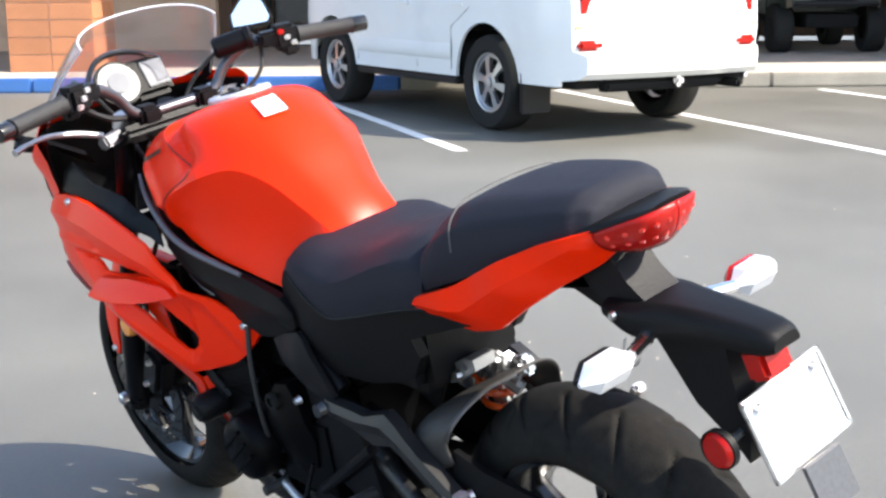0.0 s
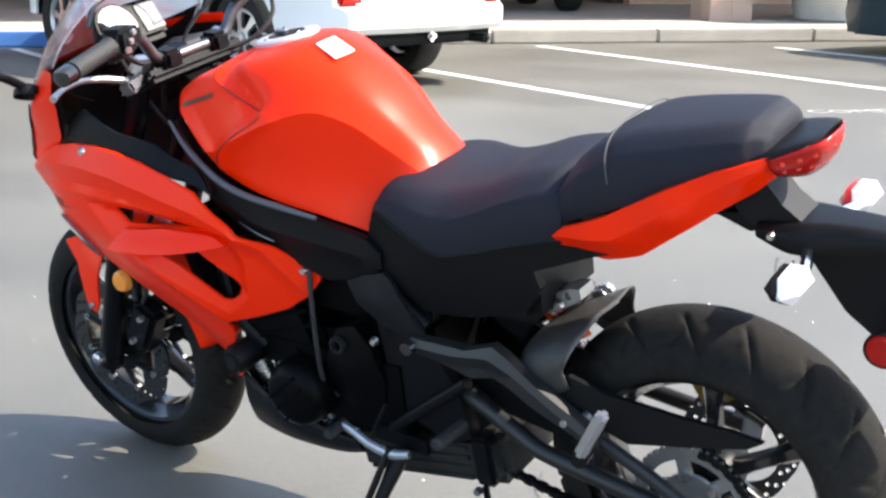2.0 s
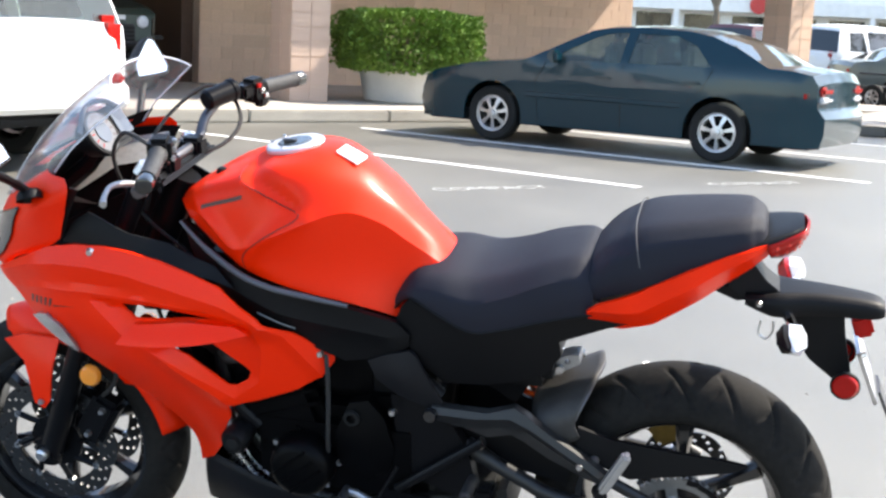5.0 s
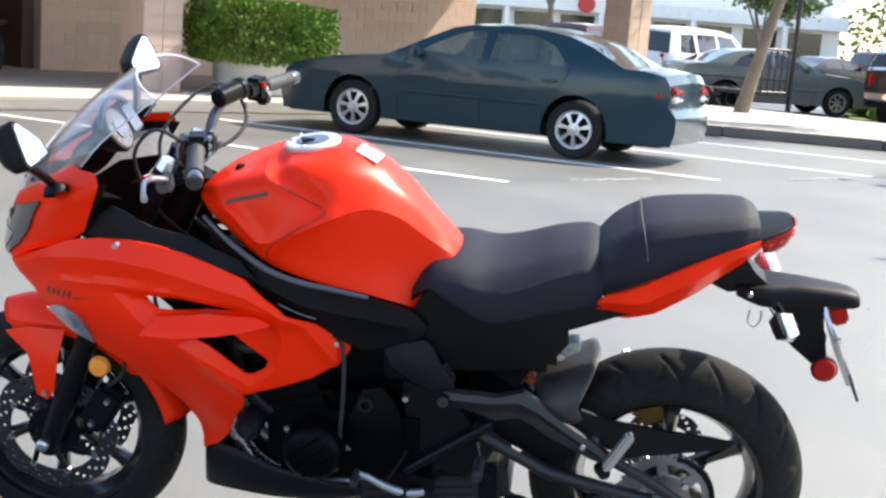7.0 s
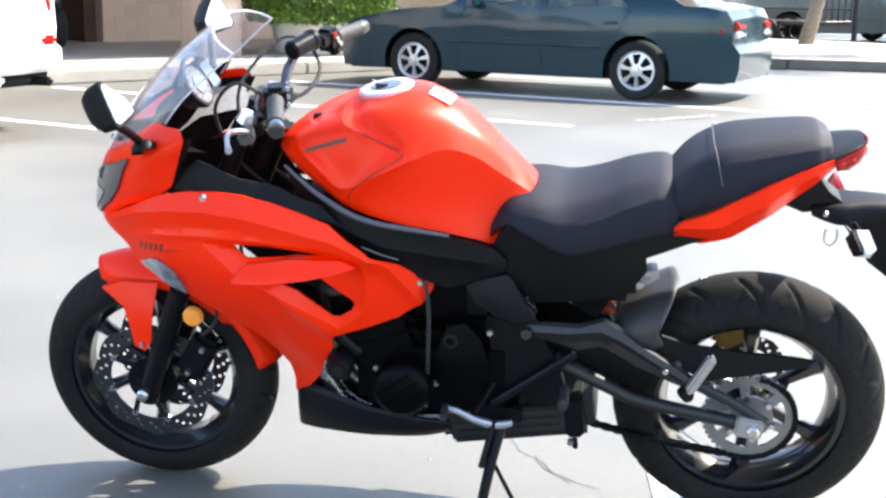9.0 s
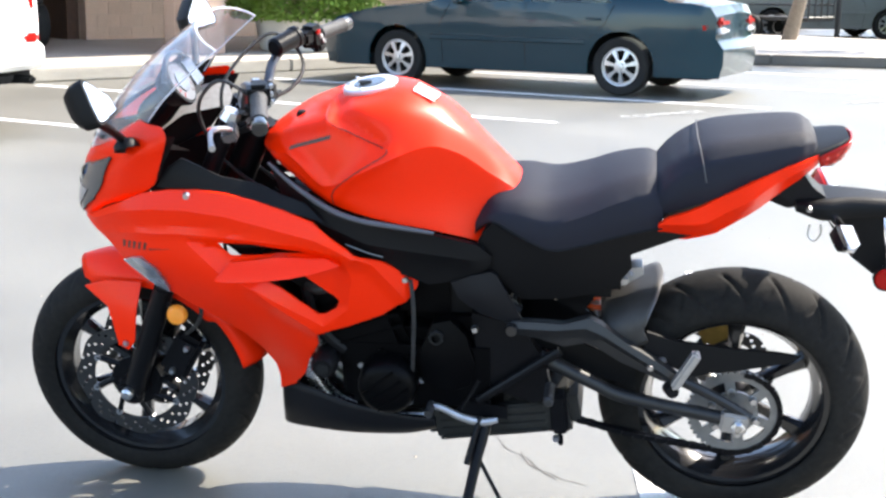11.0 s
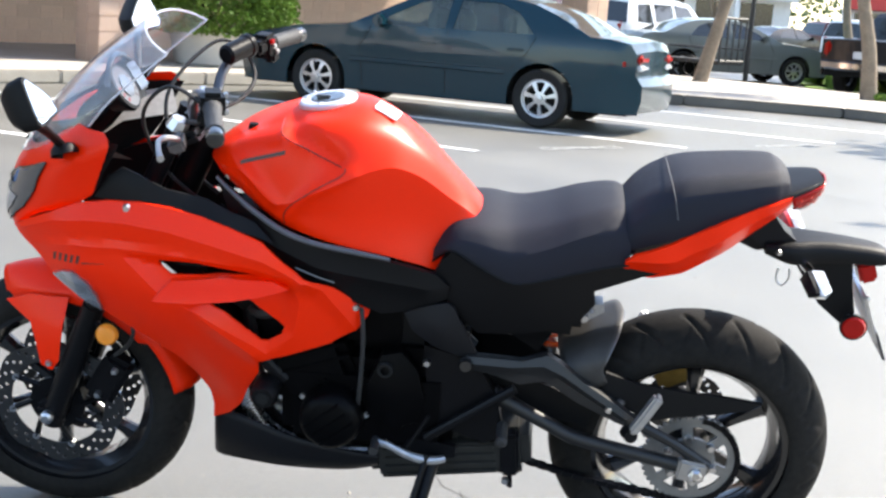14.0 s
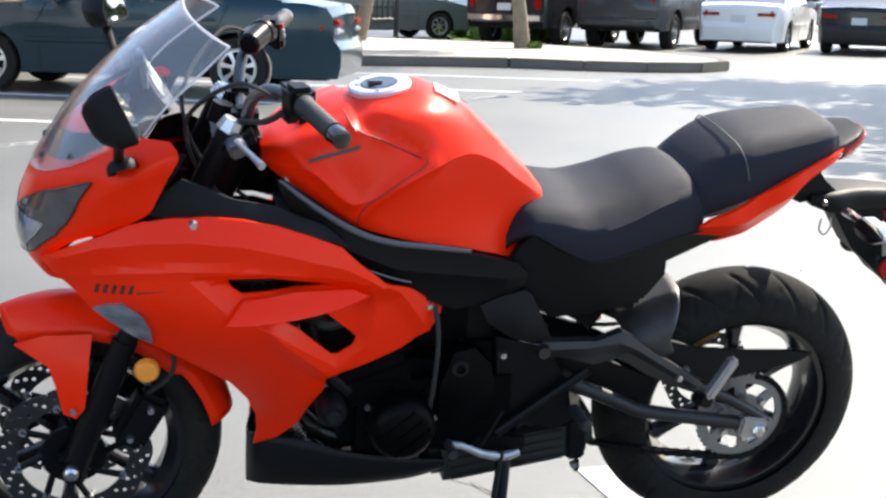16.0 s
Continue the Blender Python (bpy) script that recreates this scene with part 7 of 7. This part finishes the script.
for sgn in (-1, 1):
    q = pose(-0.765, sgn * 0.14, 0.378, 0, 0, 0 if sgn < 0 else 180)
    part("engine_cover", moved(lathe([(0.0, -0.062), (0.046, -0.061), (0.060, -0.052), (0.066, -0.038), (0.068, 0.0), (0.078, 0.004), (0.078, 0.012)], 40), q), ENGINE, engine, "round black generator cover")
    for k in range(7):
        a = k * 2 * math.pi / 7
        part("cover_bolt", moved(lathe([(0, -0.010), (0.006, -0.010), (0.007, 0)], 8), q @ Matrix.Translation((0.072 * math.cos(a), 0.004, 0.072 * math.sin(a)))), STEEL if k % 3 == 0 else ENGINE, engine)
    part("cover_rib", moved(join(*[box(-0.045, 0.045, -0.066, -0.058, -0.003 + d, 0.003 + d, 0.001) for d in (-0.026, 0.0, 0.026)]), q @ pose(0, 0.002, 0, 0, -40)), ENGINE, engine)
    gear = [(-0.690, 0.380), (-0.692, 0.46), (-0.665, 0.525), (-0.625, 0.535), (-0.590, 0.50), (-0.572, 0.43), (-0.582, 0.375), (-0.63, 0.352)]
    part("sprocket_cover", panel(gear, tps([(-0.69, 0.38, 0.148), (-0.665, 0.525, 0.15), (-0.572, 0.43, 0.145), (-0.63, 0.45, 0.172), (-0.63, 0.36, 0.15)]), 0.03, (), (), 0.03, sgn), ENGINE, engine, "cast black gearbox cover")
    part("hole_plug", moved(lathe([(0.010, -0.006), (0.016, -0.006), (0.017, 0.002)], 16), pose(-0.655, sgn * 0.165, 0.50)), UNDER, engine)
    part("frame_bolt", moved(lathe([(0, -0.010), (0.006, -0.010), (0.009, 0)], 10), pose(-0.570, sgn * 0.158, 0.523, 0, 0, 0 if sgn < 0 else 180)), STEEL, engine)
    part("frame_plate", panel([(-0.58, 0.55), (-0.47, 0.52), (-0.42, 0.44), (-0.40, 0.35), (-0.44, 0.33), (-0.56, 0.37)], lambda x, z: 0.135, 0.03, (), (), 0.05, sgn), BLACK_METAL, bike)
    part("down_tube", tube([(-0.96, sgn * 0.12, 0.70), (-0.93, sgn * 0.14, 0.52), (-0.87, sgn * 0.13, 0.44)], 0.015, 10, 12), BLACK_METAL, bike)
    part("frame_slider", tube([(-0.905, sgn * 0.13, 0.425), (-0.905, sgn * 0.185, 0.425), (-0.905, sgn * 0.198, 0.425)], [0.028, 0.030, 0.022], 18), BLACK_PLASTIC, bike, "black plastic crash bung")
    part("slider_recess", moved(lathe([(0, -0.004), (0.013, -0.004), (0.014, 0.01)], 14), pose(-0.905, sgn * 0.197, 0.425)), UNDER, bike)
    part("exhaust_pipe", tube([(-0.90, sgn * 0.05, 0.55), (-0.97, sgn * 0.055, 0.46), (-0.96, sgn * 0.055, 0.32), (-0.87, sgn * 0.05, 0.235), (-0.70, sgn * 0.04, 0.23)], 0.021, 12, 30), STEEL, bike)
    part("water_hose", tube([(-0.96, sgn * 0.11, 0.62), (-0.92, sgn * 0.15, 0.60), (-0.86, sgn * 0.15, 0.62)], 0.014, 8, 14), RUBBER, bike)
    part("engine_hose", tube([(-0.71, sgn * 0.15, 0.63), (-0.703, sgn * 0.165, 0.56), (-0.707, sgn * 0.165, 0.45), (-0.715, sgn * 0.15, 0.36)], 0.005, 6, 20), RUBBER, bike)
radiator = part("radiator", moved(box(-0.014, 0.014, -0.15, 0.15, -0.12, 0.12, 0.006), pose(-1.01, 0, 0.57, 0, -18)), BLACK_METAL, bike, "black radiator")
for k in range(12):
    part("radiator_fin", moved(box(-0.0155, -0.0135, -0.14, 0.14, -0.11 + k * 0.0195, -0.105 + k * 0.0195), pose(-1.01, 0, 0.57, 0, -18)), GREY_PLASTIC, radiator, smooth=0)
# dark inner shell so that no light shows through between the fairings
part("inner_shell", box(-1.0, -0.80, -0.10, 0.10, 0.60, 0.80, 0.02), BLACK_PLASTIC, bike)

# belly pan and silencer
belly = part("belly_pan", body([(-1.052, (0.012, 0.290), (0.016, 0.235), (0.014, 0.180), (0.01, 0.172), 0.168), (-1.03, (0.055, 0.312), (0.060, 0.245), (0.045, 0.186), (0.02, 0.172), 0.170), (-0.95, (0.105, 0.318), (0.102, 0.255), (0.080, 0.198), (0.045, 0.182), 0.178), (-0.86, (0.128, 0.300), (0.124, 0.250), (0.100, 0.205), (0.06, 0.190), 0.186), (-0.74, (0.138, 0.282), (0.132, 0.248), (0.112, 0.218), (0.07, 0.200), 0.196), (-0.665, (0.138, 0.275), (0.132, 0.255), (0.115, 0.238), (0.07, 0.225), 0.222)], 30, 6, 8), GREY_PLASTIC, bike, "dark grey plastic belly pan")
thick = belly.modifiers.new("thickness", "SOLIDIFY")
thick.thickness = 0.005
silencer = part("silencer", moved(box(-0.185, 0.165, -0.125, 0.125, -0.066, 0.045, 0.022), pose(-0.505, 0, 0.292, 0, -9)), SILENCER, bike, "dark under-engine silencer")
for k in range(4):
    part("silencer_rib", moved(box(-0.15, 0.09, -0.131, -0.122, -0.050 + k * 0.020, -0.041 + k * 0.020, 0.002), pose(-0.505, 0, 0.292, 0, -9)), SILENCER, silencer)
part("silencer_clamp", moved(join(box(-0.02, 0.02, -0.135, 0.135, -0.05, 0.05, 0.006), box(-0.006, 0.006, -0.142, -0.13, -0.075, -0.045, 0.003)), pose(-0.385, 0, 0.302, 0, -5)), BLACK_METAL, silencer)
part("clamp_bolt", moved(lathe([(0, -0.012), (0.007, -0.012), (0.008, 0)], 8), pose(-0.39, -0.142, 0.25)), STEEL, silencer)
for sgn in (-1, 1):
    # added dark plate for the shadowy gap between hanger and swingarm
    part("link_cover", panel([(-0.47, 0.51), (-0.30, 0.45), (-0.215, 0.410), (-0.225, 0.365), (-0.36, 0.390), (-0.46, 0.420)], lambda x, z: 0.088, 0.012, (), (), 0.05, sgn), BLACK_PLASTIC, bike)
part("shock_plate", panel([(-0.62, 0.30), (-0.60, 0.33), (-0.50, 0.32), (-0.50, 0.29)], lambda x, z: 0.142, 0.01, (), (), 0.05, -1), BLACK_METAL, bike)

# swingarm, shock, hangers
for sgn in (-1, 1):
    part("swingarm", tube([(-0.430, sgn * 0.105, 0.436), (-0.363, sgn * 0.122, 0.410), (-0.301, sgn * 0.132, 0.385), (-0.250, sgn * 0.138, 0.365), (-0.127, sgn * 0.142, 0.343), (-0.010, sgn * 0.145, 0.323)], [0.020, 0.016, 0.0155, 0.0155, 0.0155, 0.016], 14, 30), ARM, bike, "dark grey tubular swingarm")
    part("swingarm_brace", tube([(-0.180, sgn * 0.132, 0.432), (-0.113, sgn * 0.142, 0.408), (-0.044, sgn * 0.146, 0.376), (0.030, sgn * 0.148, 0.332)], 0.012, 10, 18), ARM, bike)
    part("axle_block", moved(box(-0.030, 0.030, -0.014, 0.014, -0.024, 0.024, 0.005), pose(-0.004, sgn * 0.152, 0.322, 0, 8)), ALU, bike, "cast axle block")
    part("axle_bolt", moved(lathe([(0, -0.014), (0.010, -0.014), (0.015, -0.010), (0.016, 0)], 6), pose(0.004, sgn * 0.165, 0.320, 0, 0, 0 if sgn < 0 else 180)), STEEL, bike)
    hanger = [(-0.490, 0.545), (-0.378, 0.544), (-0.325, 0.560), (-0.297, 0.545), (-0.245, 0.507), (-0.165, 0.457), (-0.131, 0.431), (-0.137, 0.410), (-0.175, 0.420), (-0.255, 0.456), (-0.304, 0.487), (-0.329, 0.499), (-0.377, 0.487), (-0.426, 0.502), (-0.485, 0.515)]
    spine = [(-0.480, 0.532), (-0.400, 0.531), (-0.330, 0.540), (-0.290, 0.522), (-0.151, 0.432)]
    groove = ridge([(-0.300, 0.508), (-0.165, 0.428)], 0.006, 0.010)
    rise = ridge(spine, 0.014, 0.026)
    part("hanger", panel(hanger, lambda x, z: 0.152 + rise(x, z) - groove(x, z), 0.022, (), (spine, [(-0.300, 0.508), (-0.165, 0.428)]), 0.012, sgn), ARM, bike, "satin black cast footrest hanger", 22)
    part("hanger_bolt", moved(lathe([(0, -0.008), (0.006, -0.008), (0.008, 0)], 10), pose(-0.190, sgn * 0.160, 0.452, 0, 0, 0 if sgn < 0 else 180)), STEEL, bike)
    part("hanger_strut", tube([(-0.385, sgn * 0.150, 0.475), (-0.565, sgn * 0.150, 0.340)], 0.011, 10), BLACK_METAL, bike)
    part("passenger_peg", moved(box(-0.010, 0.010, -0.014, 0.014, -0.050, 0.050, 0.006), pose(-0.118, sgn * 0.200, 0.470, 0, 28)), ALU, bike, "cast passenger footrest, folded up")
    part("peg_pivot", tube([(-0.150, sgn * 0.17, 0.41), (-0.142, sgn * 0.205, 0.418)], 0.014, 10), BLACK_METAL, bike)
    peg = part("rider_peg", tube([(-0.405, sgn * 0.15, 0.385), (-0.405, sgn * 0.23, 0.392), (-0.405, sgn * 0.235, 0.392)], [0.012, 0.012, 0.008], 10), RUBBER, bike, "black rider footrest")
part("pivot_bolt", moved(lathe([(0, -0.012), (0.012, -0.012), (0.016, 0)], 14), pose(-0.49, -0.165, 0.53)), BLACK_GLOSS, bike)
part("shift_lever", tube([(-0.672, -0.172, 0.330), (-0.645, -0.178, 0.332), (-0.60, -0.180, 0.312), (-0.555, -0.176, 0.300), (-0.52, -0.168, 0.303)], [0.010, 0.008, 0.009, 0.010, 0.008], 10, 24), ALU, bike, "bare metal gear lever")
part("shift_peg", tube([(-0.668, -0.165, 0.332), (-0.668, -0.215, 0.334)], 0.010, 10), RUBBER, bike)
part("shift_rod", tube([(-0.60, -0.172, 0.325), (-0.56, -0.165, 0.40)], 0.004, 6), BLACK_METAL, bike)
stand_top, foot = Vector((-0.548, -0.155, 0.292)), Vector((-0.590, -0.335, 0.089))
part("side_stand", join(tube([stand_top, stand_top.lerp(foot, 0.3), stand_top.lerp(foot, 0.85), foot], [0.018, 0.0125, 0.0115, 0.012], 12), moved(box(-0.04, 0.03, -0.022, 0.022, -0.005, 0.005, 0.003), Matrix.Translation(foot) @ pose(0, 0, 0, -12))), BLACK_METAL, bike, "black steel side stand on the asphalt")
part("stand_peg", tube([stand_top.lerp(foot, 0.30), stand_top.lerp(foot, 0.30) + Vector((0.055, -0.04, -0.085))], 0.005, 8), BLACK_METAL, bike)
part("stand_spring", tube([stand_top + Vector((-0.01, -0.02, 0.02)), stand_top.lerp(foot, 0.35) + Vector((-0.02, -0.012, 0))], 0.007, 8), BLACK_METAL, bike)
shock_axis = (Vector((-0.36, 0.085, 0.64)), Vector((-0.30, 0.095, 0.42)))
part("rear_shock", tube([shock_axis[0], shock_axis[1]], 0.018, 14), STEEL, bike, "steel rear shock absorber")
turns = []
for i in range(90):
    t = i / 89
    a = t * 2 * math.pi * 6
    turns.append(tuple(shock_axis[0].lerp(shock_axis[1], 0.05 + 0.7 * t) + Vector((0.034 * math.cos(a), 0.034 * math.sin(a), 0))))
part("shock_spring", tube(turns, 0.0065, 7), SPRING, bike, "orange-red coil spring")
part("shock_bracket", join(moved(box(-0.03, 0.03, -0.012, 0.012, -0.03, 0.03, 0.008), pose(-0.31, 0.05, 0.575, 0, 35)), tube([(-0.34, 0.05, 0.60), (-0.28, 0.06, 0.58), (-0.24, 0.07, 0.545)], 0.012, 8, 10), tube([(-0.31, 0.06, 0.56), (-0.25, 0.08, 0.52)], 0.014, 8)), ALU, bike, "bright cast shock mounting")
for sx, sy, sz, ang in ((-0.265, 0.035, 0.590, 25), (-0.235, 0.075, 0.570, -20), (-0.292, 0.085, 0.560, 50)):
    part("shock_clevis", moved(join(box(-0.022, 0.022, -0.012, 0.012, -0.018, 0.018, 0.006), lathe([(0.004, -0.016), (0.014, -0.016), (0.016, 0), (0.014, 0.016), (0.004, 0.016)], 14)), pose(sx, sy, sz, 0, ang)), STEEL, bike)
cast = [(-0.305, 0.572), (-0.292, 0.604), (-0.235, 0.632), (-0.215, 0.634), (-0.212, 0.616), (-0.262, 0.584)]
turned(part("shock_carrier", flat_plate(cast, 0.045, (circle(-0.275, 0.597, 0.011, 10), circle(-0.238, 0.617, 0.007, 10)), 0.03), ALU, bike, "bright cast upper shock carrier", 30), Matrix.Translation((0, -0.02, 0)))
part("carrier_bolt", moved(lathe([(0, -0.010), (0.008, -0.010), (0.010, 0)], 8), pose(-0.252, -0.045, 0.602)), STEEL, bike)
part("preload_ring", moved(lathe([(0.02, -0.010), (0.040, -0.010), (0.040, 0.010), (0.02, 0.010)], 24, True), pose(-0.345, 0.088, 0.600, 90, 0, 0)), SPRING, bike, "orange-red preload ring")
part("link_plate", moved(box(-0.035, 0.035, -0.004, 0.004, -0.055, 0.055, 0.003), pose(-0.345, -0.03, 0.57, 0, 30)), BLACK_METAL, bike)

# hugger and chain guard
rear_edge = spline([(-0.166, 0.0, 0.603), (-0.169, -0.030, 0.602), (-0.174, -0.057, 0.599), (-0.184, -0.095, 0.582), (-0.199, -0.122, 0.552), (-0.207, -0.127, 0.525), (-0.196, -0.126, 0.498)], 15)
front_edge = spline([(-0.300, 0.0, 0.536), (-0.300, -0.045, 0.535), (-0.297, -0.085, 0.532), (-0.292, -0.115, 0.524), (-0.284, -0.129, 0.509), (-0.262, -0.132, 0.490), (-0.228, -0.130, 0.472)], 15)
half_rows = []
for e, f in zip(rear_edge, front_edge):
    e, f = Vector(e), Vector(f)
    half_rows.append([e.lerp(f, u) + (e.lerp(f, u) - Vector((0, e.y, 0.314))).normalized() * (0.010 * math.sin(u * math.pi) * (u - 0.35)) for u in np.linspace(0, 1, 9)])
rows = [[tuple(p) for p in row] for row in reversed(half_rows)] + [[(p.x, -p.y, p.z) for p in row] for row in half_rows[1:]]
hugger = part("rear_hugger", loft(rows), HUGGER, bike, "dusty black plastic hugger over the rear tyre", 50)
thick = hugger.modifiers.new("thickness", "SOLIDIFY")
thick.thickness = 0.004
# lighter tube that draws the highlight along the hugger's rear edge
part("hugger_lip", tube([row[0] for row in half_rows[:12]], 0.0024, 6), GUNMETAL, bike)
part("hugger_edge", tube([row[-1] for row in half_rows[6:]], 0.0034, 6), BLACK_PLASTIC, bike)
guard_out = [(-0.200, 0.516), (-0.136, 0.496), (-0.016, 0.482), (0.079, 0.476), (0.129, 0.469), (0.105, 0.454), (0.012, 0.435), (-0.095, 0.417), (-0.157, 0.441), (-0.205, 0.466)]
part("chain_guard", panel(guard_out, tps([(-0.285, 0.51, 0.130), (-0.19, 0.50, 0.124), (-0.08, 0.478, 0.120), (0.12, 0.455, 0.116), (-0.08, 0.43, 0.126), (-0.20, 0.46, 0.130)]), 0.010, (), ([(-0.26, 0.49), (-0.08, 0.455), (0.10, 0.452)],), 0.018, -1), BLACK_PLASTIC, bike, "black plastic chain guard", 25)
part("guard_bolt", moved(lathe([(0, -0.008), (0.008, -0.008), (0.010, 0)], 10), pose(-0.165, -0.13, 0.452)), STEEL, bike)
rear_caliper = part("rear_caliper", moved(box(-0.03, 0.03, -0.02, 0.025, -0.045, 0.045, 0.01), pose(-0.03, 0.095, 0.425, 0, 60)), GOLD, bike, "brass-coloured rear caliper")
part("rear_hose", tube([(-0.04, 0.10, 0.44), (-0.12, 0.11, 0.46), (-0.25, 0.11, 0.44), (-0.40, 0.11, 0.46)], 0.005, 6, 20), RUBBER, bike)
